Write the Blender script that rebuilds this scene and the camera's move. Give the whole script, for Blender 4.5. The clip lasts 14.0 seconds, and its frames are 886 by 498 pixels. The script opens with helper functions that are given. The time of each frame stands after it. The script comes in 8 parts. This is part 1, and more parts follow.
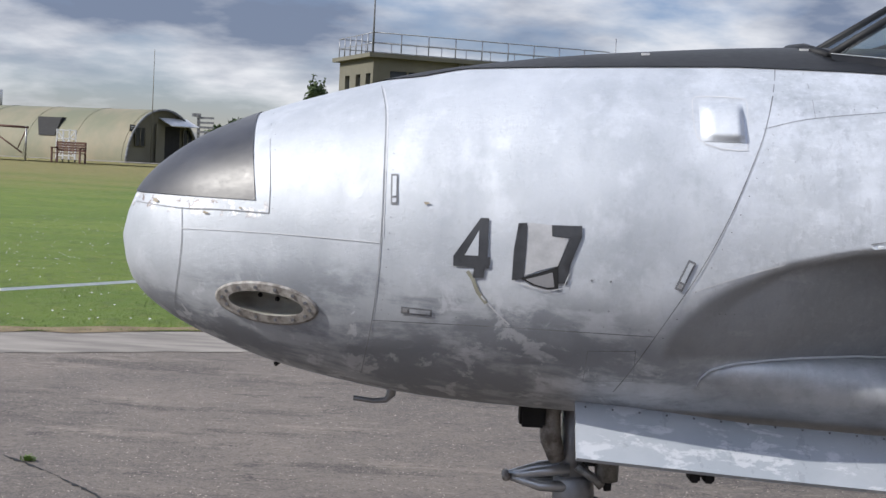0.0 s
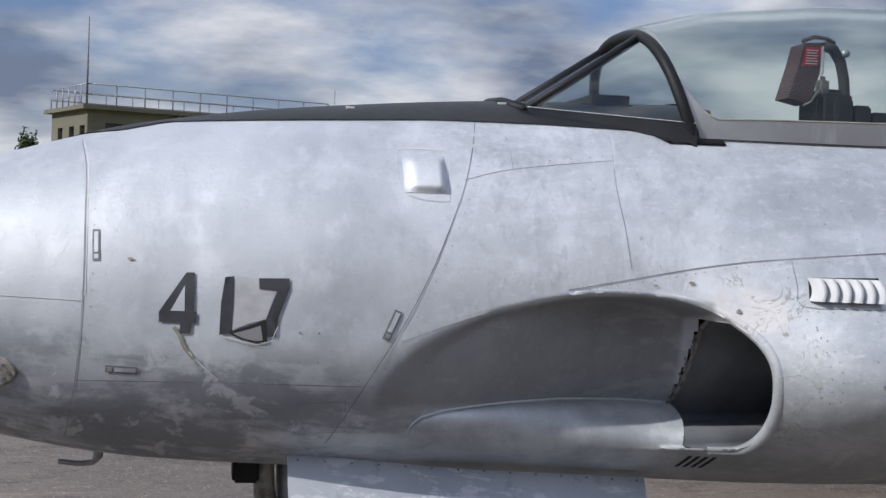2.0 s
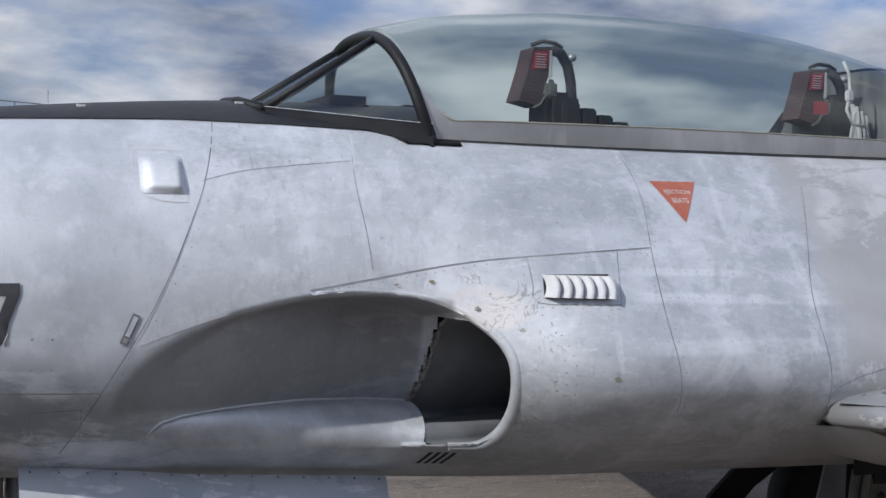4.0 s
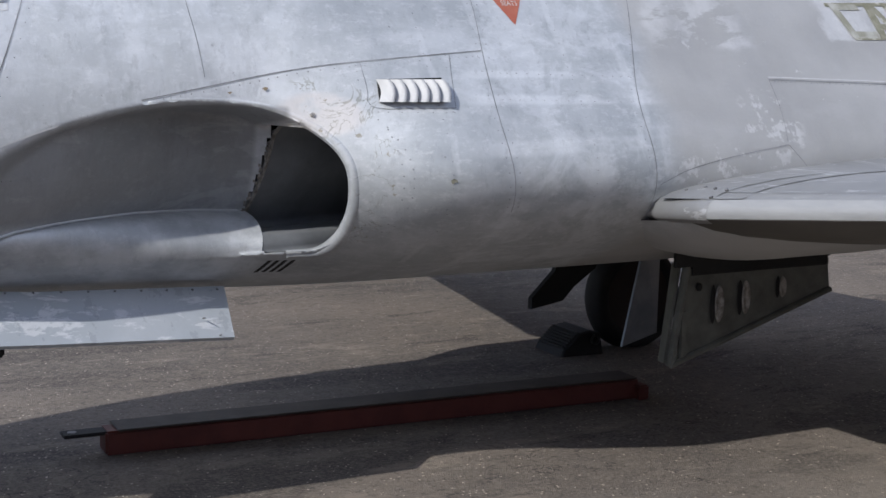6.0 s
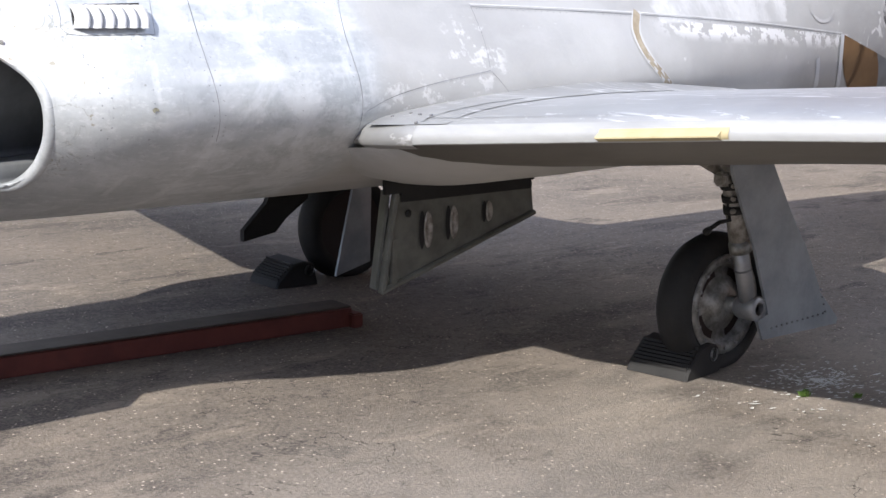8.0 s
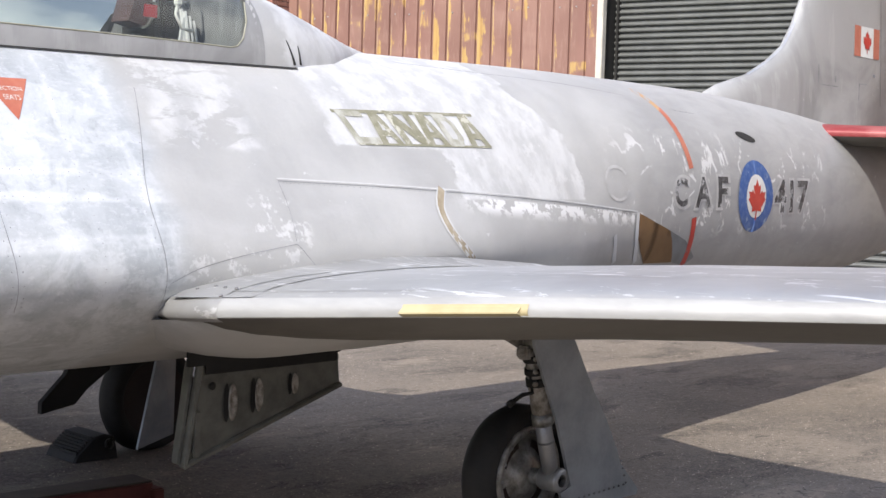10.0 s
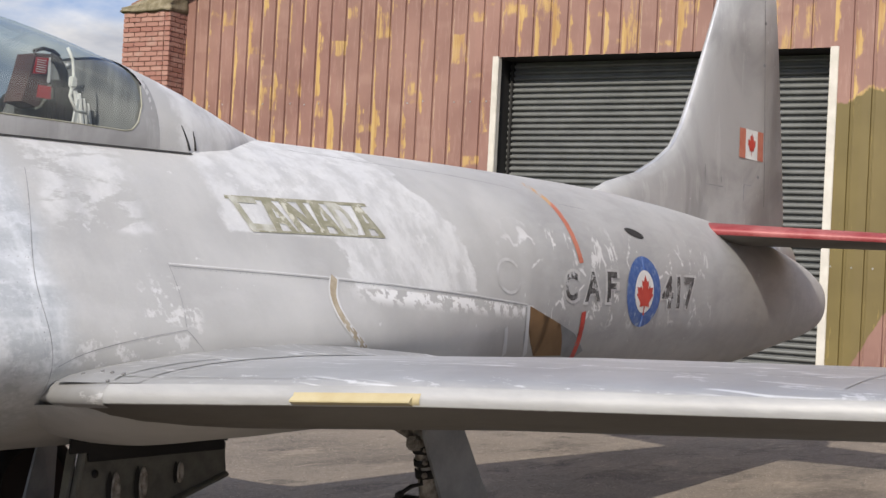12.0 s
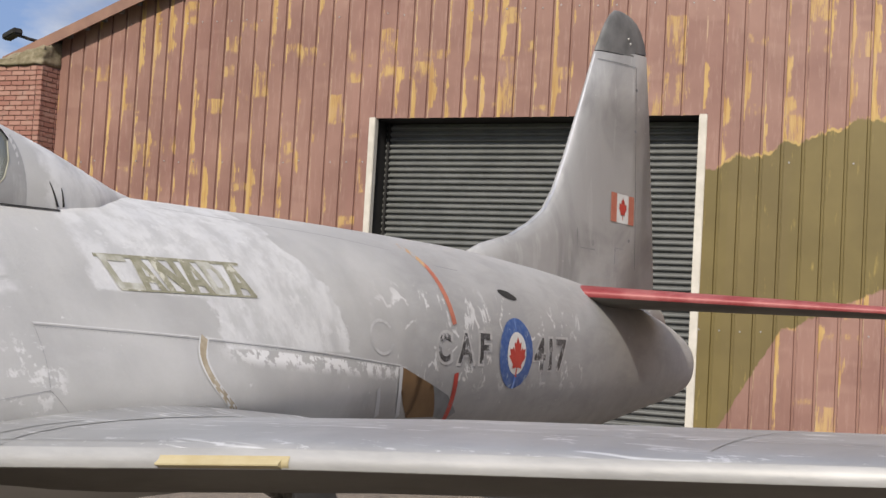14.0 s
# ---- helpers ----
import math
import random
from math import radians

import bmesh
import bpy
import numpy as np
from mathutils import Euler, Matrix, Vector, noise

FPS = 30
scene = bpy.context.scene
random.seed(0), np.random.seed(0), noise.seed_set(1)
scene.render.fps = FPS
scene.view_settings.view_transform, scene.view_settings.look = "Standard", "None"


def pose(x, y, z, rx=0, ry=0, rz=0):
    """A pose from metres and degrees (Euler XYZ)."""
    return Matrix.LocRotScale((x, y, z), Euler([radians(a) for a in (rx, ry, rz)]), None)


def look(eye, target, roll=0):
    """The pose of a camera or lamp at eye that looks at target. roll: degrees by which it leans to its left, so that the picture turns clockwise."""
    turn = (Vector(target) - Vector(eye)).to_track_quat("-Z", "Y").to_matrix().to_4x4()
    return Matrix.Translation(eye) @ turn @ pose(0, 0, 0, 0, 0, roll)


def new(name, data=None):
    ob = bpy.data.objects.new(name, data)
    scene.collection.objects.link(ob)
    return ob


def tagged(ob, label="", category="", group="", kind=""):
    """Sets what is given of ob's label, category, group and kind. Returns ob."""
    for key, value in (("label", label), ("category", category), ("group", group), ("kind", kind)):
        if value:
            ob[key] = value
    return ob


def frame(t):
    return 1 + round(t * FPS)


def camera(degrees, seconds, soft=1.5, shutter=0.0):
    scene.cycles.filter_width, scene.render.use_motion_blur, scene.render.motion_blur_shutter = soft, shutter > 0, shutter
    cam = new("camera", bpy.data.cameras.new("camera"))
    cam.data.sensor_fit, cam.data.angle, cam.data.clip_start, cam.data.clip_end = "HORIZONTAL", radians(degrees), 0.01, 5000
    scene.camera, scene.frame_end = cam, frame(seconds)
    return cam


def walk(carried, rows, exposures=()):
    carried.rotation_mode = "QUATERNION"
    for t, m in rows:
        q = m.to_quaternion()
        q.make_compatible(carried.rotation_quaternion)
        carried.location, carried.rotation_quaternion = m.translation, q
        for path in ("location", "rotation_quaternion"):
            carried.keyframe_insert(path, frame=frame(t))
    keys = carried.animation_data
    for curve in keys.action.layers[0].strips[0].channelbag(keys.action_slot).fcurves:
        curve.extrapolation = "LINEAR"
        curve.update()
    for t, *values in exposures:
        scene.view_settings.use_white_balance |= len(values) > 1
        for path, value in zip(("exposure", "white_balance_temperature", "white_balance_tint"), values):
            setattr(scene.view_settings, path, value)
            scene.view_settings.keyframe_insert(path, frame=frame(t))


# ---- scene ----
cam = camera(34.68, 14.0)
PATH = [
    (0.0, pose(1.059, -4.396, 1.409, 86.56, -2.90, 1.04)),
    (0.5, pose(1.073, -4.392, 1.412, 86.80, -2.66, -1.82)),
    (1.0, pose(1.084, -4.393, 1.412, 86.92, -2.30, -4.79)),
    (1.5, pose(1.093, -4.398, 1.415, 88.06, -2.31, -7.35)),
    (2.0, pose(1.102, -4.403, 1.414, 89.11, -2.07, -10.13)),
    (2.5, pose(1.117, -4.401, 1.403, 89.55, -1.74, -12.84)),
    (3.0, pose(1.113, -4.397, 1.405, 89.53, -1.48, -15.74)),
    (3.2, pose(1.112, -4.396, 1.414, 89.64, -1.47, -16.70)),
    (5.3, pose(0.956, -4.351, 1.377, 87.34, -0.65, -28.16)),
    (5.5, pose(0.960, -4.353, 1.372, 86.11, -0.39, -28.55)),
    (6.0, pose(0.965, -4.350, 1.361, 82.49, -0.41, -29.38)),
    (6.5, pose(0.966, -4.338, 1.341, 80.84, -0.12, -31.00)),
    (7.0, pose(0.979, -4.339, 1.344, 80.51, -0.62, -35.18)),
    (7.5, pose(0.987, -4.345, 1.342, 79.75, -0.58, -38.58)),
    (8.0, pose(1.000, -4.351, 1.338, 79.97, -0.54, -40.81)),
    (8.5, pose(0.999, -4.355, 1.338, 81.06, -0.95, -43.15)),
    (9.0, pose(0.997, -4.357, 1.342, 82.97, -1.12, -44.73)),
    (9.2, pose(1.003, -4.372, 1.360, 83.98, -1.21, -45.63)),
    (11.5, pose(0.982, -4.379, 1.353, 89.66, -2.78, -51.43)),
    (12.0, pose(0.986, -4.375, 1.352, 90.75, -2.95, -52.75)),
    (12.5, pose(0.986, -4.379, 1.353, 91.85, -3.12, -53.68)),
    (13.0, pose(0.992, -4.372, 1.356, 93.05, -3.35, -54.45)),
    (13.5, pose(0.990, -4.382, 1.357, 93.48, -3.43, -56.19)),
    (14.0, pose(0.996, -4.379, 1.355, 93.46, -3.32, -57.79)),
]
EXPOSURES = [(0.0, 0.78, 6350, 10), (1.5, 0.56, 6300, 10), (3.0, 0.46, 6250, 10), (5.5, 0.42, 6200, 10), (6.5, 0.70, 6350, 10), (7.5, 1.34, 6450, 10), (8.2, 1.54, 6550, 10), (9.0, 1.56, 6600, 10), (10.0, 1.38, 6800, 10), (11.5, 1.11, 7000, 10), (12.5, 0.84, 7150, 10), (14.0, 0.79, 7250, 10)]
walk(cam, PATH, EXPOSURES)

# ---- light: broken cloud over a clear sky, one low sun from the nose side ----
SUN_DIR = Vector((-1.33, -0.46, 1.0)).normalized()
world = bpy.data.worlds.new("sky")
scene.world = world
world.use_nodes = True
wt = world.node_tree
wt.nodes.clear()


def wnode(kind, **values):
    n = wt.nodes.new(kind)
    for key, value in values.items():
        n.inputs[key].default_value = value
    return n


w_out = wnode("ShaderNodeOutputWorld")
w_bg = wnode("ShaderNodeBackground", Strength=0.047)
w_sky = wnode("ShaderNodeTexSky")
w_sky.sky_type = "NISHITA"
w_sky.sun_disc = False
w_sky.dust_density = 0.2
w_sky.ozone_density = 3.0
w_sky.sun_elevation = math.asin(SUN_DIR.z)
w_sky.sun_rotation = math.atan2(SUN_DIR.x, SUN_DIR.y)
w_co = wnode("ShaderNodeTexCoord")
w_sep = wnode("ShaderNodeSeparateXYZ")
wt.links.new(w_co.outputs["Generated"], w_sep.inputs[0])
# clouds lie on a flat ceiling: direction divided by height
w_h = wnode("ShaderNodeMath")
w_h.operation = "MAXIMUM"
w_h.inputs[1].default_value = 0.0
w_h2 = wnode("ShaderNodeMath")
w_h2.operation = "ADD"
w_h2.inputs[1].default_value = 0.24
wt.links.new(w_sep.outputs["Z"], w_h.inputs[0])
wt.links.new(w_h.outputs[0], w_h2.inputs[0])
w_div = wnode("ShaderNodeVectorMath")
w_div.operation = "DIVIDE"
w_comb = wnode("ShaderNodeCombineXYZ")
for k in range(3):
    wt.links.new(w_h2.outputs[0], w_comb.inputs[k])
wt.links.new(w_co.outputs["Generated"], w_div.inputs[0])
wt.links.new(w_comb.outputs[0], w_div.inputs[1])
w_n1 = wnode("ShaderNodeTexNoise", Scale=1.2, Detail=7.0, Roughness=0.56, Distortion=0.1)
w_n2 = wnode("ShaderNodeTexNoise", Scale=1.8, Detail=7.0, Roughness=0.52, Distortion=0.05)
wt.links.new(w_div.outputs[0], w_n1.inputs["Vector"])
wt.links.new(w_div.outputs[0], w_n2.inputs["Vector"])
w_mask = wnode("ShaderNodeValToRGB")
w_mask.color_ramp.elements[0].position, w_mask.color_ramp.elements[1].position = 0.385, 0.52
w_mask.color_ramp.elements[0].color = (0, 0, 0, 1)
w_mask.color_ramp.elements[1].color = (0.9, 0.9, 0.9, 1)
wt.links.new(w_n1.outputs["Fac"], w_mask.inputs[0])
w_cloud = wnode("ShaderNodeValToRGB")
w_cloud.color_ramp.elements[0].position, w_cloud.color_ramp.elements[1].position = 0.42, 0.62
w_cloud.color_ramp.elements[0].color = (2.5, 3.0, 4.2, 1)
w_cloud.color_ramp.elements[1].color = (10.7, 10.7, 11.0, 1)
wt.links.new(w_n2.outputs["Fac"], w_cloud.inputs[0])
w_mix = wnode("ShaderNodeMix")
w_mix.data_type = "RGBA"
wt.links.new(w_mask.outputs[0], w_mix.inputs[0])
w_tint = wnode("ShaderNodeVectorMath")
w_tint.operation = "MULTIPLY"
w_tint.inputs[1].default_value = (0.94, 0.92, 1.12)
wt.links.new(w_sky.outputs[0], w_tint.inputs[0])
wt.links.new(w_tint.outputs[0], w_mix.inputs[6])
wt.links.new(w_cloud.outputs[0], w_mix.inputs[7])
w_zen = wnode("ShaderNodeMapRange")
w_zen.inputs["From Min"].default_value, w_zen.inputs["From Max"].default_value = 0.14, 0.55
w_zen.inputs["To Min"].default_value, w_zen.inputs["To Max"].default_value = 1.0, 2.35
wt.links.new(w_sep.outputs["Z"], w_zen.inputs["Value"])
w_fade = wnode("ShaderNodeVectorMath")
w_fade.operation = "SCALE"
wt.links.new(w_mix.outputs[2], w_fade.inputs[0])
wt.links.new(w_zen.outputs[0], w_fade.inputs["Scale"])
wt.links.new(w_fade.outputs[0], w_bg.inputs["Color"])
wt.links.new(w_bg.outputs[0], w_out.inputs[0])
sun = new("sun", bpy.data.lights.new("sun", "SUN"))
sun.data.energy = 2.9
sun.data.angle = radians(0.7)
sun.data.color = (1.0, 0.95, 0.88)
sun.matrix_world = look(SUN_DIR * 30, (0, 0, 0))


# ---- materials ----
class Mat:
    """A small builder for node materials that read the position in the world."""

    def __init__(self, name, rough=0.6, metal=0.0):
        self.m = bpy.data.materials.new(name)
        self.m.use_nodes = True
        self.t = self.m.node_tree
        self.b = self.t.nodes["Principled BSDF"]
        self.b.inputs["Roughness"].default_value = rough
        self.b.inputs["Metallic"].default_value = metal
        self.pos = self.t.nodes.new("ShaderNodeNewGeometry").outputs["Position"]

    def link(self, a, b):
        self.t.links.new(a, b)

    def stretched(self, s):
        n = self.t.nodes.new("ShaderNodeVectorMath")
        n.operation = "MULTIPLY"
        n.inputs[1].default_value = s
        self.link(self.pos, n.inputs[0])
        return n.outputs[0]

    def noise(self, scale, detail=5.0, rough=0.55, stretch=None, distort=0.0):
        n = self.t.nodes.new("ShaderNodeTexNoise")
        n.inputs["Scale"].default_value = scale
        n.inputs["Detail"].default_value = detail
        n.inputs["Roughness"].default_value = rough
        n.inputs["Distortion"].default_value = distort
        self.link(self.stretched(stretch) if stretch else self.pos, n.inputs["Vector"])
        return n.outputs["Fac"]

    def ramp(self, fac, lo, hi):
        n = self.t.nodes.new("ShaderNodeMapRange")
        n.interpolation_type = "SMOOTHSTEP"
        n.inputs["From Min"].default_value = lo
        n.inputs["From Max"].default_value = hi
        self.link(fac, n.inputs["Value"])
        return n.outputs["Result"]

    def math(self, op, a, b):
        n = self.t.nodes.new("ShaderNodeMath")
        n.operation = op
        for k, v in enumerate((a, b)):
            if isinstance(v, (int, float)):
                n.inputs[k].default_value = v
            else:
                self.link(v, n.inputs[k])
        return n.outputs[0]

    def mix(self, fac, a, b):
        n = self.t.nodes.new("ShaderNodeMix")
        n.data_type = "RGBA"
        for k, v in ((0, fac), (6, a), (7, b)):
            if isinstance(v, tuple):
                n.inputs[k].default_value = (*v, 1)
            elif isinstance(v, (int, float)):
                n.inputs[k].default_value = v
            else:
                self.link(v, n.inputs[k])
        return n.outputs[2]

    def color(self, c):
        if isinstance(c, tuple):
            self.b.inputs["Base Color"].default_value = (*c, 1)
        else:
            self.link(c, self.b.inputs["Base Color"])
        return self

    def roughness(self, fac, lo, hi):
        n = self.t.nodes.new("ShaderNodeMapRange")
        n.inputs["To Min"].default_value = lo
        n.inputs["To Max"].default_value = hi
        self.link(fac, n.inputs["Value"])
        self.link(n.outputs[0], self.b.inputs["Roughness"])
        return self

    def bump(self, fac, strength, distance):
        n = self.t.nodes.new("ShaderNodeBump")
        n.inputs["Strength"].default_value = strength
        n.inputs["Distance"].default_value = distance
        self.link(fac, n.inputs["Height"])
        self.link(n.outputs[0], self.b.inputs["Normal"])
        return self

    def contour(self, fac, at, wide):
        """One along the line where the pattern passes a value."""
        return self.ramp(self.math("ABSOLUTE", self.math("SUBTRACT", fac, at), 0.0), wide, wide * 0.35)

    def zone(self, x, z, cx, cz, rx, rz):
        """A soft oval about a spot of the side view."""
        a, b = self.math("DIVIDE", self.math("SUBTRACT", x, cx), rx), self.math("DIVIDE", self.math("SUBTRACT", z, cz), rz)
        d = self.math("ADD", self.math("MULTIPLY", a, a), self.math("MULTIPLY", b, b))
        return self.ramp(d, 1.0, 0.45)

    def axis(self, k):
        n = self.t.nodes.new("ShaderNodeSeparateXYZ")
        self.link(self.pos, n.inputs[0])
        return n.outputs[k]

    def random(self):
        return self.t.nodes.new("ShaderNodeObjectInfo").outputs["Random"]


def mottled(name, a, b, scale=6.0, rough=0.6, metal=0.0, bump=0.15, stretch=None):
    """Two colours mixed at a broad and a fine scale, with a fine relief."""
    m = Mat(name, rough, metal)
    big, fine = m.noise(scale, 6.0, 0.6, stretch), m.noise(scale * 9, 4.0, 0.6, stretch)
    m.color(m.mix(m.math("ADD", m.math("MULTIPLY", m.ramp(big, 0.3, 0.7), 0.65), m.math("MULTIPLY", fine, 0.35)), a, b))
    m.roughness(fine, rough - 0.08, rough + 0.08)
    m.bump(fine, bump, 0.004)
    return m.m


def chipped(name, paint, worn, scale, level, rough=0.55):
    """Paint with torn bare places in it, and faint scuffs between them."""
    m = Mat(name, rough)
    tear, scuff = m.noise(scale, 7.0, 0.72), m.noise(scale * 3, 5.0, 0.6)
    col = m.mix(m.math("MULTIPLY", m.ramp(scuff, 0.40, 0.72), 0.35), paint, worn)
    m.color(m.mix(m.ramp(tear, level, level + 0.045), col, worn))
    m.bump(tear, 0.15, 0.003)
    return m.m


def aircraft_paint():
    """Flaking silver paint: chalky and rubbed forward of the wing, greyer and smoother aft."""
    m = Mat("silver aircraft paint", 0.5, 0.55)
    x, z = m.axis(0), m.axis(2)
    cloud = m.noise(2.0, 5.0, 0.5, (1.0, 1.0, 1.3))
    blotch = m.noise(6.0, 6.0, 0.6, (1.0, 1.0, 1.1))
    fine = m.noise(90.0, 4.0, 0.6)
    streak = m.noise(10.0, 6.0, 0.62, (1.0, 1.0, 0.25))
    smear = m.noise(5.0, 7.0, 0.68, (0.5, 1.0, 1.4), 0.4)
    flake = m.noise(15.0, 7.0, 0.72)

    def lay(fac, amount, under, over):
        return m.mix(m.math("MULTIPLY", fac, amount), under, over)

    chalk, bare = (0.74, 0.765, 0.80), (0.26, 0.28, 0.305)
    fore = m.mix(m.ramp(cloud, 0.30, 0.72), (0.485, 0.51, 0.53), (0.59, 0.612, 0.633))
    fore = lay(m.ramp(m.noise(3.4, 6.0, 0.62), 0.48, 0.30), 0.36, fore, bare)
    fore = lay(m.ramp(blotch, 0.46, 0.62), 0.44, fore, chalk)
    fore = lay(m.ramp(streak, 0.48, 0.64), 0.28, fore, chalk)
    fore = lay(m.ramp(smear, 0.53, 0.61), 0.26, fore, chalk)
    fore = lay(m.ramp(m.noise(8.0, 7.0, 0.7, (1.4, 1.0, 0.5)), 0.50, 0.66), 0.25, fore, bare)
    fore = lay(m.ramp(m.noise(26.0, 6.0, 0.72), 0.55, 0.66), 0.30, fore, (0.80, 0.815, 0.835))
    fore = lay(m.ramp(m.noise(38.0, 4.0, 0.65), 0.68, 0.73), 0.35, fore, (0.17, 0.18, 0.195))
    # the intake trunk is toned down to a darker, mottled grey
    grey = m.math("MULTIPLY", m.ramp(x, 2.45, 2.75), m.ramp(x, 3.85, 3.68))
    fore = lay(grey, 0.52, fore, m.mix(m.ramp(smear, 0.38, 0.62), (0.31, 0.335, 0.362), (0.44, 0.465, 0.49)))
    # thick brushed chalk over it
    trunk = m.math("MULTIPLY", m.ramp(x, 2.95, 3.12), m.ramp(x, 3.78, 3.66))
    fore = lay(m.math("MULTIPLY", trunk, m.ramp(m.noise(7.0, 6.0, 0.66, (0.9, 1.0, 0.8), 0.6), 0.46, 0.58)), 0.32, fore, (0.74, 0.765, 0.80))
    wob = m.math("MULTIPLY", m.math("SUBTRACT", m.noise(3.0, 4.0), 0.5), 0.07)
    side_x = m.math("ADD", x, wob)
    gaps = m.ramp(m.noise(6.0, 5.0, 0.65, (1.0, 1.0, 0.6)), 0.44, 0.56)
    for at, wide in ((2.285, 0.010), (2.93, 0.016), (3.13, 0.02), (3.41, 0.016), (3.60, 0.024)):
        fore = lay(m.math("MULTIPLY", m.contour(side_x, at, wide), gaps), 0.26, fore, (0.74, 0.76, 0.785))
    side_z = m.math("ADD", z, m.math("MULTIPLY", wob, 0.4))
    for at, wide in ((1.325, 0.016), (1.252, 0.02), (1.12, 0.03)):
        fore = lay(m.math("MULTIPLY", m.math("MULTIPLY", m.contour(side_z, at, wide), trunk), m.ramp(m.noise(5.0, 5.0, 0.6, (0.6, 1.0, 1.0)), 0.42, 0.52)), 0.36, fore, (0.80, 0.82, 0.84))
    fore = lay(m.ramp(m.noise(48.0, 5.0, 0.75, (0.5, 1.0, 1.0)), 0.52, 0.66), 0.22, fore, (0.82, 0.83, 0.85))
    fore = lay(m.ramp(m.noise(40.0, 5.0, 0.75, (1.0, 1.0, 0.4)), 0.54, 0.68), 0.22, fore, (0.22, 0.23, 0.25))
    # cracked filler and greenish primer round the lip
    lip = m.math("MAXIMUM", m.zone(x, z, 2.60, 1.22, 0.20, 0.11), m.zone(x, z, 2.735, 1.07, 0.07, 0.27))
    fore = lay(m.math("MULTIPLY", m.zone(x, z, 2.60, 1.215, 0.13, 0.07), m.ramp(smear, 0.35, 0.5)), 0.6, fore, (0.66, 0.62, 0.60))
    crack = m.math("MULTIPLY", m.contour(m.noise(11.0, 4.0, 0.6, None, 0.8), 0.5, 0.016), m.ramp(m.noise(6.0, 3.0), 0.46, 0.54))
    fore = lay(m.math("MULTIPLY", lip, crack), 0.40, fore, (0.13, 0.125, 0.06))
    fore = lay(m.math("MULTIPLY", lip, m.ramp(m.noise(21.0, 5.0, 0.7), 0.62, 0.66)), 0.7, fore, (0.27, 0.24, 0.17))
    # the nose itself is smoother: rubbed grey with soft pale places
    soft = m.mix(m.ramp(m.noise(2.8, 5.0, 0.55, (1.0, 1.0, 0.8), 0.3), 0.36, 0.64), (0.40, 0.425, 0.455), (0.53, 0.555, 0.585))
    soft = lay(m.ramp(m.noise(6.5, 6.0, 0.62, (1.0, 1.0, 0.8)), 0.52, 0.66), 0.4, soft, chalk)
    soft = lay(m.ramp(m.noise(44.0, 5.0, 0.7), 0.62, 0.70), 0.3, soft, (0.25, 0.265, 0.29))
    # darker towards the tip, offsetting in the colour the glare of the sun
    soft = lay(m.ramp(x, 1.25, 0.70), 0.45, soft, (0.31, 0.33, 0.36))
    fore = lay(m.ramp(x, 2.05, 1.35), 0.8, fore, soft)
    # bare chips along the edge of the nose panel
    edge_nose = m.math("MULTIPLY", m.ramp(m.math("ABSOLUTE", m.math("SUBTRACT", z, 1.252), 0.0), 0.032, 0.012), m.ramp(x, 0.52, 0.47))
    fore = lay(m.math("MULTIPLY", edge_nose, m.ramp(m.noise(30.0, 5.0, 0.7), 0.54, 0.58)), 0.85, fore, (0.16, 0.105, 0.08))
    fore = lay(m.math("MULTIPLY", edge_nose, m.ramp(flake, 0.54, 0.60)), 0.8, fore, (0.84, 0.84, 0.83))

    # rubbed, grimy paint low on the nose, deepened as belly shade; pale blotches left
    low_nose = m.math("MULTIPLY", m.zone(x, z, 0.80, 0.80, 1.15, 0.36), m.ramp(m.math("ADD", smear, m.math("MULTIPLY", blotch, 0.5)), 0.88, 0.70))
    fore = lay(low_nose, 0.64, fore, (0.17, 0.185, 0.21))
    fore = lay(m.math("MULTIPLY", m.zone(x, z, 0.80, 0.86, 1.0, 0.25), m.ramp(m.noise(9.0, 6.0, 0.66, None, 0.5), 0.55, 0.62)), 0.5, fore, (0.74, 0.76, 0.79))
    # the shade in the hollow ahead of the mouth is painted in as dark grey
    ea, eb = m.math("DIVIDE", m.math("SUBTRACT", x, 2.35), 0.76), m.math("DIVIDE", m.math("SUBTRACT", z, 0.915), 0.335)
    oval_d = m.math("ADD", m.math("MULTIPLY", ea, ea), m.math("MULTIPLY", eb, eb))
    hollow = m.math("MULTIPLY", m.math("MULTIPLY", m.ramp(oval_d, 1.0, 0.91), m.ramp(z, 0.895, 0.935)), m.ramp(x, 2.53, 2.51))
    hollow_shade = m.mix(m.ramp(smear, 0.54, 0.60), (0.20, 0.205, 0.21), (0.27, 0.275, 0.28))
    fore = lay(hollow, 0.64, fore, hollow_shade)
    # the shelf below the mouth is painted darker in place of its shade
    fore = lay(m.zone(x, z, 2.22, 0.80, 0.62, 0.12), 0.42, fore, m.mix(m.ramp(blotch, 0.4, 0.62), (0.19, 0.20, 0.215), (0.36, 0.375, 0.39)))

    aft = m.mix(m.ramp(cloud, 0.35, 0.66), (0.41, 0.41, 0.408), (0.485, 0.485, 0.482))
    aft = lay(m.ramp(m.noise(4.0, 6.0, 0.6, (0.5, 1.0, 1.0)), 0.52, 0.66), 0.3, aft, (0.52, 0.52, 0.525))
    aft = lay(m.ramp(x, 6.2, 6.8), 0.6, aft, m.mix(m.ramp(smear, 0.4, 0.6), (0.305, 0.31, 0.318), (0.375, 0.38, 0.388)))
    # scrubbed pale area round the lettering, with stepped ragged edges
    jag = m.math("MULTIPLY", m.math("SUBTRACT", m.noise(9.0, 6.0, 0.66), 0.5), 0.22)
    xa, za = m.math("ADD", x, jag), m.math("ADD", z, m.math("MULTIPLY", jag, 0.3))
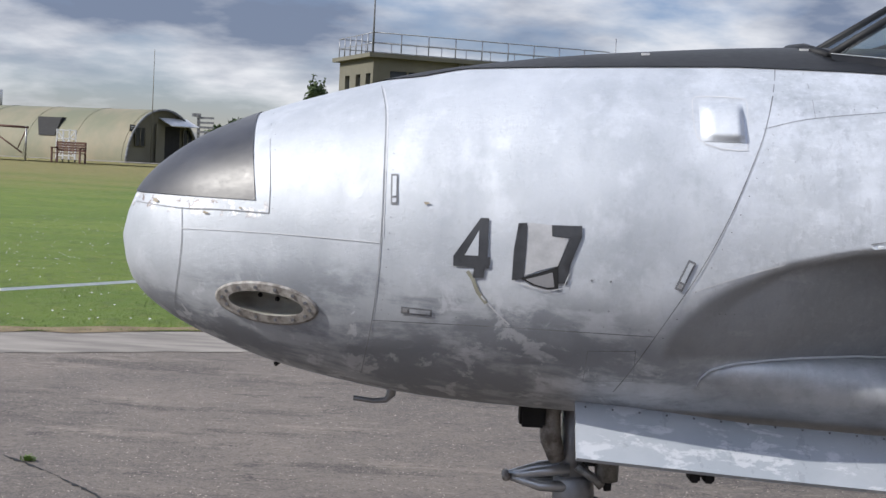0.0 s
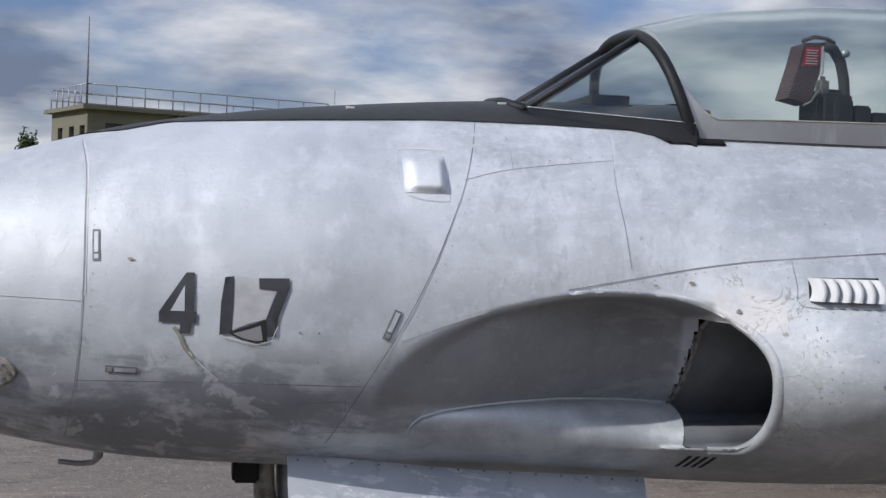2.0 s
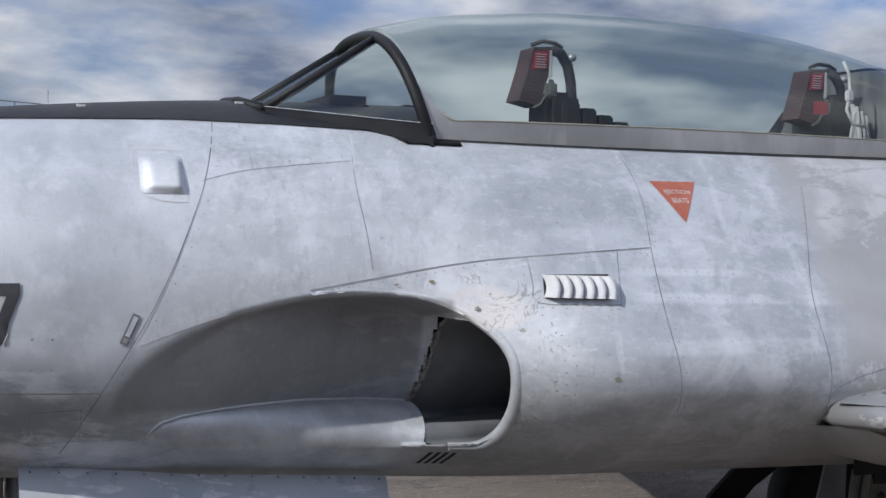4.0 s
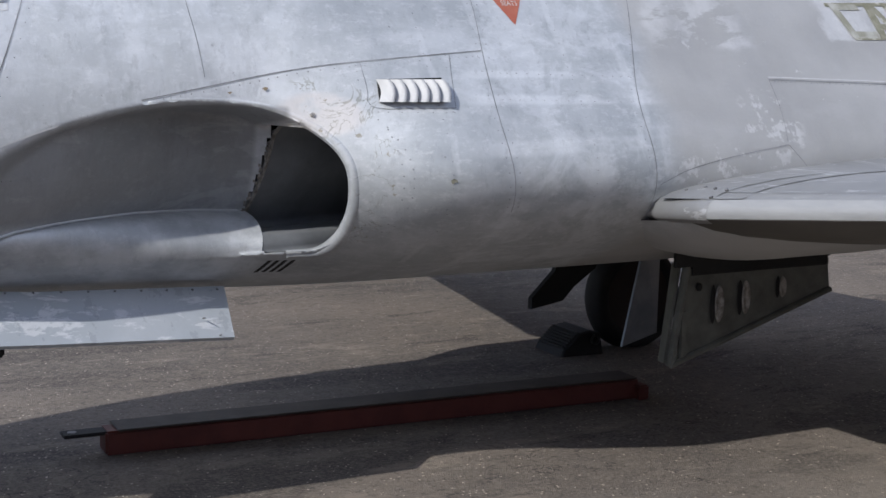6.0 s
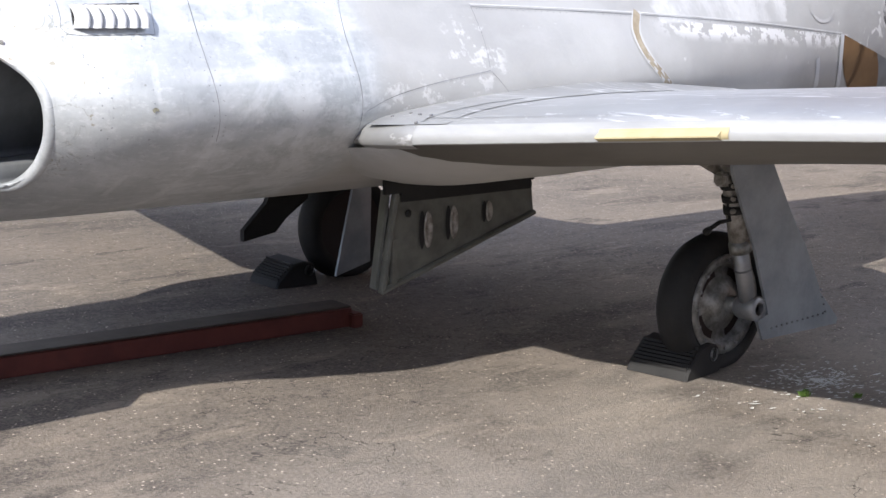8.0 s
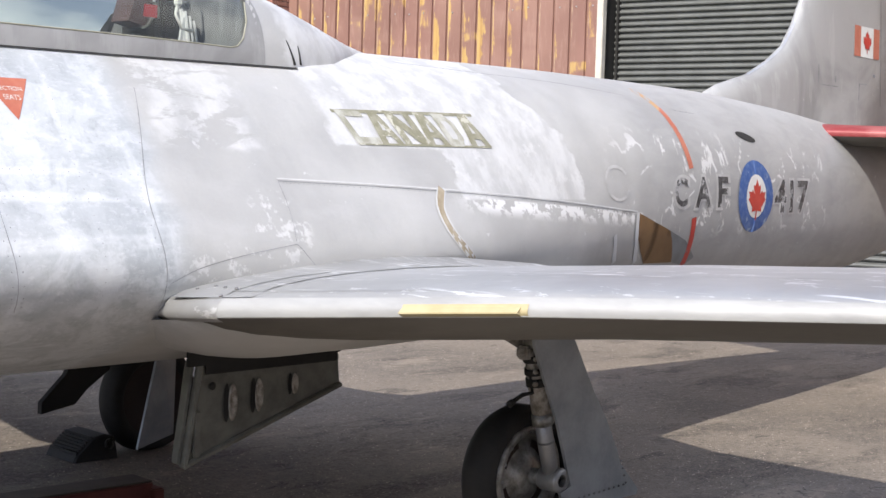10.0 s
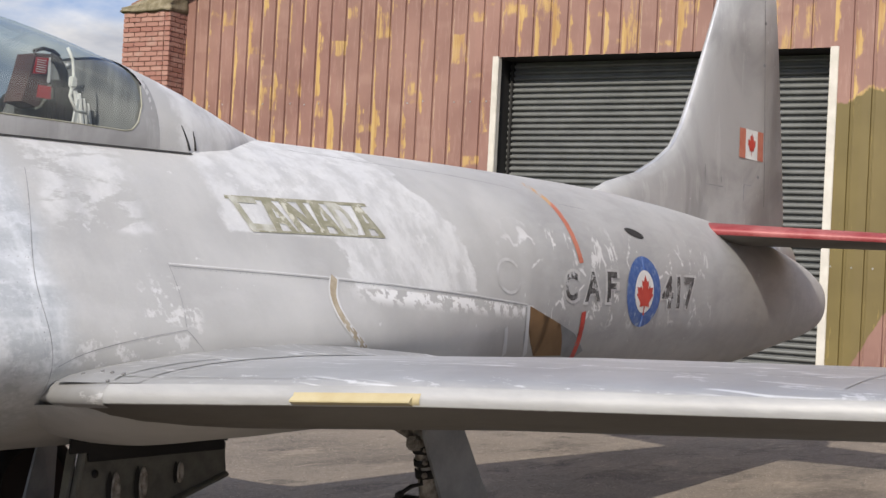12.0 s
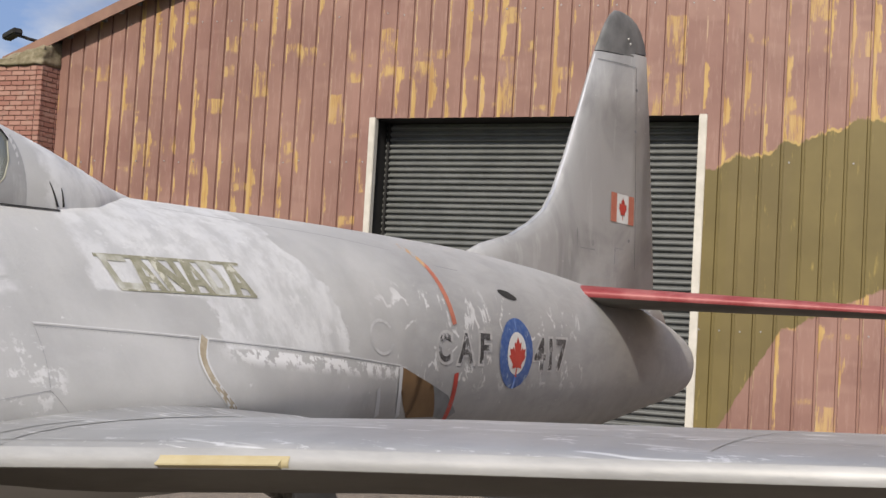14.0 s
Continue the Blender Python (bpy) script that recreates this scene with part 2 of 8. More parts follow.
    back = m.math("ADD", xa, m.math("MULTIPLY", m.ramp(z, 1.45, 1.75), 0.22))
    right = m.ramp(back, 5.94, 5.92)
    low = m.math("MULTIPLY", m.math("MULTIPLY", m.ramp(xa, 5.05, 5.08), right), m.ramp(z, 1.25, 1.262))
    high = m.math("MULTIPLY", m.math("MULTIPLY", m.ramp(xa, 4.48, 4.54), right), m.ramp(za, 1.44, 1.455))
    area = m.math("MAXIMUM", low, high)
    patch = m.math("MULTIPLY", m.math("MULTIPLY", m.ramp(xa, 3.72, 3.80), m.ramp(xa, 4.22, 4.12)), m.ramp(za, 1.40, 1.43))
    scrub = m.mix(m.ramp(streak, 0.36, 0.62), (0.50, 0.505, 0.51), (0.66, 0.667, 0.675))
    scrub = lay(m.ramp(m.noise(12.0, 6.0, 0.7, (0.8, 1.0, 0.6)), 0.56, 0.61), 0.5, scrub, (0.74, 0.745, 0.75))
    aft = lay(area, 0.75, aft, scrub)
    aft = lay(m.math("MULTIPLY", patch, m.ramp(smear, 0.44, 0.50)), 0.6, aft, scrub)
    # paint lifting off below the long riveted joint, at the wing root and round the letters
    joint = m.math("SUBTRACT", m.math("ADD", z, m.math("MULTIPLY", x, 0.05)), 1.512)
    under = m.math("MULTIPLY", m.math("MULTIPLY", m.ramp(joint, -0.07, -0.018), m.ramp(joint, 0.012, 0.004)), m.math("MULTIPLY", m.ramp(x, 4.95, 5.25), m.ramp(x, 6.5, 6.42)))
    aft = lay(m.math("MULTIPLY", under, m.ramp(m.noise(17.0, 6.0, 0.68), 0.47, 0.51)), 0.85, aft, (0.78, 0.785, 0.79))
    root = m.math("MAXIMUM", m.zone(x, z, 4.08, 1.17, 0.14, 0.13), m.zone(x, z, 3.86, 1.05, 0.32, 0.075))
    aft = lay(m.math("MULTIPLY", root, m.ramp(m.noise(16.0, 7.0, 0.74), 0.53, 0.60)), 0.5, aft, (0.74, 0.745, 0.75))
    words = m.math("MULTIPLY", m.math("MULTIPLY", m.ramp(x, 6.1, 6.5), m.ramp(x, 9.0, 8.5)), m.math("MULTIPLY", m.ramp(z, 1.05, 1.15), m.ramp(z, 1.62, 1.5)))
    curl = m.math("MULTIPLY", m.contour(m.noise(3.4, 3.0, 0.5, None, 1.2), 0.5, 0.03), m.ramp(m.noise(7.0, 4.0, 0.6), 0.50, 0.58))
    aft = lay(m.math("MULTIPLY", words, m.math("MAXIMUM", curl, m.ramp(m.noise(8.0, 7.0, 0.7), 0.62, 0.66))), 0.75, aft, (0.74, 0.745, 0.75))
    aft = lay(m.ramp(m.noise(13.0, 7.0, 0.74), 0.655, 0.68), 0.55, aft, (0.68, 0.685, 0.69))
    edge = m.math("ADD", x, m.math("MULTIPLY", m.math("SUBTRACT", blotch, 0.5), 0.12))
    col = m.mix(m.ramp(edge, 3.60, 3.75), fore, aft)
    col = m.mix(m.math("MULTIPLY", fine, 0.10), col, (0.18, 0.18, 0.18))
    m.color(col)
    m.roughness(blotch, 0.56, 0.74)
    dents = m.noise(3.2, 2.0, 0.4, (1.6, 1.0, 0.5))
    relief = m.math("ADD", m.math("MULTIPLY", dents, 2.2), m.math("MULTIPLY", fine, 0.07))
    m.bump(m.math("ADD", relief, m.math("MULTIPLY", m.ramp(flake, 0.50, 0.56), 0.05)), 0.28, 0.02)
    return m.m


def wing_paint():
    m = Mat("silver wing paint", 0.42, 0.6)
    cloud = m.noise(2.2, 6.0, 0.6)
    scuff = m.noise(9.0, 6.0, 0.68, (1.0, 0.3, 1.0), 0.5)
    fine = m.noise(80.0, 4.0, 0.6)
    col = m.mix(m.ramp(cloud, 0.3, 0.7), (0.295, 0.298, 0.302), (0.375, 0.378, 0.382))
    # long fine scratches along the span, and torn chips
    scratch = m.math("MULTIPLY", m.contour(m.noise(6.0, 3.0, 0.5, (1.0, 0.14, 1.0)), 0.5, 0.014), m.ramp(m.noise(4.0, 3.0, 0.5, (1.0, 0.5, 1.0)), 0.48, 0.58))
    col = m.mix(m.math("MULTIPLY", scratch, 0.8), col, (0.68, 0.69, 0.70))
    col = m.mix(m.math("MULTIPLY", m.ramp(scuff, 0.60, 0.66), 0.5), col, (0.58, 0.585, 0.60))
    col = m.mix(m.math("MULTIPLY", m.ramp(m.noise(20.0, 6.0, 0.72, (1.0, 0.35, 1.0)), 0.60, 0.63), 0.6), col, (0.66, 0.665, 0.68))
    m.color(m.mix(m.math("MULTIPLY", fine, 0.1), col, (0.18, 0.18, 0.18)))
    m.roughness(scuff, 0.36, 0.54)
    m.bump(m.math("ADD", m.math("MULTIPLY", cloud, 2.0), m.math("MULTIPLY", fine, 0.1)), 0.12, 0.01)
    return m.m


def fin_paint():
    """Even grey paint with smoky clouds and thin runs of dirt."""
    m = Mat("smoky grey tail paint", 0.5, 0.5)
    smoke = m.noise(1.7, 5.0, 0.55, (1.0, 1.0, 0.8), 0.6)
    run = m.noise(9.0, 6.0, 0.65, (1.0, 1.0, 0.2))
    fine = m.noise(80.0, 4.0, 0.6)
    col = m.mix(m.ramp(smoke, 0.34, 0.62), (0.26, 0.26, 0.26), (0.40, 0.40, 0.402))
    col = m.mix(m.math("MULTIPLY", m.ramp(run, 0.54, 0.66), 0.3), col, (0.53, 0.53, 0.53))
    col = m.mix(m.math("MULTIPLY", m.ramp(m.noise(14.0, 6.0, 0.7), 0.67, 0.70), 0.6), col, (0.62, 0.62, 0.62))
    m.color(m.mix(m.math("MULTIPLY", fine, 0.1), col, (0.18, 0.18, 0.18)))
    m.roughness(run, 0.42, 0.58)
    m.bump(m.math("ADD", smoke, m.math("MULTIPLY", fine, 0.1)), 0.14, 0.01)
    return m.m


def asphalt():
    m = Mat("weathered asphalt", 0.9)
    patch = m.noise(0.55, 6.0, 0.62, None, 0.4)
    mid = m.noise(5.0, 5.0, 0.6)
    grit = m.noise(70.0, 4.0, 0.75)
    vor = m.t.nodes.new("ShaderNodeTexVoronoi")
    vor.inputs["Scale"].default_value = 40.0
    m.link(m.pos, vor.inputs["Vector"])
    chip = m.math("MULTIPLY", m.ramp(vor.outputs["Distance"], 0.20, 0.12), m.ramp(m.noise(15.0, 2.0), 0.46, 0.56))
    pits = m.math("MULTIPLY", m.ramp(vor.outputs["Distance"], 0.30, 0.18), m.ramp(m.noise(23.0, 2.0), 0.56, 0.62))

    def lay(fac, amount, under, over):
        return m.mix(m.math("MULTIPLY", fac, amount), under, over)

    col = m.mix(m.ramp(patch, 0.38, 0.64), (0.090, 0.077, 0.067), (0.171, 0.144, 0.120))
    col = lay(m.ramp(mid, 0.42, 0.62), 0.5, col, (0.139, 0.116, 0.095))
    # oil-dark patches, worn pale patches and long wheel-worn streaks
    col = lay(m.ramp(m.noise(1.1, 7.0, 0.66, (0.5, 1.3, 1.0)), 0.53, 0.60), 0.7, col, (0.042, 0.035, 0.031))
    col = lay(m.ramp(m.noise(2.7, 6.0, 0.68, (0.6, 1.5, 1.0), 0.5), 0.60, 0.64), 0.75, col, (0.033, 0.028, 0.026))
    col = lay(m.ramp(m.noise(1.9, 7.0, 0.7, (0.45, 1.4, 1.0)), 0.57, 0.63), 0.5, col, (0.279, 0.236, 0.188))
    col = lay(m.ramp(m.noise(17.0, 4.0, 0.7), 0.50, 0.64), 0.42, col, (0.223, 0.191, 0.160))
    col = lay(m.ramp(m.noise(26.0, 4.0, 0.7), 0.52, 0.62), 0.5, col, (0.042, 0.037, 0.032))
    col = lay(m.ramp(grit, 0.44, 0.62), 0.5, col, (0.248, 0.212, 0.177))
    col = lay(pits, 0.6, col, (0.025, 0.022, 0.020))
    col = lay(chip, 0.85, col, (0.622, 0.537, 0.444))
    # paler, broken stretch in front of the wing
    pale_stretch = m.math("MULTIPLY", m.zone(m.axis(0), m.axis(1), 4.6, -3.4, 4.2, 2.9), m.ramp(m.noise(2.2, 6.0, 0.65), 0.30, 0.55))
    col = lay(pale_stretch, 0.34, col, (0.33, 0.295, 0.255))
    # hairline cracks
    hair = m.math("MULTIPLY", m.contour(m.noise(1.5, 6.0, 0.6, None, 0.3), 0.5, 0.004), m.ramp(m.noise(0.8, 3.0), 0.5, 0.6))
    col = lay(hair, 0.8, col, (0.025, 0.021, 0.019))
    m.color(col)
    m.bump(m.math("ADD", grit, m.math("MULTIPLY", mid, 0.5)), 0.8, 0.01)
    return m.m


def grass_ground():
    m = Mat("dry mown turf", 0.95)
    y = m.axis(1)
    big = m.noise(0.35, 5.0, 0.6, (0.35, 1.0, 1.0))
    tuft = m.noise(5.0, 6.0, 0.7, (1.0, 0.5, 1.0))
    fine = m.noise(34.0, 4.0, 0.7)
    col = m.mix(m.ramp(big, 0.35, 0.65), (0.090, 0.150, 0.013), (0.135, 0.190, 0.022))
    dry = m.math("ADD", m.math("MULTIPLY", y, 0.02), m.math("MULTIPLY", big, 0.6))
    col = m.mix(m.ramp(dry, 0.85, 1.30), col, (0.20, 0.165, 0.055))
    col = m.mix(m.math("MULTIPLY", m.ramp(tuft, 0.50, 0.62), 0.5), col, (0.060, 0.088, 0.011))
    col = m.mix(m.math("MULTIPLY", m.ramp(m.noise(7.0, 6.0, 0.7, (1.0, 0.5, 1.0)), 0.54, 0.66), 0.45), col, (0.185, 0.19, 0.05))
    col = m.mix(m.math("MULTIPLY", m.ramp(fine, 0.45, 0.7), 0.5), col, (0.150, 0.205, 0.03))
    m.color(m.mix(m.math("MULTIPLY", m.ramp(m.noise(9.0, 3.0, 0.8), 0.68, 0.73), 0.3), col, (0.432, 0.432, 0.36)))
    m.bump(m.math("ADD", fine, tuft), 1.0, 0.04)
    return m.m


def cladding():
    """Camouflaged sheet cladding: mauve brown over flaking ochre, with an olive field."""
    m = Mat("peeling camouflage paint", 0.55)
    y, z = m.axis(1), m.axis(2)
    # each pan is worn in its own way: the top coat goes first in an upright band beside the rib, in places right across
    u = m.math("DIVIDE", m.math("SUBTRACT", m.math("DIVIDE", m.math("SUBTRACT", 6.6, y), 0.9895), 4.69), 0.2455)
    pan = m.math("FLOOR", u, 0.0)
    across = m.math("SUBTRACT", u, pan)

    def per_pan(step, tall, detail):
        n, c = m.t.nodes.new("ShaderNodeTexNoise"), m.t.nodes.new("ShaderNodeCombineXYZ")
        n.inputs["Scale"].default_value, n.inputs["Detail"].default_value, n.inputs["Roughness"].default_value = 1.0, detail, 0.6
        m.link(m.math("MULTIPLY", pan, step), c.inputs[0])
        m.link(m.math("MULTIPLY", z, tall), c.inputs[2])
        m.link(c.outputs[0], n.inputs["Vector"])
        return n.outputs["Fac"]

    runs = m.noise(13.0, 7.0, 0.68, (1.0, 1.0, 0.10))
    spots = m.noise(5.0, 7.0, 0.7, (1.0, 1.0, 0.35), 0.3)
    flake = m.math("ADD", m.math("MULTIPLY", runs, 0.55), m.math("MULTIPLY", spots, 0.45))
    worn = m.ramp(m.noise(0.8, 4.0, 0.55, (1.0, 1.0, 0.6), 0.2), 0.36, 0.60)
    wave = m.noise(1.6, 5.0, 0.6, (0.0, 1.0, 0.3))
    rag = m.noise(7.0, 5.0, 0.65)
    base = m.mix(m.ramp(m.noise(1.1, 5.0), 0.3, 0.7), (0.175, 0.089, 0.074), (0.235, 0.130, 0.107))
    base = m.mix(m.math("MULTIPLY", m.ramp(m.noise(20.0, 5.0, 0.7, (1.0, 1.0, 0.15)), 0.52, 0.66), 0.35), base, (0.30, 0.195, 0.165))
    ochre = m.mix(m.ramp(runs, 0.35, 0.65), (0.31, 0.175, 0.045), (0.45, 0.31, 0.105))
    reach = m.math("ADD", m.math("MULTIPLY", m.math("SUBTRACT", per_pan(5.37, 0.8, 5.0), 0.44), 2.3), m.math("MULTIPLY", m.math("SUBTRACT", runs, 0.5), 1.1))
    reach = m.math("ADD", reach, m.math("MULTIPLY", m.math("SUBTRACT", worn, 0.5), 0.30))
    reach = m.math("ADD", reach, m.math("MULTIPLY", m.math("SUBTRACT", spots, 0.5), 0.7))
    band = m.math("MULTIPLY", m.ramp(m.math("SUBTRACT", reach, across), 0.0, 0.12), m.ramp(across, 0.05, 0.09))
    wide = m.math("MULTIPLY", m.ramp(m.math("ADD", per_pan(9.13, 1.3, 2.0), m.math("MULTIPLY", m.math("SUBTRACT", rag, 0.5), 0.10)), 0.585, 0.615), m.ramp(flake, 0.45, 0.54))
    fl = m.math("MULTIPLY", m.math("MAXIMUM", m.math("MULTIPLY", band, 0.85), m.math("MULTIPLY", wide, 0.75)), m.ramp(m.math("ADD", spots, m.math("MULTIPLY", worn, 0.2)), 0.40, 0.54))
    base = m.mix(fl, base, ochre)
    # patches of an older coat, and a pale scrape beside the ribs
    base = m.mix(m.math("MULTIPLY", m.ramp(m.math("ADD", per_pan(3.71, 1.1, 3.0), m.math("MULTIPLY", m.math("SUBTRACT", rag, 0.5), 0.12)), 0.57, 0.62), 0.18), base, (0.33, 0.215, 0.18))
    base = m.mix(m.math("MULTIPLY", m.math("MULTIPLY", m.contour(across, 0.12, 0.05), m.ramp(m.noise(6.0, 5.0, 0.7, (1.0, 1.0, 0.3)), 0.50, 0.60)), 0.5), base, (0.45, 0.35, 0.22))
    # olive field between two ragged fronts, to the south of the door and low down to the north of it
    up = m.math("ADD", m.math("ADD", z, m.math("MULTIPLY", m.math("SUBTRACT", wave, 0.5), 0.75)), m.math("MULTIPLY", y, 0.24))
    up = m.math("ADD", up, m.math("MULTIPLY", rag, 0.10))
    top = m.ramp(up, 4.185, 4.155)
    down = m.math("ADD", m.math("ADD", z, m.math("MULTIPLY", y, 0.45)), m.math("MULTIPLY", m.math("ADD", rag, wave), 0.16))
    down = m.math("ADD", down, m.math("MAXIMUM", m.math("MULTIPLY", m.math("SUBTRACT", y, 1.15), 1.3), 0.0))
    low = m.ramp(down, 2.31, 2.34)
    olive = m.mix(m.ramp(m.noise(1.3, 5.0), 0.3, 0.7), (0.098, 0.074, 0.021), (0.128, 0.098, 0.030))
    olive = m.mix(m.math("MULTIPLY", m.ramp(flake, 0.57, 0.64), 0.7), olive, (0.29, 0.22, 0.06))
    foot = m.ramp(m.math("ADD", m.math("ADD", z, m.math("MULTIPLY", m.math("SUBTRACT", 11.9, y), 0.55)), m.math("MULTIPLY", m.math("ADD", rag, wave), 0.4)), 3.75, 3.70)
    foot = m.math("MULTIPLY", foot, m.ramp(y, 8.2, 8.6))
    col = m.mix(m.math("MAXIMUM", m.math("MULTIPLY", top, low), foot), base, olive)
    col = m.mix(m.math("MULTIPLY", m.contour(up, 4.175, 0.03), m.ramp(spots, 0.46, 0.56)), col, (0.36, 0.25, 0.085))
    m.color(m.mix(m.math("MULTIPLY", m.random(), 0.12), col, (0.144, 0.101, 0.072)))
    m.roughness(rag, 0.45, 0.65)
    m.bump(flake, 0.15, 0.004)
    return m.m


def brick_mat():
    m = Mat("weathered red brick", 0.85)
    fine = m.noise(40.0, 4.0, 0.65)
    col = m.mix(m.random(), (0.238, 0.104, 0.083), (0.331, 0.184, 0.151))
    col = m.mix(m.math("MULTIPLY", m.ramp(m.noise(5.0, 5.0, 0.6), 0.5, 0.7), 0.5), col, (0.338, 0.238, 0.202))
    m.color(m.mix(m.math("MULTIPLY", fine, 0.3), col, (0.115, 0.058, 0.047)))
    m.bump(fine, 0.5, 0.006)
    return m.m


def glass(name, tint=(0.80, 0.85, 0.83)):
    """Thin clear plastic: lets the light straight through, with a glossy reflection."""
    m = Mat(name, 0.05)
    t = m.t
    clear, gloss, mixer = t.nodes.new("ShaderNodeBsdfTransparent"), t.nodes.new("ShaderNodeBsdfGlossy"), t.nodes.new("ShaderNodeMixShader")
    face = t.nodes.new("ShaderNodeLayerWeight").outputs["Facing"]
    amount = m.math("ADD", m.math("MULTIPLY", m.math("POWER", face, 4.0), 0.5), 0.05)
    clear.inputs["Color"].default_value = (*tint, 1)
    gloss.inputs["Roughness"].default_value = 0.03
    gloss.inputs["Color"].default_value = (0.9, 0.93, 0.95, 1)
    m.link(amount, mixer.inputs[0])
    m.link(clear.outputs[0], mixer.inputs[1])
    m.link(gloss.outputs[0], mixer.inputs[2])
    m.link(mixer.outputs[0], t.nodes["Material Output"].inputs["Surface"])
    return m.m


M_FIN = fin_paint()
M_BULKHEAD = mottled("dim streaked cockpit lining", (0.045, 0.047, 0.05), (0.16, 0.165, 0.17), 14, 0.7, 0.0, 0.15, (1.0, 1.0, 0.3))
M_FINCAP = mottled("sooty grey tip", (0.062, 0.064, 0.066), (0.15, 0.152, 0.155), 7, 0.6)
M_PANELGAP = mottled("grimy hairline gap", (0.085, 0.088, 0.092), (0.33, 0.34, 0.355), 9, 0.7)
M_WORNOLIVE = chipped("rubbed olive lettering", (0.17, 0.165, 0.112), (0.41, 0.405, 0.35), 11, 0.535)
M_WORNPALE = mottled("nearly lost olive lettering", (0.17, 0.17, 0.115), (0.44, 0.44, 0.42), 19, 0.6)
M_ORANGEFADE = mottled("sun bleached orange paint", (0.36, 0.21, 0.10), (0.45, 0.29, 0.17), 14, 0.6)
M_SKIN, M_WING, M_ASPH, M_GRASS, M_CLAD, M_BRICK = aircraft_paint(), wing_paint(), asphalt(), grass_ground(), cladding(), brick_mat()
M_SEAM = mottled("grimy panel gap", (0.05, 0.052, 0.055), (0.245, 0.252, 0.266), 7, 0.7)
M_SEAMW = mottled("pale sealant and highlight line", (0.446, 0.454, 0.468), (0.576, 0.583, 0.59), 20, 0.6)
M_RIVET = mottled("dull rivet", (0.101, 0.101, 0.104), (0.187, 0.187, 0.194), 30, 0.5, 0.4)
M_RIVETSOFT = mottled("half filled rivet", (0.12, 0.124, 0.13), (0.38, 0.392, 0.41), 11, 0.5, 0.3)
M_DARKPAINT = mottled("faded black paint", (0.006, 0.0065, 0.008), (0.02, 0.021, 0.023), 5, 0.55)
M_NOSECAP = mottled("scuffed charcoal nose cap", (0.016, 0.016, 0.018), (0.055, 0.055, 0.058), 4, 0.42, 0.0, 0.06, (1, 1, 1.6))
M_DARKPAINT.node_tree.nodes["Principled BSDF"].inputs["Specular IOR Level"].default_value = 0.22
M_STENCIL = mottled("worn black stencil paint", (0.014, 0.016, 0.019), (0.054, 0.056, 0.061), 12, 0.5)
M_HALO = mottled("scrubbed pale paint", (0.33, 0.332, 0.336), (0.50, 0.503, 0.508), 16, 0.5, 0.2)
M_WORN = chipped("half rubbed black lettering", (0.02, 0.021, 0.024), (0.33, 0.333, 0.34), 13, 0.525)
M_DUCT = mottled("grey intake lining", (0.12, 0.127, 0.133), (0.22, 0.23, 0.24), 6, 0.6, 0.1)
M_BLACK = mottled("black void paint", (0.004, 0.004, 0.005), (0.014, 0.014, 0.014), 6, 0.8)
M_CORRODED = mottled("corroded bare metal", (0.085, 0.07, 0.058), (0.46, 0.44, 0.41), 34, 0.55, 0.4, 0.6)
M_POCKET = mottled("pale grey green lining", (0.24, 0.235, 0.205), (0.42, 0.41, 0.37), 12, 0.6)
M_BARE = mottled("bare aluminium", (0.396, 0.41, 0.425), (0.518, 0.526, 0.54), 9, 0.34, 0.75)
M_STEELW = mottled("rubbed bright leading edge", (0.24, 0.245, 0.25), (0.37, 0.375, 0.38), 7, 0.52, 0.4, 0.2, (1, 0.3, 1))
# brown grey paint, darkened so that the colour carries the underside's shade
M_UNDER = mottled("shade darkened underside paint", (0.07, 0.064, 0.056), (0.13, 0.122, 0.11), 3, 0.55, 0.1, 0.2, (1, 0.4, 1))
M_LID = mottled("worn brown grey steel", (0.03, 0.024, 0.02), (0.07, 0.056, 0.047), 9, 0.75)
M_DOORSKIN = mottled("pale grey door paint", (0.17, 0.186, 0.205), (0.30, 0.318, 0.338), 7, 0.4, 0.25, 0.2)
M_LOUVRE = mottled("white painted louvre", (0.40, 0.405, 0.41), (0.52, 0.52, 0.525), 14, 0.55)
M_ORANGE = mottled("faded orange red paint", (0.317, 0.079, 0.047), (0.403, 0.144, 0.094), 14, 0.6)
M_RED = mottled("red paint", (0.324, 0.016, 0.013), (0.446, 0.043, 0.029), 10, 0.45)
M_BLUE = chipped("blue paint", (0.016, 0.068, 0.238), (0.21, 0.27, 0.36), 12, 0.60)
M_WHITE = mottled("white paint", (0.49, 0.49, 0.475), (0.59, 0.59, 0.576), 12, 0.55)
M_FILLER = mottled("white filler smears", (0.403, 0.418, 0.432), (0.533, 0.54, 0.554), 3.2, 0.55, 0.1, 0.25)
M_OLIVE = mottled("olive undercoat", (0.166, 0.158, 0.104), (0.288, 0.288, 0.245), 16, 0.6)
M_YELLOW = mottled("yellow zinc primer", (0.302, 0.252, 0.137), (0.374, 0.328, 0.209), 8, 0.6)
M_DARKRUST = mottled("dark rusty metal", (0.012, 0.005, 0.004), (0.025, 0.011, 0.009), 8, 0.7)
M_BROWN = mottled("brown primer", (0.122, 0.061, 0.022), (0.18, 0.101, 0.04), 8, 0.6)
M_TAPEW = mottled("white plastic tape", (0.8, 0.8, 0.79), (0.88, 0.88, 0.87), 9, 0.5)
M_TAPE = mottled("brown cracked sealant", (0.194, 0.151, 0.094), (0.36, 0.324, 0.259), 22, 0.7)
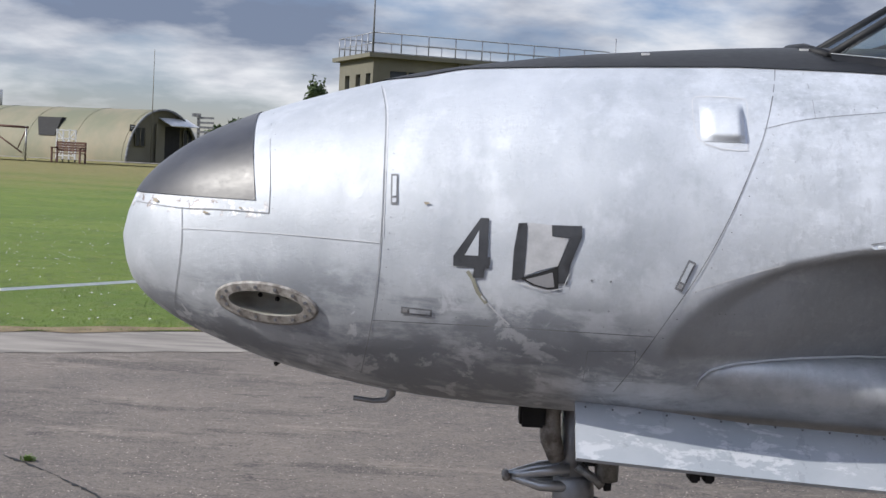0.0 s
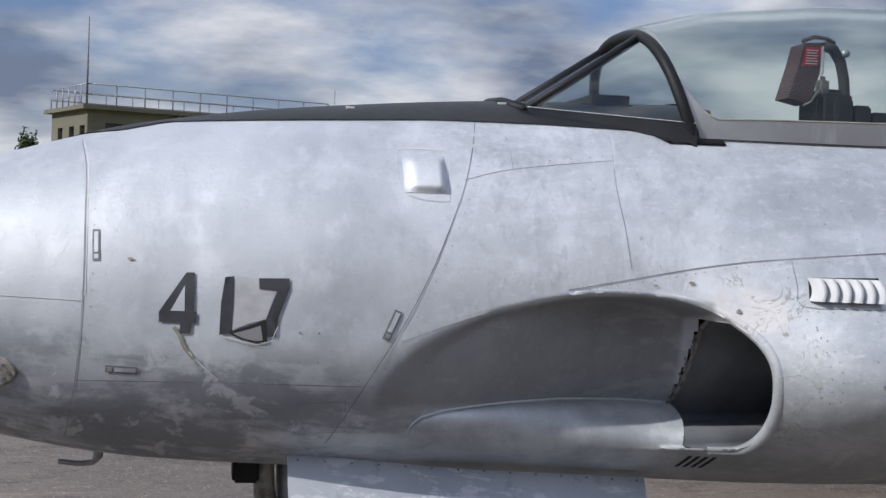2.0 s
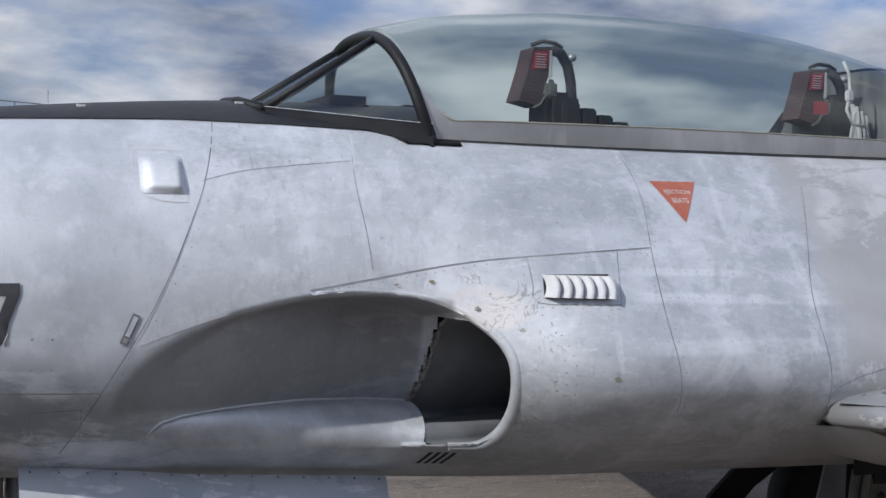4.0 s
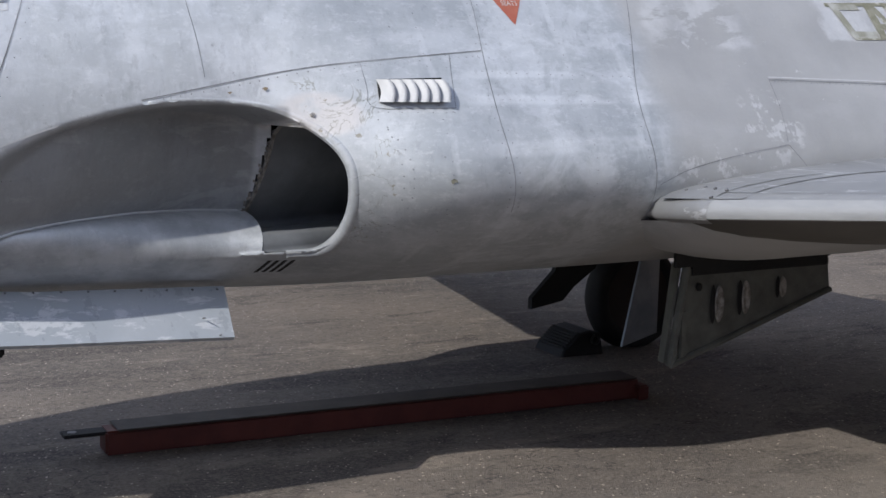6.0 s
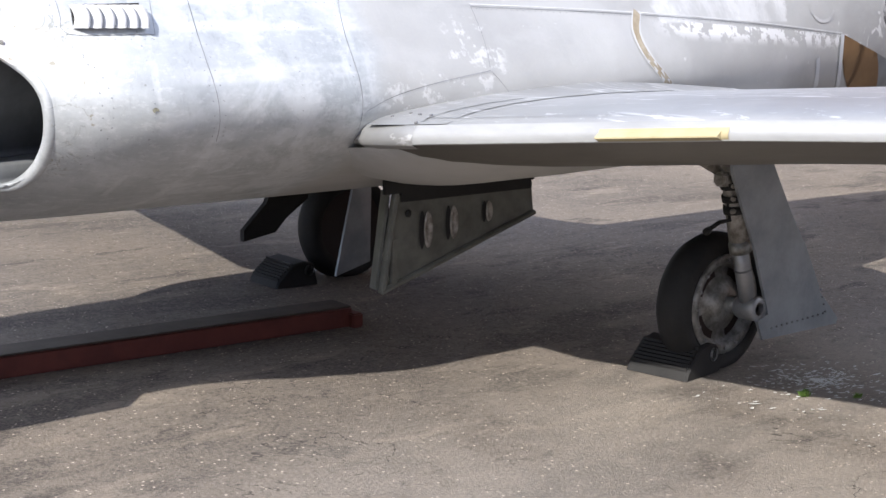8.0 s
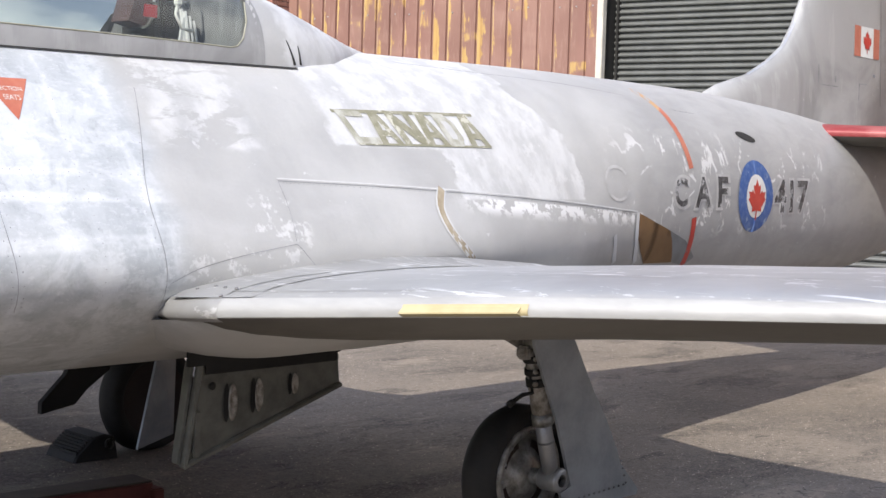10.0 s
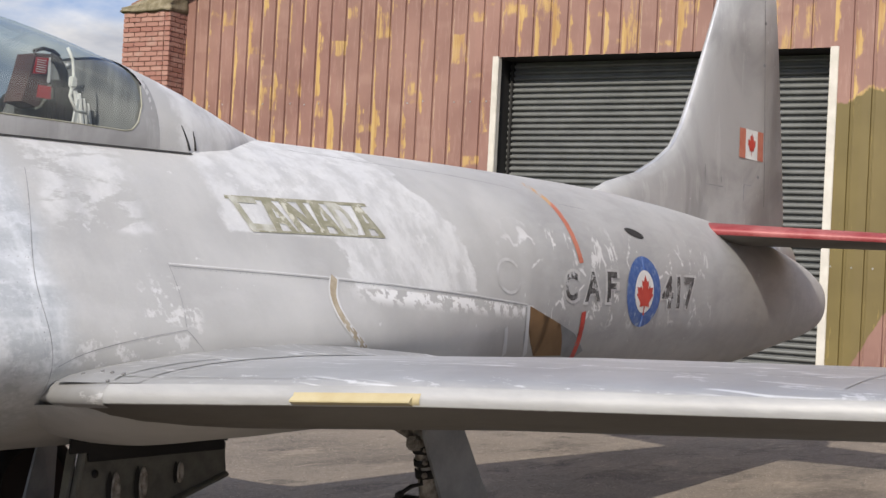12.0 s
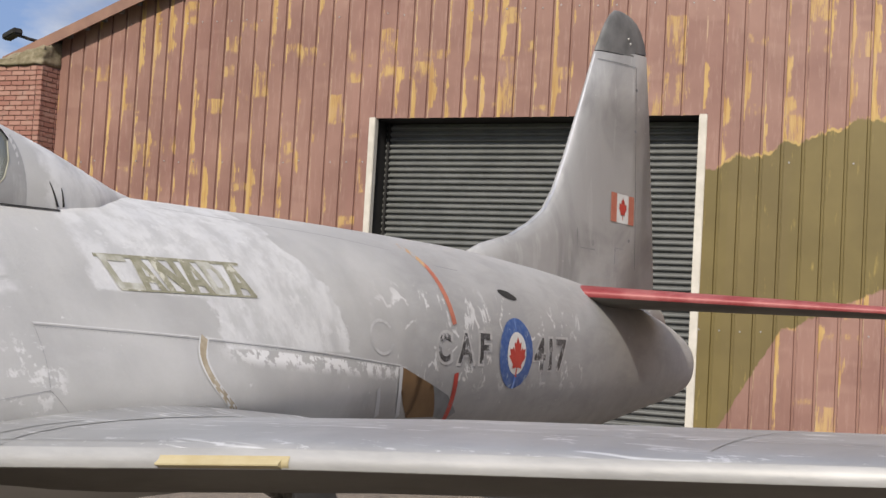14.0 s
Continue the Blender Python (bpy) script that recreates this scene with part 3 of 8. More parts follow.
M_RUBBER = mottled("black tyre rubber", (0.005, 0.005, 0.0055), (0.015, 0.0145, 0.0145), 12, 0.75)
M_RIM = mottled("oily wheel metal", (0.07, 0.064, 0.058), (0.43, 0.43, 0.415), 22, 0.42, 0.6, 0.4)
M_STEEL = mottled("grey strut metal", (0.216, 0.223, 0.23), (0.36, 0.36, 0.367), 9, 0.4, 0.5)
M_RUSTRED = mottled("rusty red steel", (0.061, 0.009, 0.006), (0.115, 0.025, 0.017), 8, 0.65)


def smeared_paint():
    m = Mat("pale blue grey door paint", 0.5, 0.15)
    big, smear, fine = m.noise(3.0, 5.0), m.noise(16.0, 7.0, 0.70, (0.5, 1.0, 1.1), 0.4), m.noise(60.0, 4.0)
    col = m.mix(m.ramp(big, 0.3, 0.7), (0.35, 0.385, 0.425), (0.43, 0.46, 0.50))
    col = m.mix(m.math("MULTIPLY", m.ramp(smear, 0.53, 0.60), 0.65), col, (0.64, 0.66, 0.69))
    col = m.mix(m.math("MULTIPLY", m.ramp(m.noise(12.0, 6.0, 0.7, (1.5, 1.0, 0.4)), 0.60, 0.64), 0.4), col, (0.24, 0.26, 0.29))
    m.color(m.mix(m.math("MULTIPLY", fine, 0.12), col, (0.2, 0.2, 0.2)))
    m.bump(m.math("ADD", big, m.math("MULTIPLY", fine, 0.1)), 0.15, 0.01)
    return m.m


M_NOSEDOOR = smeared_paint()
M_FADERED = mottled("rubbed red paint", (0.17, 0.007, 0.012), (0.31, 0.10, 0.10), 5, 0.5, 0.1)
M_PRIMER = mottled("green grey primer", (0.052, 0.053, 0.046), (0.135, 0.137, 0.12), 11, 0.6)
M_SEATRED = mottled("maroon seat cover", (0.025, 0.012, 0.012), (0.047, 0.02, 0.019), 8, 0.7)
M_PLACARD = mottled("bright red placard", (0.245, 0.009, 0.014), (0.302, 0.014, 0.022), 20, 0.5)
M_SHUTTER = mottled("grey steel shutter", (0.075, 0.081, 0.082), (0.12, 0.127, 0.128), 3, 0.55, 0.05)
M_JAMB = mottled("dirty cream paint", (0.38, 0.365, 0.33), (0.52, 0.505, 0.47), 4, 0.6)
M_MORTAR = mottled("pale mortar", (0.20, 0.13, 0.11), (0.29, 0.21, 0.185), 12, 0.9)
M_MOSS = mottled("mossy concrete cap", (0.085, 0.072, 0.038), (0.27, 0.235, 0.17), 9, 0.95, 0.0, 0.6)
M_ROOF = mottled("brown roof sheet", (0.158, 0.086, 0.065), (0.238, 0.137, 0.101), 2, 0.55)
M_NISSEN = mottled("green grey corrugated iron", (0.115, 0.13, 0.08), (0.225, 0.19, 0.125), 0.4, 0.7)
M_RENDER = mottled("olive painted render", (0.108, 0.102, 0.076), (0.155, 0.148, 0.112), 0.6, 0.85)
M_PALECONC = mottled("pale concrete edging", (0.13, 0.115, 0.098), (0.29, 0.262, 0.225), 3.5, 0.9, 0, 0.4, (0.35, 1.6, 1.0))
M_DIRT = mottled("dry brown soil", (0.12, 0.085, 0.045), (0.23, 0.18, 0.10), 8, 0.95, 0, 0.6)
M_WOOD = mottled("dark bench wood", (0.05, 0.018, 0.011), (0.094, 0.036, 0.022), 5, 0.6)
M_LEAF = mottled("leaf green", (0.022, 0.04, 0.009), (0.058, 0.086, 0.022), 3, 0.7)
M_BARK = mottled("bark", (0.05, 0.036, 0.025), (0.086, 0.065, 0.043), 5, 0.9)
M_WEED = mottled("weed green", (0.072, 0.144, 0.022), (0.13, 0.216, 0.043), 9, 0.7)
M_FLAKE = mottled("pale paint flakes", (0.446, 0.446, 0.432), (0.576, 0.576, 0.554), 9, 0.7)
M_GLASS = glass("canopy plastic")
M_WINGLASS = mottled("dark window glass", (0.014, 0.018, 0.022), (0.036, 0.04, 0.043), 2, 0.12)


# ---- mesh helpers ----
def mesh_ob(name, verts, faces, mat, parent=None, label="", smooth=True):
    me = bpy.data.meshes.new(name)
    me.from_pydata([tuple(v) for v in verts], [], faces)
    me.materials.append(mat)
    if smooth:
        me.shade_smooth()
    ob = new(name, me)
    ob.parent = parent
    if label:
        ob["label"] = label
    return ob


def part(name, bm, mat, parent=None, label="", smooth=False):
    me = bpy.data.meshes.new(name)
    bm.to_mesh(me)
    bm.free()
    me.materials.append(mat)
    if smooth:
        me.shade_smooth()
    ob = new(name, me)
    ob.parent = parent
    if label:
        ob["label"] = label
    return ob


def empty(name, label, category, group="", kind=""):
    return tagged(new(name), label, category, group, kind)


def add_box(bm, lo, hi, bevel=0.0, m=None):
    lo, hi = Vector(lo), Vector(hi)
    made = bmesh.ops.create_cube(bm, size=1.0)["verts"]
    for v in made:
        v.co = Vector([lo[k] + (v.co[k] + 0.5) * (hi[k] - lo[k]) for k in range(3)])
    if bevel:
        edges = list({e for v in made for e in v.link_edges})
        made = list({v for f in bmesh.ops.bevel(bm, geom=edges, offset=bevel, segments=2, affect="EDGES")["faces"] for v in f.verts} | {v for v in made if v.is_valid})
    if m is not None:
        bmesh.ops.transform(bm, matrix=m, verts=made)
    return bm


def box(name, lo, hi, mat, parent=None, label="", bevel=0.0, m=None):
    return part(name, add_box(bmesh.new(), lo, hi, bevel, m), mat, parent, label)


def add_tube(bm, points, radius, sides=10, cap=True):
    """A round bar through the points; radius may be a list."""
    pts = [Vector(p) for p in points]
    rings = []
    for i, p in enumerate(pts):
        d = (pts[min(i + 1, len(pts) - 1)] - pts[max(i - 1, 0)]).normalized()
        a = d.orthogonal().normalized() if not rings else (axis_a - d * axis_a.dot(d)).normalized()
        axis_a = a
        b = d.cross(a)
        r = radius[i] if isinstance(radius, (list, tuple)) else radius
        rings.append([bm.verts.new(p + (a * math.cos(2 * math.pi * k / sides) + b * math.sin(2 * math.pi * k / sides)) * r) for k in range(sides)])
    for r0, r1 in zip(rings, rings[1:]):
        for k in range(sides):
            bm.faces.new((r0[k], r0[(k + 1) % sides], r1[(k + 1) % sides], r1[k]))
    if cap:
        bm.faces.new(rings[0][::-1])
        bm.faces.new(rings[-1])
    return bm


def tube(name, points, radius, mat, parent=None, label="", sides=10):
    return part(name, add_tube(bmesh.new(), points, radius, sides), mat, parent, label, True)


def plate(name, poly, thick, mat, parent=None, label=""):
    """A flat sheet with thickness: poly in space, thickened along its normal."""
    bm = bmesh.new()
    f = bm.faces.new([bm.verts.new(p) for p in poly])
    bm.normal_update()
    n = f.normal.copy()
    up = bmesh.ops.extrude_face_region(bm, geom=[f])["geom"]
    for v in up:
        if isinstance(v, bmesh.types.BMVert):
            v.co += n * thick
    bmesh.ops.recalc_face_normals(bm, faces=bm.faces)
    return part(name, bm, mat, parent, label)


def smooth(a, b, x):
    u = min(1.0, max(0.0, (x - a) / (b - a)))
    return u * u * (3 - 2 * u)


# ---- the shape of the fuselage ----
# station: x, top, bottom, half width, height of the widest line
STATIONS = [
    (0.0, 1.16, 1.12, 0.02, 1.14), (0.04, 1.275, 1.01, 0.13, 1.13), (0.13, 1.38, 0.925, 0.23, 1.13), (0.3, 1.488, 0.842, 0.34, 1.13),
    (0.6, 1.60, 0.752, 0.47, 1.14), (1.0, 1.70, 0.695, 0.58, 1.15), (1.5, 1.768, 0.675, 0.65, 1.15), (2.1, 1.812, 0.66, 0.68, 1.15),
    (3.0, 1.83, 0.632, 0.72, 1.15), (4.0, 1.84, 0.63, 0.75, 1.15), (5.2, 1.85, 0.64, 0.76, 1.2), (6.5, 1.865, 0.66, 0.73, 1.25),
    (7.6, 1.86, 0.68, 0.64, 1.27), (8.6, 1.82, 0.71, 0.52, 1.27), (9.7, 1.73, 0.78, 0.4, 1.27), (10.5, 1.62, 0.89, 0.32, 1.25),
    (11.2, 1.45, 1.0, 0.22, 1.23), (11.5, 1.23, 1.19, 0.02, 1.21)]


def station(x):
    tab, n, i = STATIONS, len(STATIONS), 0
    while i < n - 2 and x > tab[i + 1][0]:
        i += 1
    a, b = tab[i], tab[i + 1]
    h = b[0] - a[0]
    u = min(1.0, max(0.0, (x - a[0]) / h))
    out = []
    for k in range(1, 5):
        s = (b[k] - a[k]) / h
        slopes = []
        for j in (i, i + 1):
            if j in (0, n - 1):
                slopes.append(s)
                continue
            p = (tab[j][k] - tab[j - 1][k]) / (tab[j][0] - tab[j - 1][0])
            q = (tab[j + 1][k] - tab[j][k]) / (tab[j + 1][0] - tab[j][0])
            slopes.append(0.0 if p * q <= 0 else 2 * p * q / (p + q))
        out.append((2 * u ** 3 - 3 * u * u + 1) * a[k] + (u ** 3 - 2 * u * u + u) * h * slopes[0] + (3 * u * u - 2 * u ** 3) * b[k] + (u ** 3 - u * u) * h * slopes[1])
    return out


def bulge(x, z):
    """The intake trunk, fading out behind the wing root."""
    return 0.25 * smooth(2.35, 3.0, x) * (1 - smooth(4.4, 7.0, x)) * math.exp(-((z - 1.0) / 0.33) ** 2)


def half(x, z, st=None):
    """Half width of the outer skin at x and height z."""
    t, b, w, m = st or station(x)
    c = min(1.0, abs((z - m) / ((t - m) if z > m else (m - b))))
    return w * (1 - c ** 2.2) ** 0.45 + bulge(x, z) * (1 - c ** 4)


def skin(x, z, off=0.0, side=-1):
    return Vector((x, side * (half(x, z) + off), z))


# the mouth of the intake, as a line on the skin: overhang, lip and lower edge
LIP = [(1.62, 1.085), (1.76, 1.141), (1.88, 1.184), (2.0, 1.216), (2.128, 1.242), (2.27, 1.252), (2.43, 1.236), (2.535, 1.198),
       (2.616, 1.139), (2.656, 1.08), (2.672, 1.0), (2.68, 0.919), (2.677, 0.862), (2.652, 0.824), (2.60, 0.815), (2.52, 0.812), (2.45, 0.808)]


def curve_through(pts, n):
    """n points on a smooth curve through the points."""
    out = []
    for i in range(n):
        u = i / (n - 1) * (len(pts) - 1)
        k = min(int(u), len(pts) - 2)
        f = u - k
        p = [Vector(pts[min(max(j, 0), len(pts) - 1)]) for j in (k - 1, k, k + 1, k + 2)]
        out.append(0.5 * (2 * p[1] + (p[2] - p[0]) * f + (2 * p[0] - 5 * p[1] + 4 * p[2] - p[3]) * f * f + (3 * p[1] - p[0] - 3 * p[2] + p[3]) * f ** 3))
    return out


LIPC = curve_through(LIP, 129)
LIPA = np.array([tuple(p) for p in LIPC])
VANE = [(2.575, 1.215), (2.507, 0.852)]
UPPER = LIPA[:int(129 * 7.6 / 16)]


def upper_z(x):
    return float(np.interp(x, UPPER[:, 0], UPPER[:, 1]))


def crease_z(x):
    return float(np.interp(x, [1.70, 1.712, 1.722, 1.75, 1.81, 1.92, 2.0, 2.17, 2.35, 2.5, 2.7], [0.78, 0.83, 0.862, 0.884, 0.902, 0.915, 0.921, 0.928, 0.923, 0.915, 0.915]))


def vane_x(z):
    return VANE[1][0] + (VANE[0][0] - VANE[1][0]) * (z - VANE[1][1]) / (VANE[0][1] - VANE[1][1])


def in_lip(x, z):
    inside, px, pz = False, *LIPA[-1]
    for qx, qz in LIPA:
        if (qz > z) != (pz > z) and x < (px - qx) * (z - qz) / (pz - qz) + qx:
            inside = not inside
        px, pz = qx, qz
    return inside


def recess(x, z):
    """Depth of the hollow ahead of the intake mouth."""
    if x < 1.5 or x > 2.69 or z > 1.27 or (x > 2.45 and not in_lip(x, z)):
        return 0.0
    c = crease_z(x)
    deep = 0.30 * (0.35 * smooth(1.56, 2.5, x) + 0.65 * min(1.0, max(0.0, (x - 1.60) / 0.9)))
    soft = 0.10 * (1 - smooth(1.62, 1.95, x)) + 0.034
    zu = upper_z(x)
    top = smooth(0.0, soft, zu - z) if x < 2.535 else 1.0
    flat = 0.5 + 0.32 * smooth(1.9, 2.45, x)
    lean = flat + (1 - flat) * min(1.0, max(0.0, (zu - z) / max(0.05, zu - c)))
    if x < 1.73:
        lean *= smooth(0.72, 0.92, z)
    if z >= c:
        return deep * top * lean
    foot = min(0.13, c - 0.80) if x < 2.45 else max(0.06, c - float(np.interp(x, [2.45, 2.52, 2.6, 2.69], [0.80, 0.81, 0.815, 0.826])))
    u = min(1.0, (c - z) / max(0.02, foot))
    return deep * lean * (1 - u ** 0.5) * (1 - 0.25 * u)


def in_mouth(x, z):
    """Inside the open mouth, between the vane and the lip."""
    return x > vane_x(z) and 0.8 < z < 1.25 and x < 2.69 and in_lip(x, z)


aircraft = empty("jet_aircraft", "silver grey jet trainer with flaking paint parked on asphalt", "aircraft")


def sill_z(x):
    """Height of the joint between the hood and the fuselage."""
    return float(np.interp(x, [2.53, 3.07, 3.74, 4.1, 4.55, 4.8, 5.3], [1.70, 1.70, 1.708, 1.715, 1.724, 1.745, 1.83]))


def build_fuselage():
    xs = [0.0, 0.004, 0.012, 0.025, 0.045, 0.07, 0.1, 0.14, 0.19, 0.25, 0.3, 0.33] + [0.35 + 0.01 * i for i in range(33)] + [0.7 + 0.05 * i for i in range(17)]
    xs += [1.55 + 0.01 * i for i in range(125)] + [2.8 + 0.05 * i for i in range(166)] + [11.1 + 0.04 * i for i in range(10)] + [11.5]
    n = 600
    verts, keep, faces = [], [], []
    for x in xs:
        st = station(x)
        t, b, w, m = st
        for i in range(n):
            a = 2 * math.pi * (i + 0.5) / n
            s, c = math.sin(a), math.cos(a)
            z = m + ((t - m) if c > 0 else (m - b)) * math.copysign(abs(c) ** 0.9, c)
            px, side = x, (-1 if s > 0 else 1)
            hole = False
            if 2.1 < x < 2.7 and 0.8 < z < 1.27 and abs(s) > 0.3:
                d = np.hypot(LIPA[:, 0] - x, LIPA[:, 1] - z)
                k = int(d.argmin())
                if d[k] < 0.0075:
                    px, z = float(LIPA[k, 0]), float(LIPA[k, 1])
                    hole = k > 129 * 7.3 / 16
                    y = half(px, z)
                    verts.append((px, side * y, z))
                    keep.append(2 if hole else 0)
                    continue
                hole = in_mouth(x, z)
                if 0.80 < z < 0.93 and abs(x - vane_x(z)) < 0.0051 and in_lip(x, z):
                    px, hole = vane_x(z), False
            y = w * abs(s) ** 0.9 + bulge(px, z) * (1 - abs(c) ** 3.6) - recess(px, z)
            if side < 0 and ((x - 0.505) / 0.128) ** 2 + ((z - 0.99 + 0.06 * (x - 0.505)) / 0.044) ** 2 < 1:
                hole = True
            cockpit = 2.56 < x < 4.4 and z > sill_z(x) + 0.004
            verts.append((px, side * y, z))
            keep.append(1 if hole or cockpit else 0)
    for j in range(len(xs) - 1):
        for i in range(n):
            q = (j * n + i, j * n + (i + 1) % n, (j + 1) * n + (i + 1) % n, (j + 1) * n + i)
            k = [keep[v] for v in q]
            if 1 in k:
                continue
            faces.append(q)
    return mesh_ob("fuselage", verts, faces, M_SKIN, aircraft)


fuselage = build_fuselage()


def skin_patch(name, poly, mat, off=0.003, parent=None, label="", bm=None, side=-1):
    """A painted or riveted patch that follows the skin; poly in x and z."""
    if bm is None:
        bm = bmesh.new()
        bm.faces.new([bm.verts.new((p[0], 0, p[1])) for p in poly])
        bm.normal_update()
        bmesh.ops.triangulate(bm, faces=bm.faces[:])
    for k in (0, 2):
        lo, hi = min(v.co[k] for v in bm.verts), max(v.co[k] for v in bm.verts)
        step = 0.02 if max(v.co.z for v in bm.verts) > 1.4 or min(v.co.x for v in bm.verts) < 0.6 else 0.04
        c = math.floor(lo / step) * step + step
        while c < hi:
            bmesh.ops.bisect_plane(bm, geom=bm.verts[:] + bm.edges[:] + bm.faces[:], plane_co=[c if j == k else 0 for j in range(3)], plane_no=[1 if j == k else 0 for j in range(3)])
            c += step
    for v in bm.verts:
        v.co = skin(v.co.x, v.co.z, off, side)
    return part(name, bm, mat, parent or fuselage, label, True)


def ribbon(name, pts, width, mat, off=0.0025, parent=None, label="", n=None, side=-1):
    """A narrow line that follows the skin through the points (x, z)."""
    total = sum((Vector(a) - Vector(b)).length for a, b in zip(pts, pts[1:]))
    line = curve_through(pts, n or max(4, int(total / 0.03)))
    verts, faces = [], []
    for i, p in enumerate(line):
        d = (line[min(i + 1, len(line) - 1)] - line[max(i - 1, 0)]).normalized()
        q = Vector((-d.y, d.x)) * width / 2
        verts += [skin(*(p + q), off, side), skin(*(p - q), off, side)]
    for i in range(len(line) - 1):
        faces.append((2 * i, 2 * i + 1, 2 * i + 3, 2 * i + 2))
    return mesh_ob(name, verts, faces, mat, parent or fuselage, label)


RIVETS = bmesh.new()


def rivet_row(pts, gap=0.034, radius=0.0020):
    total = sum((Vector(a) - Vector(b)).length for a, b in zip(pts, pts[1:]))
    for p in curve_through(pts, max(2, int(total / gap))):
        c = skin(p.x, p.y, 0.002)
        e = (skin(p.x, p.y + 0.01, 0.002) - c).normalized() * radius
        f = (skin(p.x + 0.01, p.y, 0.002) - c).normalized() * radius
        RIVETS.faces.new([RIVETS.verts.new(c + e * math.cos(k * 1.0472) + f * math.sin(k * 1.0472)) for k in range(6)])


def seam(*pts, width=0.0045, mat=None):
    return ribbon("panel_seam", pts, width * 0.5, mat or M_PANELGAP)


def text_bm(words, height, bold=0.0):
    """Flat letters in x and z, their lower left corner at the origin."""
    cu = bpy.data.curves.new("letters", "FONT")
    cu.body = words
    cu.size = height / 0.69
    cu.offset = bold
    ob = new("letters", cu)
    me = bpy.data.meshes.new_from_object(ob.evaluated_get(bpy.context.evaluated_depsgraph_get()))
    bpy.data.objects.remove(ob)
    bm = bmesh.new()
    bm.from_mesh(me)
    bpy.data.meshes.remove(me)
    for v in bm.verts:
        v.co = (v.co.x, 0, v.co.y)
    return bm


def fitted(bm, x0, x1, z0, z1, lean=0.0):
    xs, zs = [v.co.x for v in bm.verts], [v.co.z for v in bm.verts]
    for v in bm.verts:
        u, w = (v.co.x - min(xs)) / (max(xs) - min(xs)), (v.co.z - min(zs)) / (max(zs) - min(zs))
        v.co = (x0 + u * (x1 - x0) + lean * w, 0, z0 + w * (z1 - z0))
    return bm


# ---- intake: lip, lining, vane ----
def build_intake(side):
    lip = LIPC[int(129 * 4.2 / 16):int(129 * 14.5 / 16)]
    rad = [0.009 + 0.011 * smooth(0.0, 0.5, i / (len(lip) - 1)) * (1 - 0.75 * smooth(0.74, 1.0, i / (len(lip) - 1))) for i in range(len(lip))]
    intake = tube("intake_lip", [skin(p.x + (p.x - 2.52) / math.hypot(p.x - 2.52, p.y - 1.03) * r * 0.8, p.y + (p.y - 1.03) / math.hypot(p.x - 2.52, p.y - 1.03) * r * 0.8, -r * 0.93, side) for p, r in zip(lip, rad)], rad, M_SKIN, aircraft, "rounded worn metal intake lip")
    mouth = LIPC[int(129 * 7.2 / 16):int(129 * 14.9 / 16)]
    vane = [Vector((vane_x(z), z)) for z in np.linspace(0.856, 1.215, 14)]

    def vane_y(z):
        return half(vane_x(z), z) - recess(min(vane_x(z), 2.53) - 0.012, max(z, 0.93))

    edge = [skin(p.x, p.y, -0.004, side) for p in mouth]
    foot = Vector((vane[0].x, side * vane_y(vane[0].y), vane[0].y))
    sill = [Vector((vane_x(z), side * (half(vane_x(z), z) - recess(vane_x(z), z) - 0.001), z)) for z in np.linspace(0.818, 0.868, 6)]
    ring = edge + sill + [sill[-1].lerp(foot, k / 6) for k in range(1, 6)] + [Vector((p.x, side * vane_y(p.y), p.y)) for p in vane]
    mid = sum(ring, Vector()) / len(ring)
    verts, faces, n = [], [], len(ring)
    for k, (dx, dy, s) in enumerate(((0, 0, 1.0), (0.1, 0.0, 1.0), (0.28, 0.05, 0.98), (0.6, 0.16, 0.85), (1.1, 0.3, 0.6))):
        c = mid + Vector((dx, -side * dy, 0.0))
        verts += [c + (p - mid) * s for p in ring]
    for k in range(4):
        for i in range(n):
            faces.append((k * n + i, k * n + (i + 1) % n, (k + 1) * n + (i + 1) % n, (k + 1) * n + i))
    faces.append(tuple(range(4 * n, 5 * n)))
    mesh_ob("intake_duct", verts, faces, M_DUCT, intake, "grey painted intake duct")
    bm = bmesh.new()
    add_tube(bm, [Vector((vane_x(z) + 0.004, side * (vane_y(z) + 0.010), z)) for z in np.linspace(0.85, 1.215, 12)], 0.006, 6)
    rnd = random.Random(4)
    for i in range(40):
        z = rnd.uniform(0.86, 1.13)
        p = Vector((vane_x(z) - rnd.uniform(0.0, 0.016), side * (vane_y(z) + rnd.uniform(0.008, 0.025)), z))
        add_box(bm, p - Vector((0.003, 0.002, 0.004)), p + Vector((0.003, 0.002, 0.004)))
    part("splitter_vane", bm, M_CORRODED, intake, "ragged corroded splitter edge")
    # pale ribbon painting the highlight along the shelf crease under the hollow
    verts, faces = [], []
    xs = np.linspace(1.712, 2.5, 90)
    for x in xs:
        z = crease_z(x)
        y = half(x, z) - recess(x, z)
        verts += [(x, side * (y + 0.008), z + 0.006), (x, side * (y + 0.018), z + 0.0015)]
    for i in range(len(xs) - 1):
        faces.append((2 * i, 2 * i + 1, 2 * i + 3, 2 * i + 2))
    mesh_ob("shelf_edge", verts, faces, M_SEAMW, intake)


for s in (-1, 1):
    build_intake(s)
ribbon("hollow_edge", [(1.665, 1.103), (1.72, 1.126), (1.82, 1.164), (1.90, 1.190)], 0.003, M_SEAMW, 0.001)

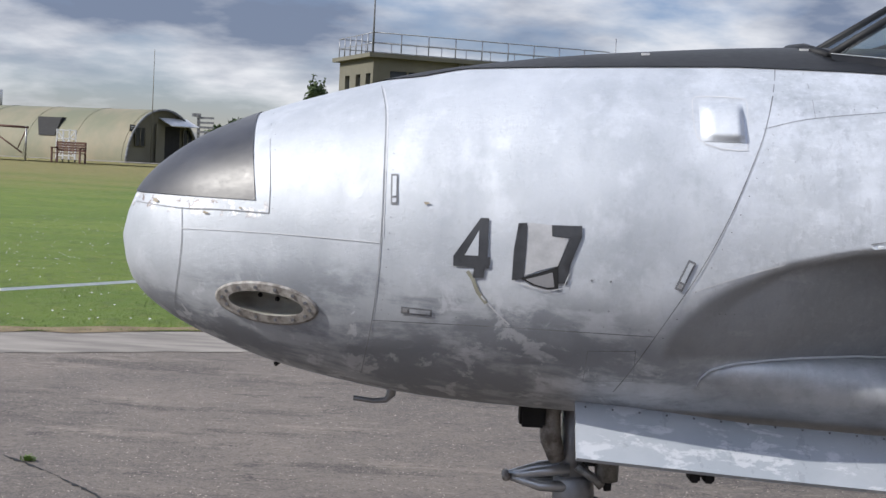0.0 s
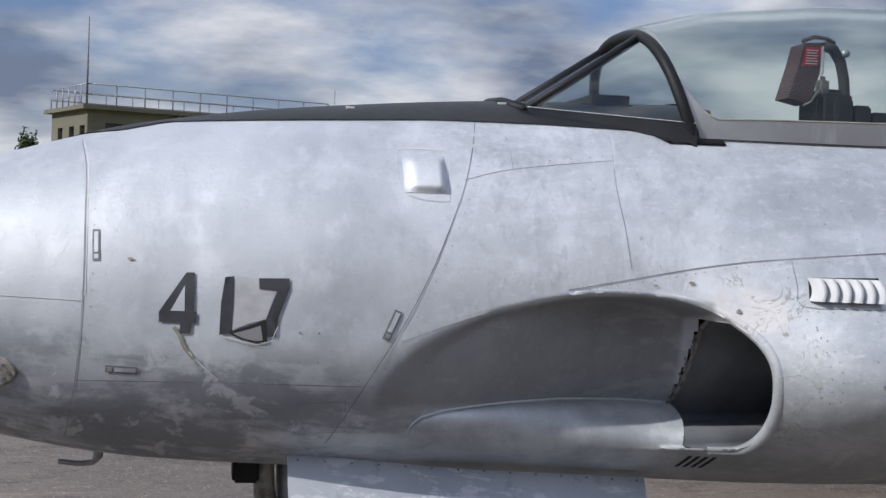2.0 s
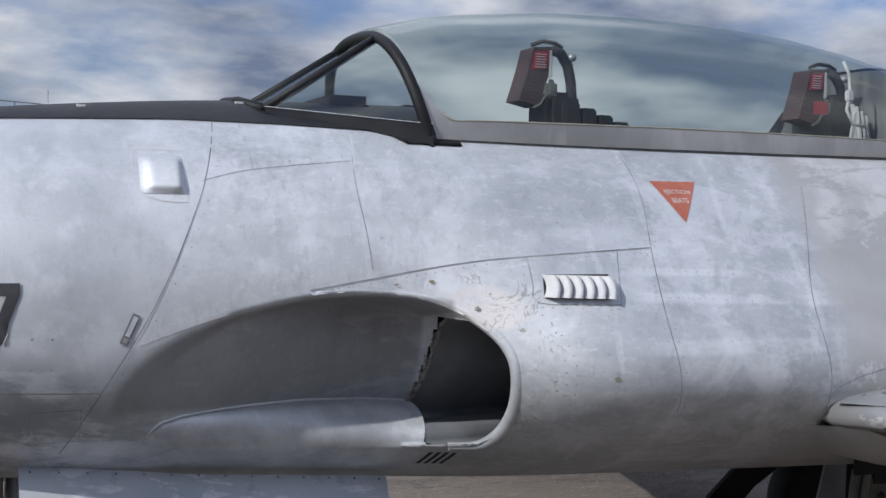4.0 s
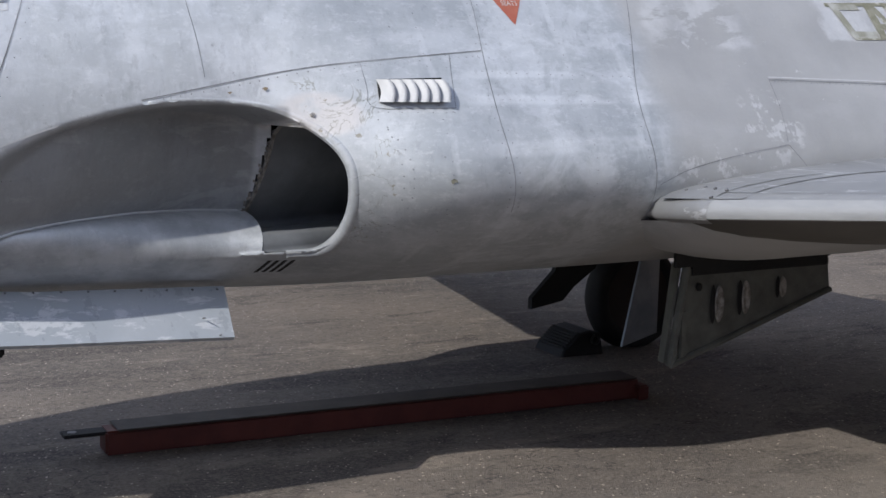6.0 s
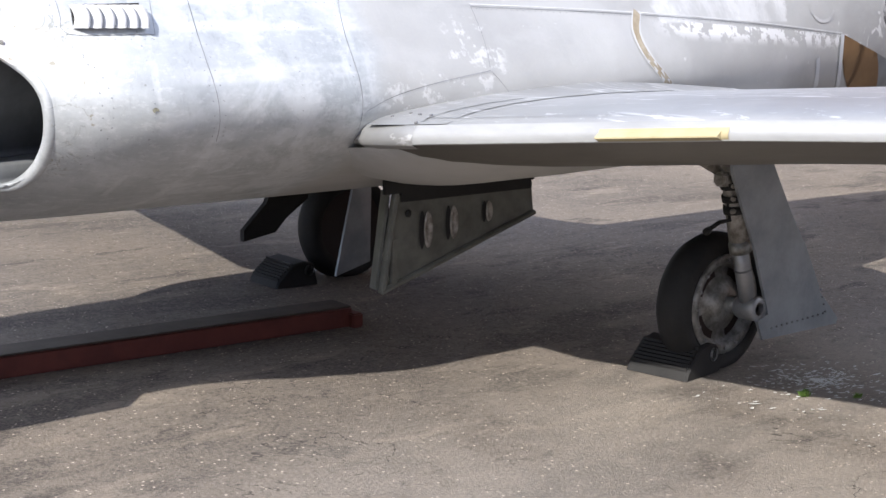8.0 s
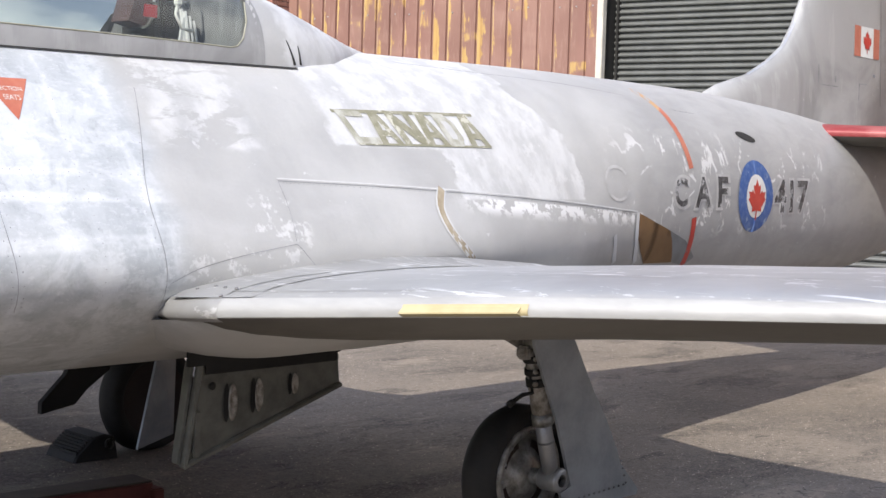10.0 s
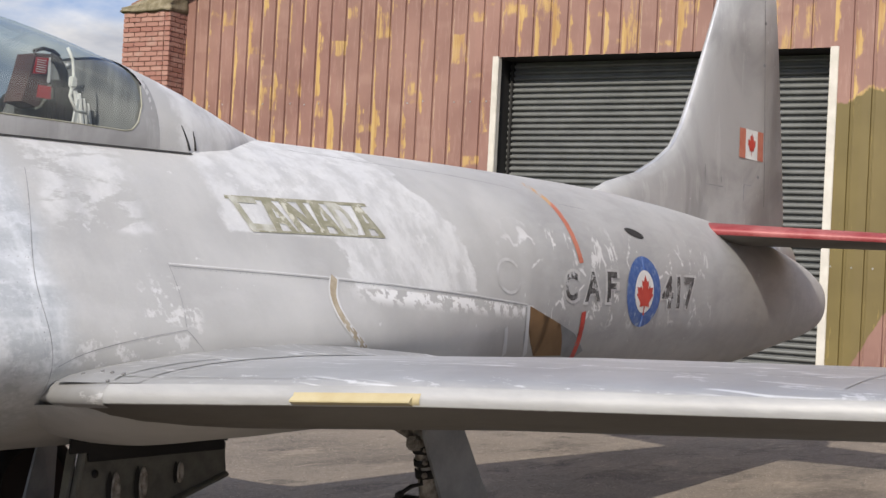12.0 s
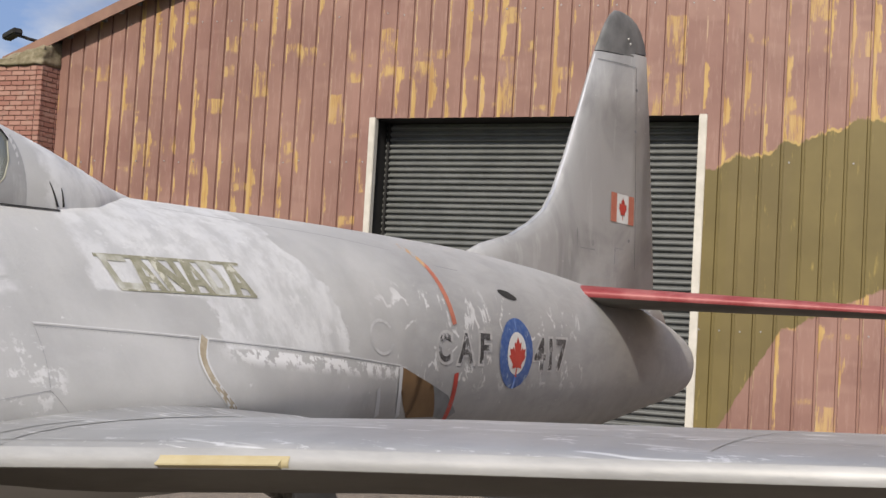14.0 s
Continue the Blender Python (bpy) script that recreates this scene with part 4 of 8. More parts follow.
# ---- nose: cap, strips, seams, latches, light mounting ----
def nose_cap():
    nu, nv = 34, 40
    verts = []
    for j in range(nu + 1):
        for i in range(nv + 1):
            v = 2 * i / nv - 1
            x = 0.045 + 0.42 * (j / nu) ** 1.5
            for k in range(3):
                t, b, w, m = st = station(x)
                lo = math.acos(min(1.0, max(0.0, (1.277 - m) / (t - m)) ** (1 / 0.9)))
                a = v * lo
                z = m + (t - m) * math.cos(a) ** 0.9
                x = 0.045 + (0.462 - 0.044 * (z - 1.28) / 0.252 - 0.045) * (j / nu) ** 1.5
            y = half(x, z, st)
            verts.append((x - 0.003 * (1 - j / nu), math.copysign(y + 0.003, v), z + 0.003))
    faces = [(j * (nv + 1) + i, j * (nv + 1) + i + 1, (j + 1) * (nv + 1) + i + 1, (j + 1) * (nv + 1) + i) for j in range(nu) for i in range(nv)]
    mesh_ob("nose_cap", verts, faces, M_NOSECAP, fuselage, "scuffed charcoal nose panel")


nose_cap()
seam((0.47, 1.535), (0.49, 1.42), (0.503, 1.33), (0.506, 1.246))
seam((0.506, 1.246), (0.36, 1.247), (0.232, 1.243), (0.064, 1.25), width=0.006)
seam((0.233, 1.245), (0.24, 1.15), (0.23, 1.05), (0.205, 0.94))
seam((0.238, 1.185), (0.516, 1.191), (0.827, 1.186), mat=M_SEAMW)
seam((0.79, 1.63), (0.817, 1.545), (0.827, 1.386), (0.83, 1.186), (0.816, 0.98), (0.78, 0.795), width=0.006)
seam((0.80, 1.62), (0.823, 1.545), (0.833, 1.386), (0.836, 1.2), width=0.005, mat=M_SEAMW)
seam((0.816, 0.969), (1.188, 0.977), (1.579, 0.977))
seam((1.905, 1.72), (1.85, 1.544), (1.807, 1.436), (1.749, 1.299), (1.682, 1.162), (1.579, 0.977), (1.492, 0.80), width=0.006)
seam((1.844, 1.545), (1.986, 1.582), (2.274, 1.619), width=0.003)
seam((1.978, 1.713), (1.985, 1.65), (1.986, 1.582), width=0.003)
seam((2.29, 1.70), (2.272, 1.552), (2.285, 1.42), (2.296, 1.316), width=0.003)
seam((3.141, 1.678), (3.15, 1.547), (3.112, 1.335), (3.096, 1.153), (3.13, 0.934), width=0.004)
seam((3.739, 1.6), (3.68, 1.45), (3.6, 1.248), (3.595, 1.083), (3.62, 0.92), width=0.004)
for a, b in (((1.405, 0.924), (1.532, 0.933)), ((1.532, 0.933), (1.538, 0.841)), ((1.538, 0.841), (1.404, 0.83)), ((1.404, 0.83), (1.405, 0.924))):
    seam(a, b, width=0.003)
seam((4.15, 1.32), (4.80, 1.30), (5.6, 1.262), (6.405, 1.205), width=0.007, mat=M_SEAMW)
seam((4.15, 1.312), (4.80, 1.292), (5.6, 1.254), (6.405, 1.197), width=0.006)
seam((4.15, 1.32), (4.14, 1.22), (4.12, 1.12), width=0.003)
seam((5.2, 1.80), (5.6, 1.79), (6.2, 1.78), (6.7, 1.75), width=0.004)
seam((7.0, 1.70), (7.25, 1.69), width=0.004)
rivet_row([(0.49, 1.5), (0.512, 1.38), (0.516, 1.26)])
rivet_row([(0.845, 1.60), (0.852, 1.4), (0.853, 1.2), (0.84, 1.0)], 0.04)
rivet_row([(0.86, 0.99), (1.2, 0.997), (1.56, 0.995)], 0.06)
rivet_row([(1.925, 1.70), (1.872, 1.54), (1.829, 1.43), (1.771, 1.295), (1.704, 1.16), (1.60, 0.975)], 0.05)
rivet_row([(3.13, 1.66), (3.135, 1.55), (3.097, 1.335), (3.08, 1.153), (3.11, 0.95)], 0.03)
rivet_row([(4.17, 1.305), (4.80, 1.285), (5.6, 1.247), (6.39, 1.19)], 0.03)
rivet_row([(3.72, 1.55), (3.66, 1.42), (3.58, 1.248), (3.575, 1.083)], 0.03)
for x, z in ((2.85, 1.46), (2.9, 1.1), (2.92, 0.95), (1.4, 1.12), (1.45, 1.12), (1.4, 1.04), (1.45, 1.04)):
    rivet_row([(x, z), (x + 0.0003, z)], 1, 0.0035)

# joints and rivets of the cover strip over the intake, vent frame
seam((2.12, 1.255), (2.3, 1.29), (2.527, 1.334), (2.732, 1.361), (3.119, 1.395), width=0.006)
seam((2.732, 1.358), (2.735, 1.29), (2.737, 1.235), (2.86, 1.232), (2.968, 1.233), width=0.003)
seam((3.009, 1.385), (2.985, 1.30), (2.968, 1.233), width=0.003)
rivet_row([(2.18, 1.258), (2.4, 1.296), (2.6, 1.334), (2.9, 1.363), (3.1, 1.378)], 0.03)
rivet_row([(2.718, 1.35), (2.722, 1.24), (2.80, 1.12), (2.82, 1.0), (2.80, 0.88)], 0.026, 0.0024)
rivet_row([(2.765, 1.18), (2.788, 1.08), (2.795, 0.98), (2.78, 0.88)], 0.03, 0.0024)
rivet_row([(2.995, 1.38), (2.972, 1.30), (2.955, 1.222)], 0.03)
rivet_row([(2.75, 1.222), (2.96, 1.22)], 0.03)
for x in (2.93, 3.40):
    rivet_row([(x + 0.02, 1.60), (x, 1.42), (x - 0.01, 1.24), (x - 0.01, 1.05), (x, 0.88)], 0.034, 0.0019)
rivet_row([(3.155, 1.33), (3.4, 1.325), (3.62, 1.32)], 0.03, 0.0019)
rivet_row([(3.13, 1.255), (3.35, 1.25), (3.6, 1.245)], 0.036, 0.0019)
rivet_row([(3.16, 1.66), (3.167, 1.547), (3.13, 1.335), (3.113, 1.153), (3.145, 0.95)], 0.03, 0.0019)
rivet_row([(2.0, 1.60), (2.25, 1.63)], 0.04, 0.0024)
rivet_row([(1.74, 1.05), (1.9, 1.055)], 0.02, 0.0022)
part("rivets", RIVETS, M_RIVETSOFT, fuselage, "rows of dull flush rivets")
fuselage.children[-1]["kind"] = "stuff"

# chipped spots
rnd = random.Random(11)
skin_patch("chipped_patch", [(2.912, 1.034), (2.920, 1.040), (2.930, 1.036), (2.932, 1.028), (2.924, 1.030), (2.918, 1.024)], M_OLIVE, 0.003, fuselage, "chipped olive undercoat")
for x, z, s in ((2.46, 1.285, 0.009), (2.36, 1.275, 0.007), (0.14, 1.258, 0.012), (0.31, 1.236, 0.009), (0.42, 1.256, 0.007), (0.95, 1.30, 0.009)):
    skin_patch("chipped_patch", [(x + s * math.cos(a) * rnd.uniform(0.5, 1.4), z + 0.55 * s * math.sin(a) * rnd.uniform(0.4, 1.3)) for a in np.linspace(0, 6.28, 9)[:-1]], M_TAPE, 0.0055)


def latch(x0, z0, x1, z1, width):
    a, b = Vector((x0, z0)), Vector((x1, z1))
    d = (b - a).normalized()
    q = Vector((-d.y, d.x)) * width / 2
    o = skin_patch("latch", [a + q, b + q, b - q, a - q], M_SEAM, 0.003, fuselage, "flush latch in a dark slot")
    e, w = d * 0.006, q * 0.55
    cut = a + (b - a) * 0.72
    skin_patch("latch_blade", [a + e + w, cut + w, cut - w, a + e - w], M_SKIN, 0.005, o)
    skin_patch("latch_blade", [cut + e + w, b - e + w, b - e - w, cut + e - w], M_BARE, 0.005, o)


latch(0.858, 1.375, 0.862, 1.292, 0.02)
latch(0.98, 1.002, 0.894, 1.005, 0.02)
latch(1.66, 1.186, 1.627, 1.107, 0.022)


def oval(cx, cz, rx, rz, tilt, n=40):
    c, s = math.cos(tilt), math.sin(tilt)
    return [(cx + rx * math.cos(a) * c - rz * math.sin(a) * s, cz + rx * math.cos(a) * s + rz * math.sin(a) * c) for a in [2 * math.pi * k / n for k in range(n)]]


# oval mounting on the nose: flange with bolts, a real pocket behind it
def oval_mount():
    cx, cz, tilt, n = 0.505, 0.99, -0.06, 40
    o, m, i = oval(cx, cz, 0.157, 0.062, tilt), oval(cx, cz, 0.15, 0.056, tilt), oval(cx, cz, 0.112, 0.034, tilt)
    rows = [[skin(*p, 0.001) for p in o], [skin(*p, 0.012) for p in m], [skin(*p, 0.012) for p in i], [skin(*p, 0.002) for p in i]]
    verts = [v for r in rows for v in r]
    faces = [(k * n + a, k * n + (a + 1) % n, (k + 1) * n + (a + 1) % n, (k + 1) * n + a) for k in range(3) for a in range(n)]
    fl = mesh_ob("oval_flange", verts, faces, M_CORRODED, fuselage, "corroded oval mounting flange", False)
    inner = [skin(*p, 0.003) for p in i]
    mid = sum(inner, Vector()) / n
    verts, faces = [], []
    for deep, size in ((0.0, 1.0), (0.025, 1.03), (0.06, 1.0), (0.085, 0.8), (0.09, 0.0)):
        verts += [mid + (p - mid) * size + Vector((0.25, 0.95, 0.1)) * deep for p in inner]
    faces = [(k * n + a, (k + 1) * n + a, (k + 1) * n + (a + 1) % n, k * n + (a + 1) % n) for k in range(4) for a in range(n)]
    pocket = mesh_ob("pocket", verts, faces, M_POCKET, fl, "grey green recess behind the flange")
    for dx, dz in ((-0.05, 0.008), (0.0, -0.002), (0.03, 0.006)):
        c = mid + Vector((dx + 0.022, 0.078, dz + 0.008))
        tube("pocket_hole", [c, c + Vector((0.002, -0.004, 0))], 0.007, M_BLACK, pocket, "", 10)
    bm = bmesh.new()
    for a in np.linspace(0, 2 * math.pi, 15)[:-1]:
        q = (cx + 0.131 * math.cos(a), cz + 0.045 * math.sin(a) - 0.06 * 0.131 * math.cos(a))
        c, d = skin(*q, 0.011), skin(*q, 0.017)
        add_tube(bm, [c, d], 0.005, 6)
    part("bolts", bm, M_RIVET, fl)["kind"] = "stuff"


oval_mount()

# raised blister
def blister():
    verts, faces, n = [], [], 14
    for j in range(n + 1):
        for i in range(n + 1):
            u, v = i / n, j / n
            x, z = 1.676 + 0.118 * u, 1.505 + 0.108 * v
            h = 0.026 * smooth(0, 0.3, u) * (1 - smooth(0.86, 1.0, u)) * smooth(0, 0.2, v) * (1 - smooth(0.8, 1.0, v)) * (0.55 + 0.45 * u)
            verts.append(skin(x, z, 0.003 + h))
    for j in range(n):
        for i in range(n):
            a = j * (n + 1) + i
            faces.append((a, a + 1, a + n + 2, a + n + 1))
    b = mesh_ob("blister_fairing", verts, faces, M_SKIN, fuselage, "raised square blister fairing")
    ribbon("blister_rim", [(1.66, 1.60), (1.665, 1.625), (1.70, 1.63), (1.80, 1.628), (1.806, 1.60), (1.80, 1.5), (1.79, 1.485), (1.72, 1.488), (1.67, 1.51), (1.66, 1.56), (1.66, 1.60)], 0.0035, M_SEAMW, 0.003, b)


blister()

# nose number in stencil strokes
DIGITS = [
    [(1.099, 1.27), (1.121, 1.27), (1.122, 1.166), (1.129, 1.166), (1.128, 1.136), (1.116, 1.136), (1.114, 1.109), (1.085, 1.108), (1.087, 1.136), (1.031, 1.137), (1.03, 1.164)],
    [(1.200, 1.261), (1.223, 1.264), (1.223, 1.195), (1.219, 1.114), (1.189, 1.108), (1.191, 1.195)],
    [(1.288, 1.261), (1.368, 1.263), (1.369, 1.236), (1.342, 1.16), (1.335, 1.107), (1.307, 1.107), (1.309, 1.153), (1.337, 1.229), (1.29, 1.232)]]
for d, kind in zip(DIGITS, ("four", "one", "seven")):
    skin_patch("number_stroke", d, M_STENCIL, 0.0045, fuselage, "black stencilled numeral " + kind)
skin_patch("number_gap", [(1.096, 1.236), (1.097, 1.168), (1.060, 1.167)], M_SKIN, 0.006)
skin_patch("torn_skin", [(1.21, 1.115), (1.252, 1.13), (1.288, 1.144), (1.309, 1.152), (1.314, 1.094), (1.284, 1.09), (1.247, 1.098)], M_BLACK, 0.0052, fuselage, "torn hole in the skin")
skin_patch("torn_skin", [(1.225, 1.113), (1.262, 1.124), (1.296, 1.136), (1.303, 1.097), (1.284, 1.094), (1.25, 1.101)], M_STEEL, 0.0060)
ribbon("torn_rim", [(1.193, 1.105), (1.241, 1.096), (1.272, 1.084), (1.308, 1.089), (1.330, 1.100), (1.341, 1.135)], 0.0025, M_SEAMW, 0.006)
ribbon("paint_drip", [(1.07, 1.125), (1.085, 1.105), (1.10, 1.07), (1.125, 1.04)], 0.01, M_OLIVE, 0.004)
ribbon("paint_drip", [(1.11, 1.06), (1.15, 1.02), (1.19, 0.985)], 0.004, M_SEAMW, 0.004)
skin_patch("bare_panel", [(1.225, 1.264), (1.288, 1.261), (1.29, 1.232), (1.335, 1.229), (1.309, 1.153), (1.264, 1.14), (1.222, 1.121)], M_HALO, 0.0028)

# anti-glare panel over the nose
def antiglare():
    rows = []
    for x in np.linspace(0.72, 2.62, 60):
        t, b, w, m = st = station(x)
        edge = float(np.interp(x, [0.72, 0.9, 1.03, 1.32, 1.8, 2.1, 2.43, 2.62], [1.645, 1.659, 1.69, 1.701, 1.72, 1.719, 1.711, 1.69]))
        lo = math.acos(min(1.0, ((edge - m) / (t - m)) ** (1 / 0.9))) if edge < t else 0.0
        rows.append([])
        for a in np.linspace(-lo, lo, 25):
            z = m + (t - m) * math.cos(a) ** 0.9
            y = (half(x, z, st) + 0.0) * (1 if a > 0 else -1)
            rows[-1].append((x, y + 0.002 * (1 if a > 0 else -1), z + 0.004))
    verts = [v for r in rows for v in r]
    faces = [(j * 25 + i, j * 25 + i + 1, (j + 1) * 25 + i + 1, (j + 1) * 25 + i) for j in range(59) for i in range(24)]
    mesh_ob("antiglare_panel", verts, faces, M_DARKPAINT, fuselage, "faded black anti-glare panel")


antiglare()
for x in (1.56, 2.02):
    box("lift_lug", (x - 0.012, -0.21, station(x)[0] - 0.028), (x + 0.012, -0.195, station(x)[0] - 0.012), M_WHITE, fuselage)

# louvred vent
def louvres():
    skin_patch("vent_backing", [(2.765, 1.312), (2.955, 1.317), (2.944, 1.25), (2.757, 1.25)], M_BLACK, 0.006, fuselage)
    for i in range(6):
        x0 = 2.762 + 0.0315 * i
        verts, faces = [], []
        for j in range(7):
            v = j / 6
            z = 1.25 + 0.062 * v
            bow = 0.012 * math.sin(v * math.pi)
            for u, h in ((0.0, 0.006), (0.25, 0.018), (0.6, 0.03), (0.9, 0.034), (0.96, 0.022)):
                verts.append(skin(x0 + 0.0315 * u + 0.006 * (1 - v) * -1 + bow * 0.8, z, h))
        for j in range(6):
            for k in range(4):
                a = j * 5 + k
                faces.append((a, a + 1, a + 6, a + 5))
        mesh_ob("louvre", verts, faces, M_LOUVRE, fuselage, "white painted cooling louvre")


louvres()
for i in range(4):
    x = 2.515 + 0.022 * i
    skin_patch("grille_slot", [(x, 0.74), (x + 0.012, 0.74), (x + 0.026, 0.785), (x + 0.014, 0.785)], M_BLACK, 0.003, fuselage, "dark slanted drain slot")

# warning triangle with its writing
tri = skin_patch("warning_triangle", [(3.199, 1.597), (3.27, 1.472), (3.356, 1.599)], M_ORANGE, 0.0035, fuselage, "faded orange warning triangle")
skin_patch("warning_words", None, M_WHITE, 0.0055, tri, bm=fitted(text_bm("EJECTION", 0.02), 3.235, 3.322, 1.556, 1.572))
skin_patch("warning_words", None, M_WHITE, 0.0055, tri, bm=fitted(text_bm("SEATS", 0.02), 3.25, 3.305, 1.532, 1.547))

# markings on the rear fuselage
def block_letter(word, x0, x1, z0, z1, mat, lean):
    """A worn block capital that fills its cell; a counter shows the paint below."""
    shapes = {
        "C": ([(0, 0), (1, 0), (1, 0.2), (0.25, 0.2), (0.25, 0.82), (1, 0.82), (1, 1), (0, 1)], None),
        "A": ([(0, 0), (0.28, 0), (0.36, 0.24), (0.66, 0.24), (0.72, 0), (1, 0), (0.70, 1), (0.30, 1)], [(0.42, 0.42), (0.59, 0.42), (0.51, 0.72)]),
        "N": ([(0, 0), (0.28, 0), (0.28, 0.52), (0.72, 0), (1, 0), (1, 1), (0.73, 1), (0.73, 0.46), (0.28, 1), (0, 1)], None),
        "D": ([(0, 0), (0.72, 0), (1, 0.26), (1, 0.74), (0.72, 1), (0, 1)], [(0.3, 0.22), (0.6, 0.22), (0.7, 0.36), (0.7, 0.64), (0.6, 0.78), (0.3, 0.78)])}
    outer, counter = shapes[word]

    def place(p):
        return (x0 + p[0] * (x1 - x0) + lean * p[1], z0 + p[1] * (z1 - z0))
    o = skin_patch("country_letter", [place(p) for p in outer], mat, 0.0045, fuselage, "worn olive block capital " + word)
    if counter:
        skin_patch("letter_counter", [place(p) for p in counter], M_HALO, 0.0055, o)


for word, u0, u1, worn in (("C", 0.02, 0.185, True), ("A", 0.185, 0.335, False), ("N", 0.345, 0.515, False), ("A", 0.515, 0.675, False), ("D", 0.68, 0.81, True), ("A", 0.835, 0.995, False)):
    block_letter(word, 4.60 + 0.78 * u0, 4.60 + 0.78 * u1, 1.452 + 0.01 * u0, 1.572 + 0.016 * u0, M_WORNPALE if worn else M_WORNOLIVE, -0.04)
ribbon("name_rule", [(4.56, 1.567), (4.95, 1.578), (5.345, 1.588)], 0.012, M_WORNOLIVE, 0.0042)
ribbon("name_rule", [(4.62, 1.450), (5.0, 1.456), (5.37, 1.462)], 0.008, M_WORNOLIVE, 0.0042)
ribbon("red_band", [(6.86, 1.79), (6.885, 1.742), (6.902, 1.69)], 0.045, M_ORANGEFADE, 0.0038, fuselage, "bleached orange band")
ribbon("red_band", [(6.90, 1.695), (6.91, 1.667), (6.933, 1.531), (6.955, 1.41)], 0.045, M_ORANGE, 0.004, fuselage, "faded orange red band")
ribbon("ghost_letter", [(6.24 + 0.1 * math.cos(a), 1.33 + 0.075 * math.sin(a)) for a in np.linspace(0.6, 5.9, 14)], 0.014, M_HALO, 0.003, fuselage, "ghost of a scrubbed letter")
ribbon("red_band", [(6.987, 1.17), (7.01, 1.05), (7.04, 0.93)], 0.045, M_RED, 0.004, fuselage, "red band")
skin_patch("service_code", None, M_WORN, 0.0045, fuselage, "worn dark letters", bm=fitted(text_bm("C", 0.15, 0.006), 6.77, 6.90, 1.225, 1.365))
skin_patch("service_code", None, M_WORN, 0.0045, fuselage, "worn dark letters", bm=fitted(text_bm("A", 0.15, 0.006), 6.985, 7.155, 1.22, 1.37))
skin_patch("service_code", None, M_WORN, 0.0045, fuselage, "worn dark letters", bm=fitted(text_bm("F", 0.15, 0.006), 7.235, 7.35, 1.22, 1.375))
skin_patch("tail_number", None, M_WORN, 0.0045, fuselage, "worn dark numerals", bm=fitted(text_bm("417", 0.15, 0.006), 7.95, 8.46, 1.185, 1.37))
for word, x0, x1, z0, z1 in (("C", 6.77, 6.90, 1.225, 1.365), ("A", 6.985, 7.155, 1.22, 1.37), ("F", 7.235, 7.35, 1.22, 1.375), ("417", 7.95, 8.46, 1.185, 1.37)):
    skin_patch("letter_halo", None, M_HALO, 0.003, fuselage, "pale scrubbed paint round the letters", bm=fitted(text_bm(word, 0.15, 0.012), x0 - 0.02, x1 + 0.03, z0 - 0.014, z1 + 0.014))
ro = skin_patch("roundel", oval(7.70, 1.278, 0.225, 0.19, 0), M_BLUE, 0.004, fuselage, "blue roundel with a red leaf")
skin_patch("roundel_disc", oval(7.70, 1.278, 0.125, 0.115, 0), M_WHITE, 0.0055, ro)


def leaf(cx, cz, rx, rz):
    pts = [(0, 1), (0.18, 0.66), (0.38, 0.74), (0.3, 0.3), (0.5, 0.5), (0.56, 0.38), (0.86, 0.42), (0.76, 0.14), (0.9, 0.06), (0.45, -0.32), (0.5, -0.52), (0.06, -0.46), (0.06, -0.9)]
    both = pts + [(-x, z) for x, z in pts[:0:-1]]
    return [(cx + rx * x, cz + rz * z) for x, z in both]


skin_patch("maple_leaf", leaf(7.705, 1.255, 0.125, 0.115), M_RED, 0.007, ro)
skin_patch("open_panel", [(6.41, 1.20), (6.60, 1.15), (6.76, 1.11), (6.90, 1.05), (6.90, 0.95), (6.60, 0.955), (6.50, 1.02), (6.42, 1.10)], M_BROWN, 0.003, fuselage, "brown primed open panel")
skin_patch("open_panel", [(6.76, 1.11), (6.95, 1.06), (7.12, 0.97), (7.05, 0.93), (6.90, 0.95)], M_DUCT, 0.0035, fuselage)
for d in (-0.018, 0.018):
    ribbon("sealant_edge", [(4.95 + d, 1.297), (4.895 + d, 1.22), (4.92 + d, 1.13), (5.04 + d, 1.03)], 0.014, M_FILLER, 0.0036, fuselage, "ragged white filler edge")
ribbon("sealant_strip", [(4.95, 1.297), (4.895, 1.22), (4.92, 1.13), (5.04, 1.03)], 0.03, M_TAPE, 0.004, fuselage, "cracked brown sealant strip")
ribbon("filler_line", [(6.405, 1.2), (6.41, 1.12), (6.44, 1.04), (6.50, 0.96)], 0.03, M_FILLER, 0.0045, fuselage, "ragged white filler edge")
ribbon("filler_line", [(6.20, 1.10), (6.24, 1.02), (6.28, 0.97)], 0.03, M_FILLER, 0.004)
skin_patch("air_scoop", oval(7.70, 1.59, 0.11, 0.022, -0.14, 20), M_BLACK, 0.004, fuselage, "dark oval flush vent")

# ---- cockpit, windscreen, canopy ----
CANOPY_TOP = [(2.53, 2.057), (2.75, 2.127), (3.05, 2.166), (3.365, 2.177), (3.69, 2.17), (3.954, 2.15), (4.145, 2.118), (4.40, 2.064), (4.638, 2.0), (4.83, 1.938), (5.05, 1.885), (5.3, 1.855)]


def canopy_top(x):
    return float(np.interp(x, [p[0] for p in CANOPY_TOP], [p[1] for p in CANOPY_TOP]))


def sill_half(x):
    return float(np.interp(x, [2.53, 3.07, 3.74, 4.3, 4.55, 4.8, 5.0, 5.3], [0.450, 0.470, 0.480, 0.477, 0.470, 0.42, 0.31, 0.10]))


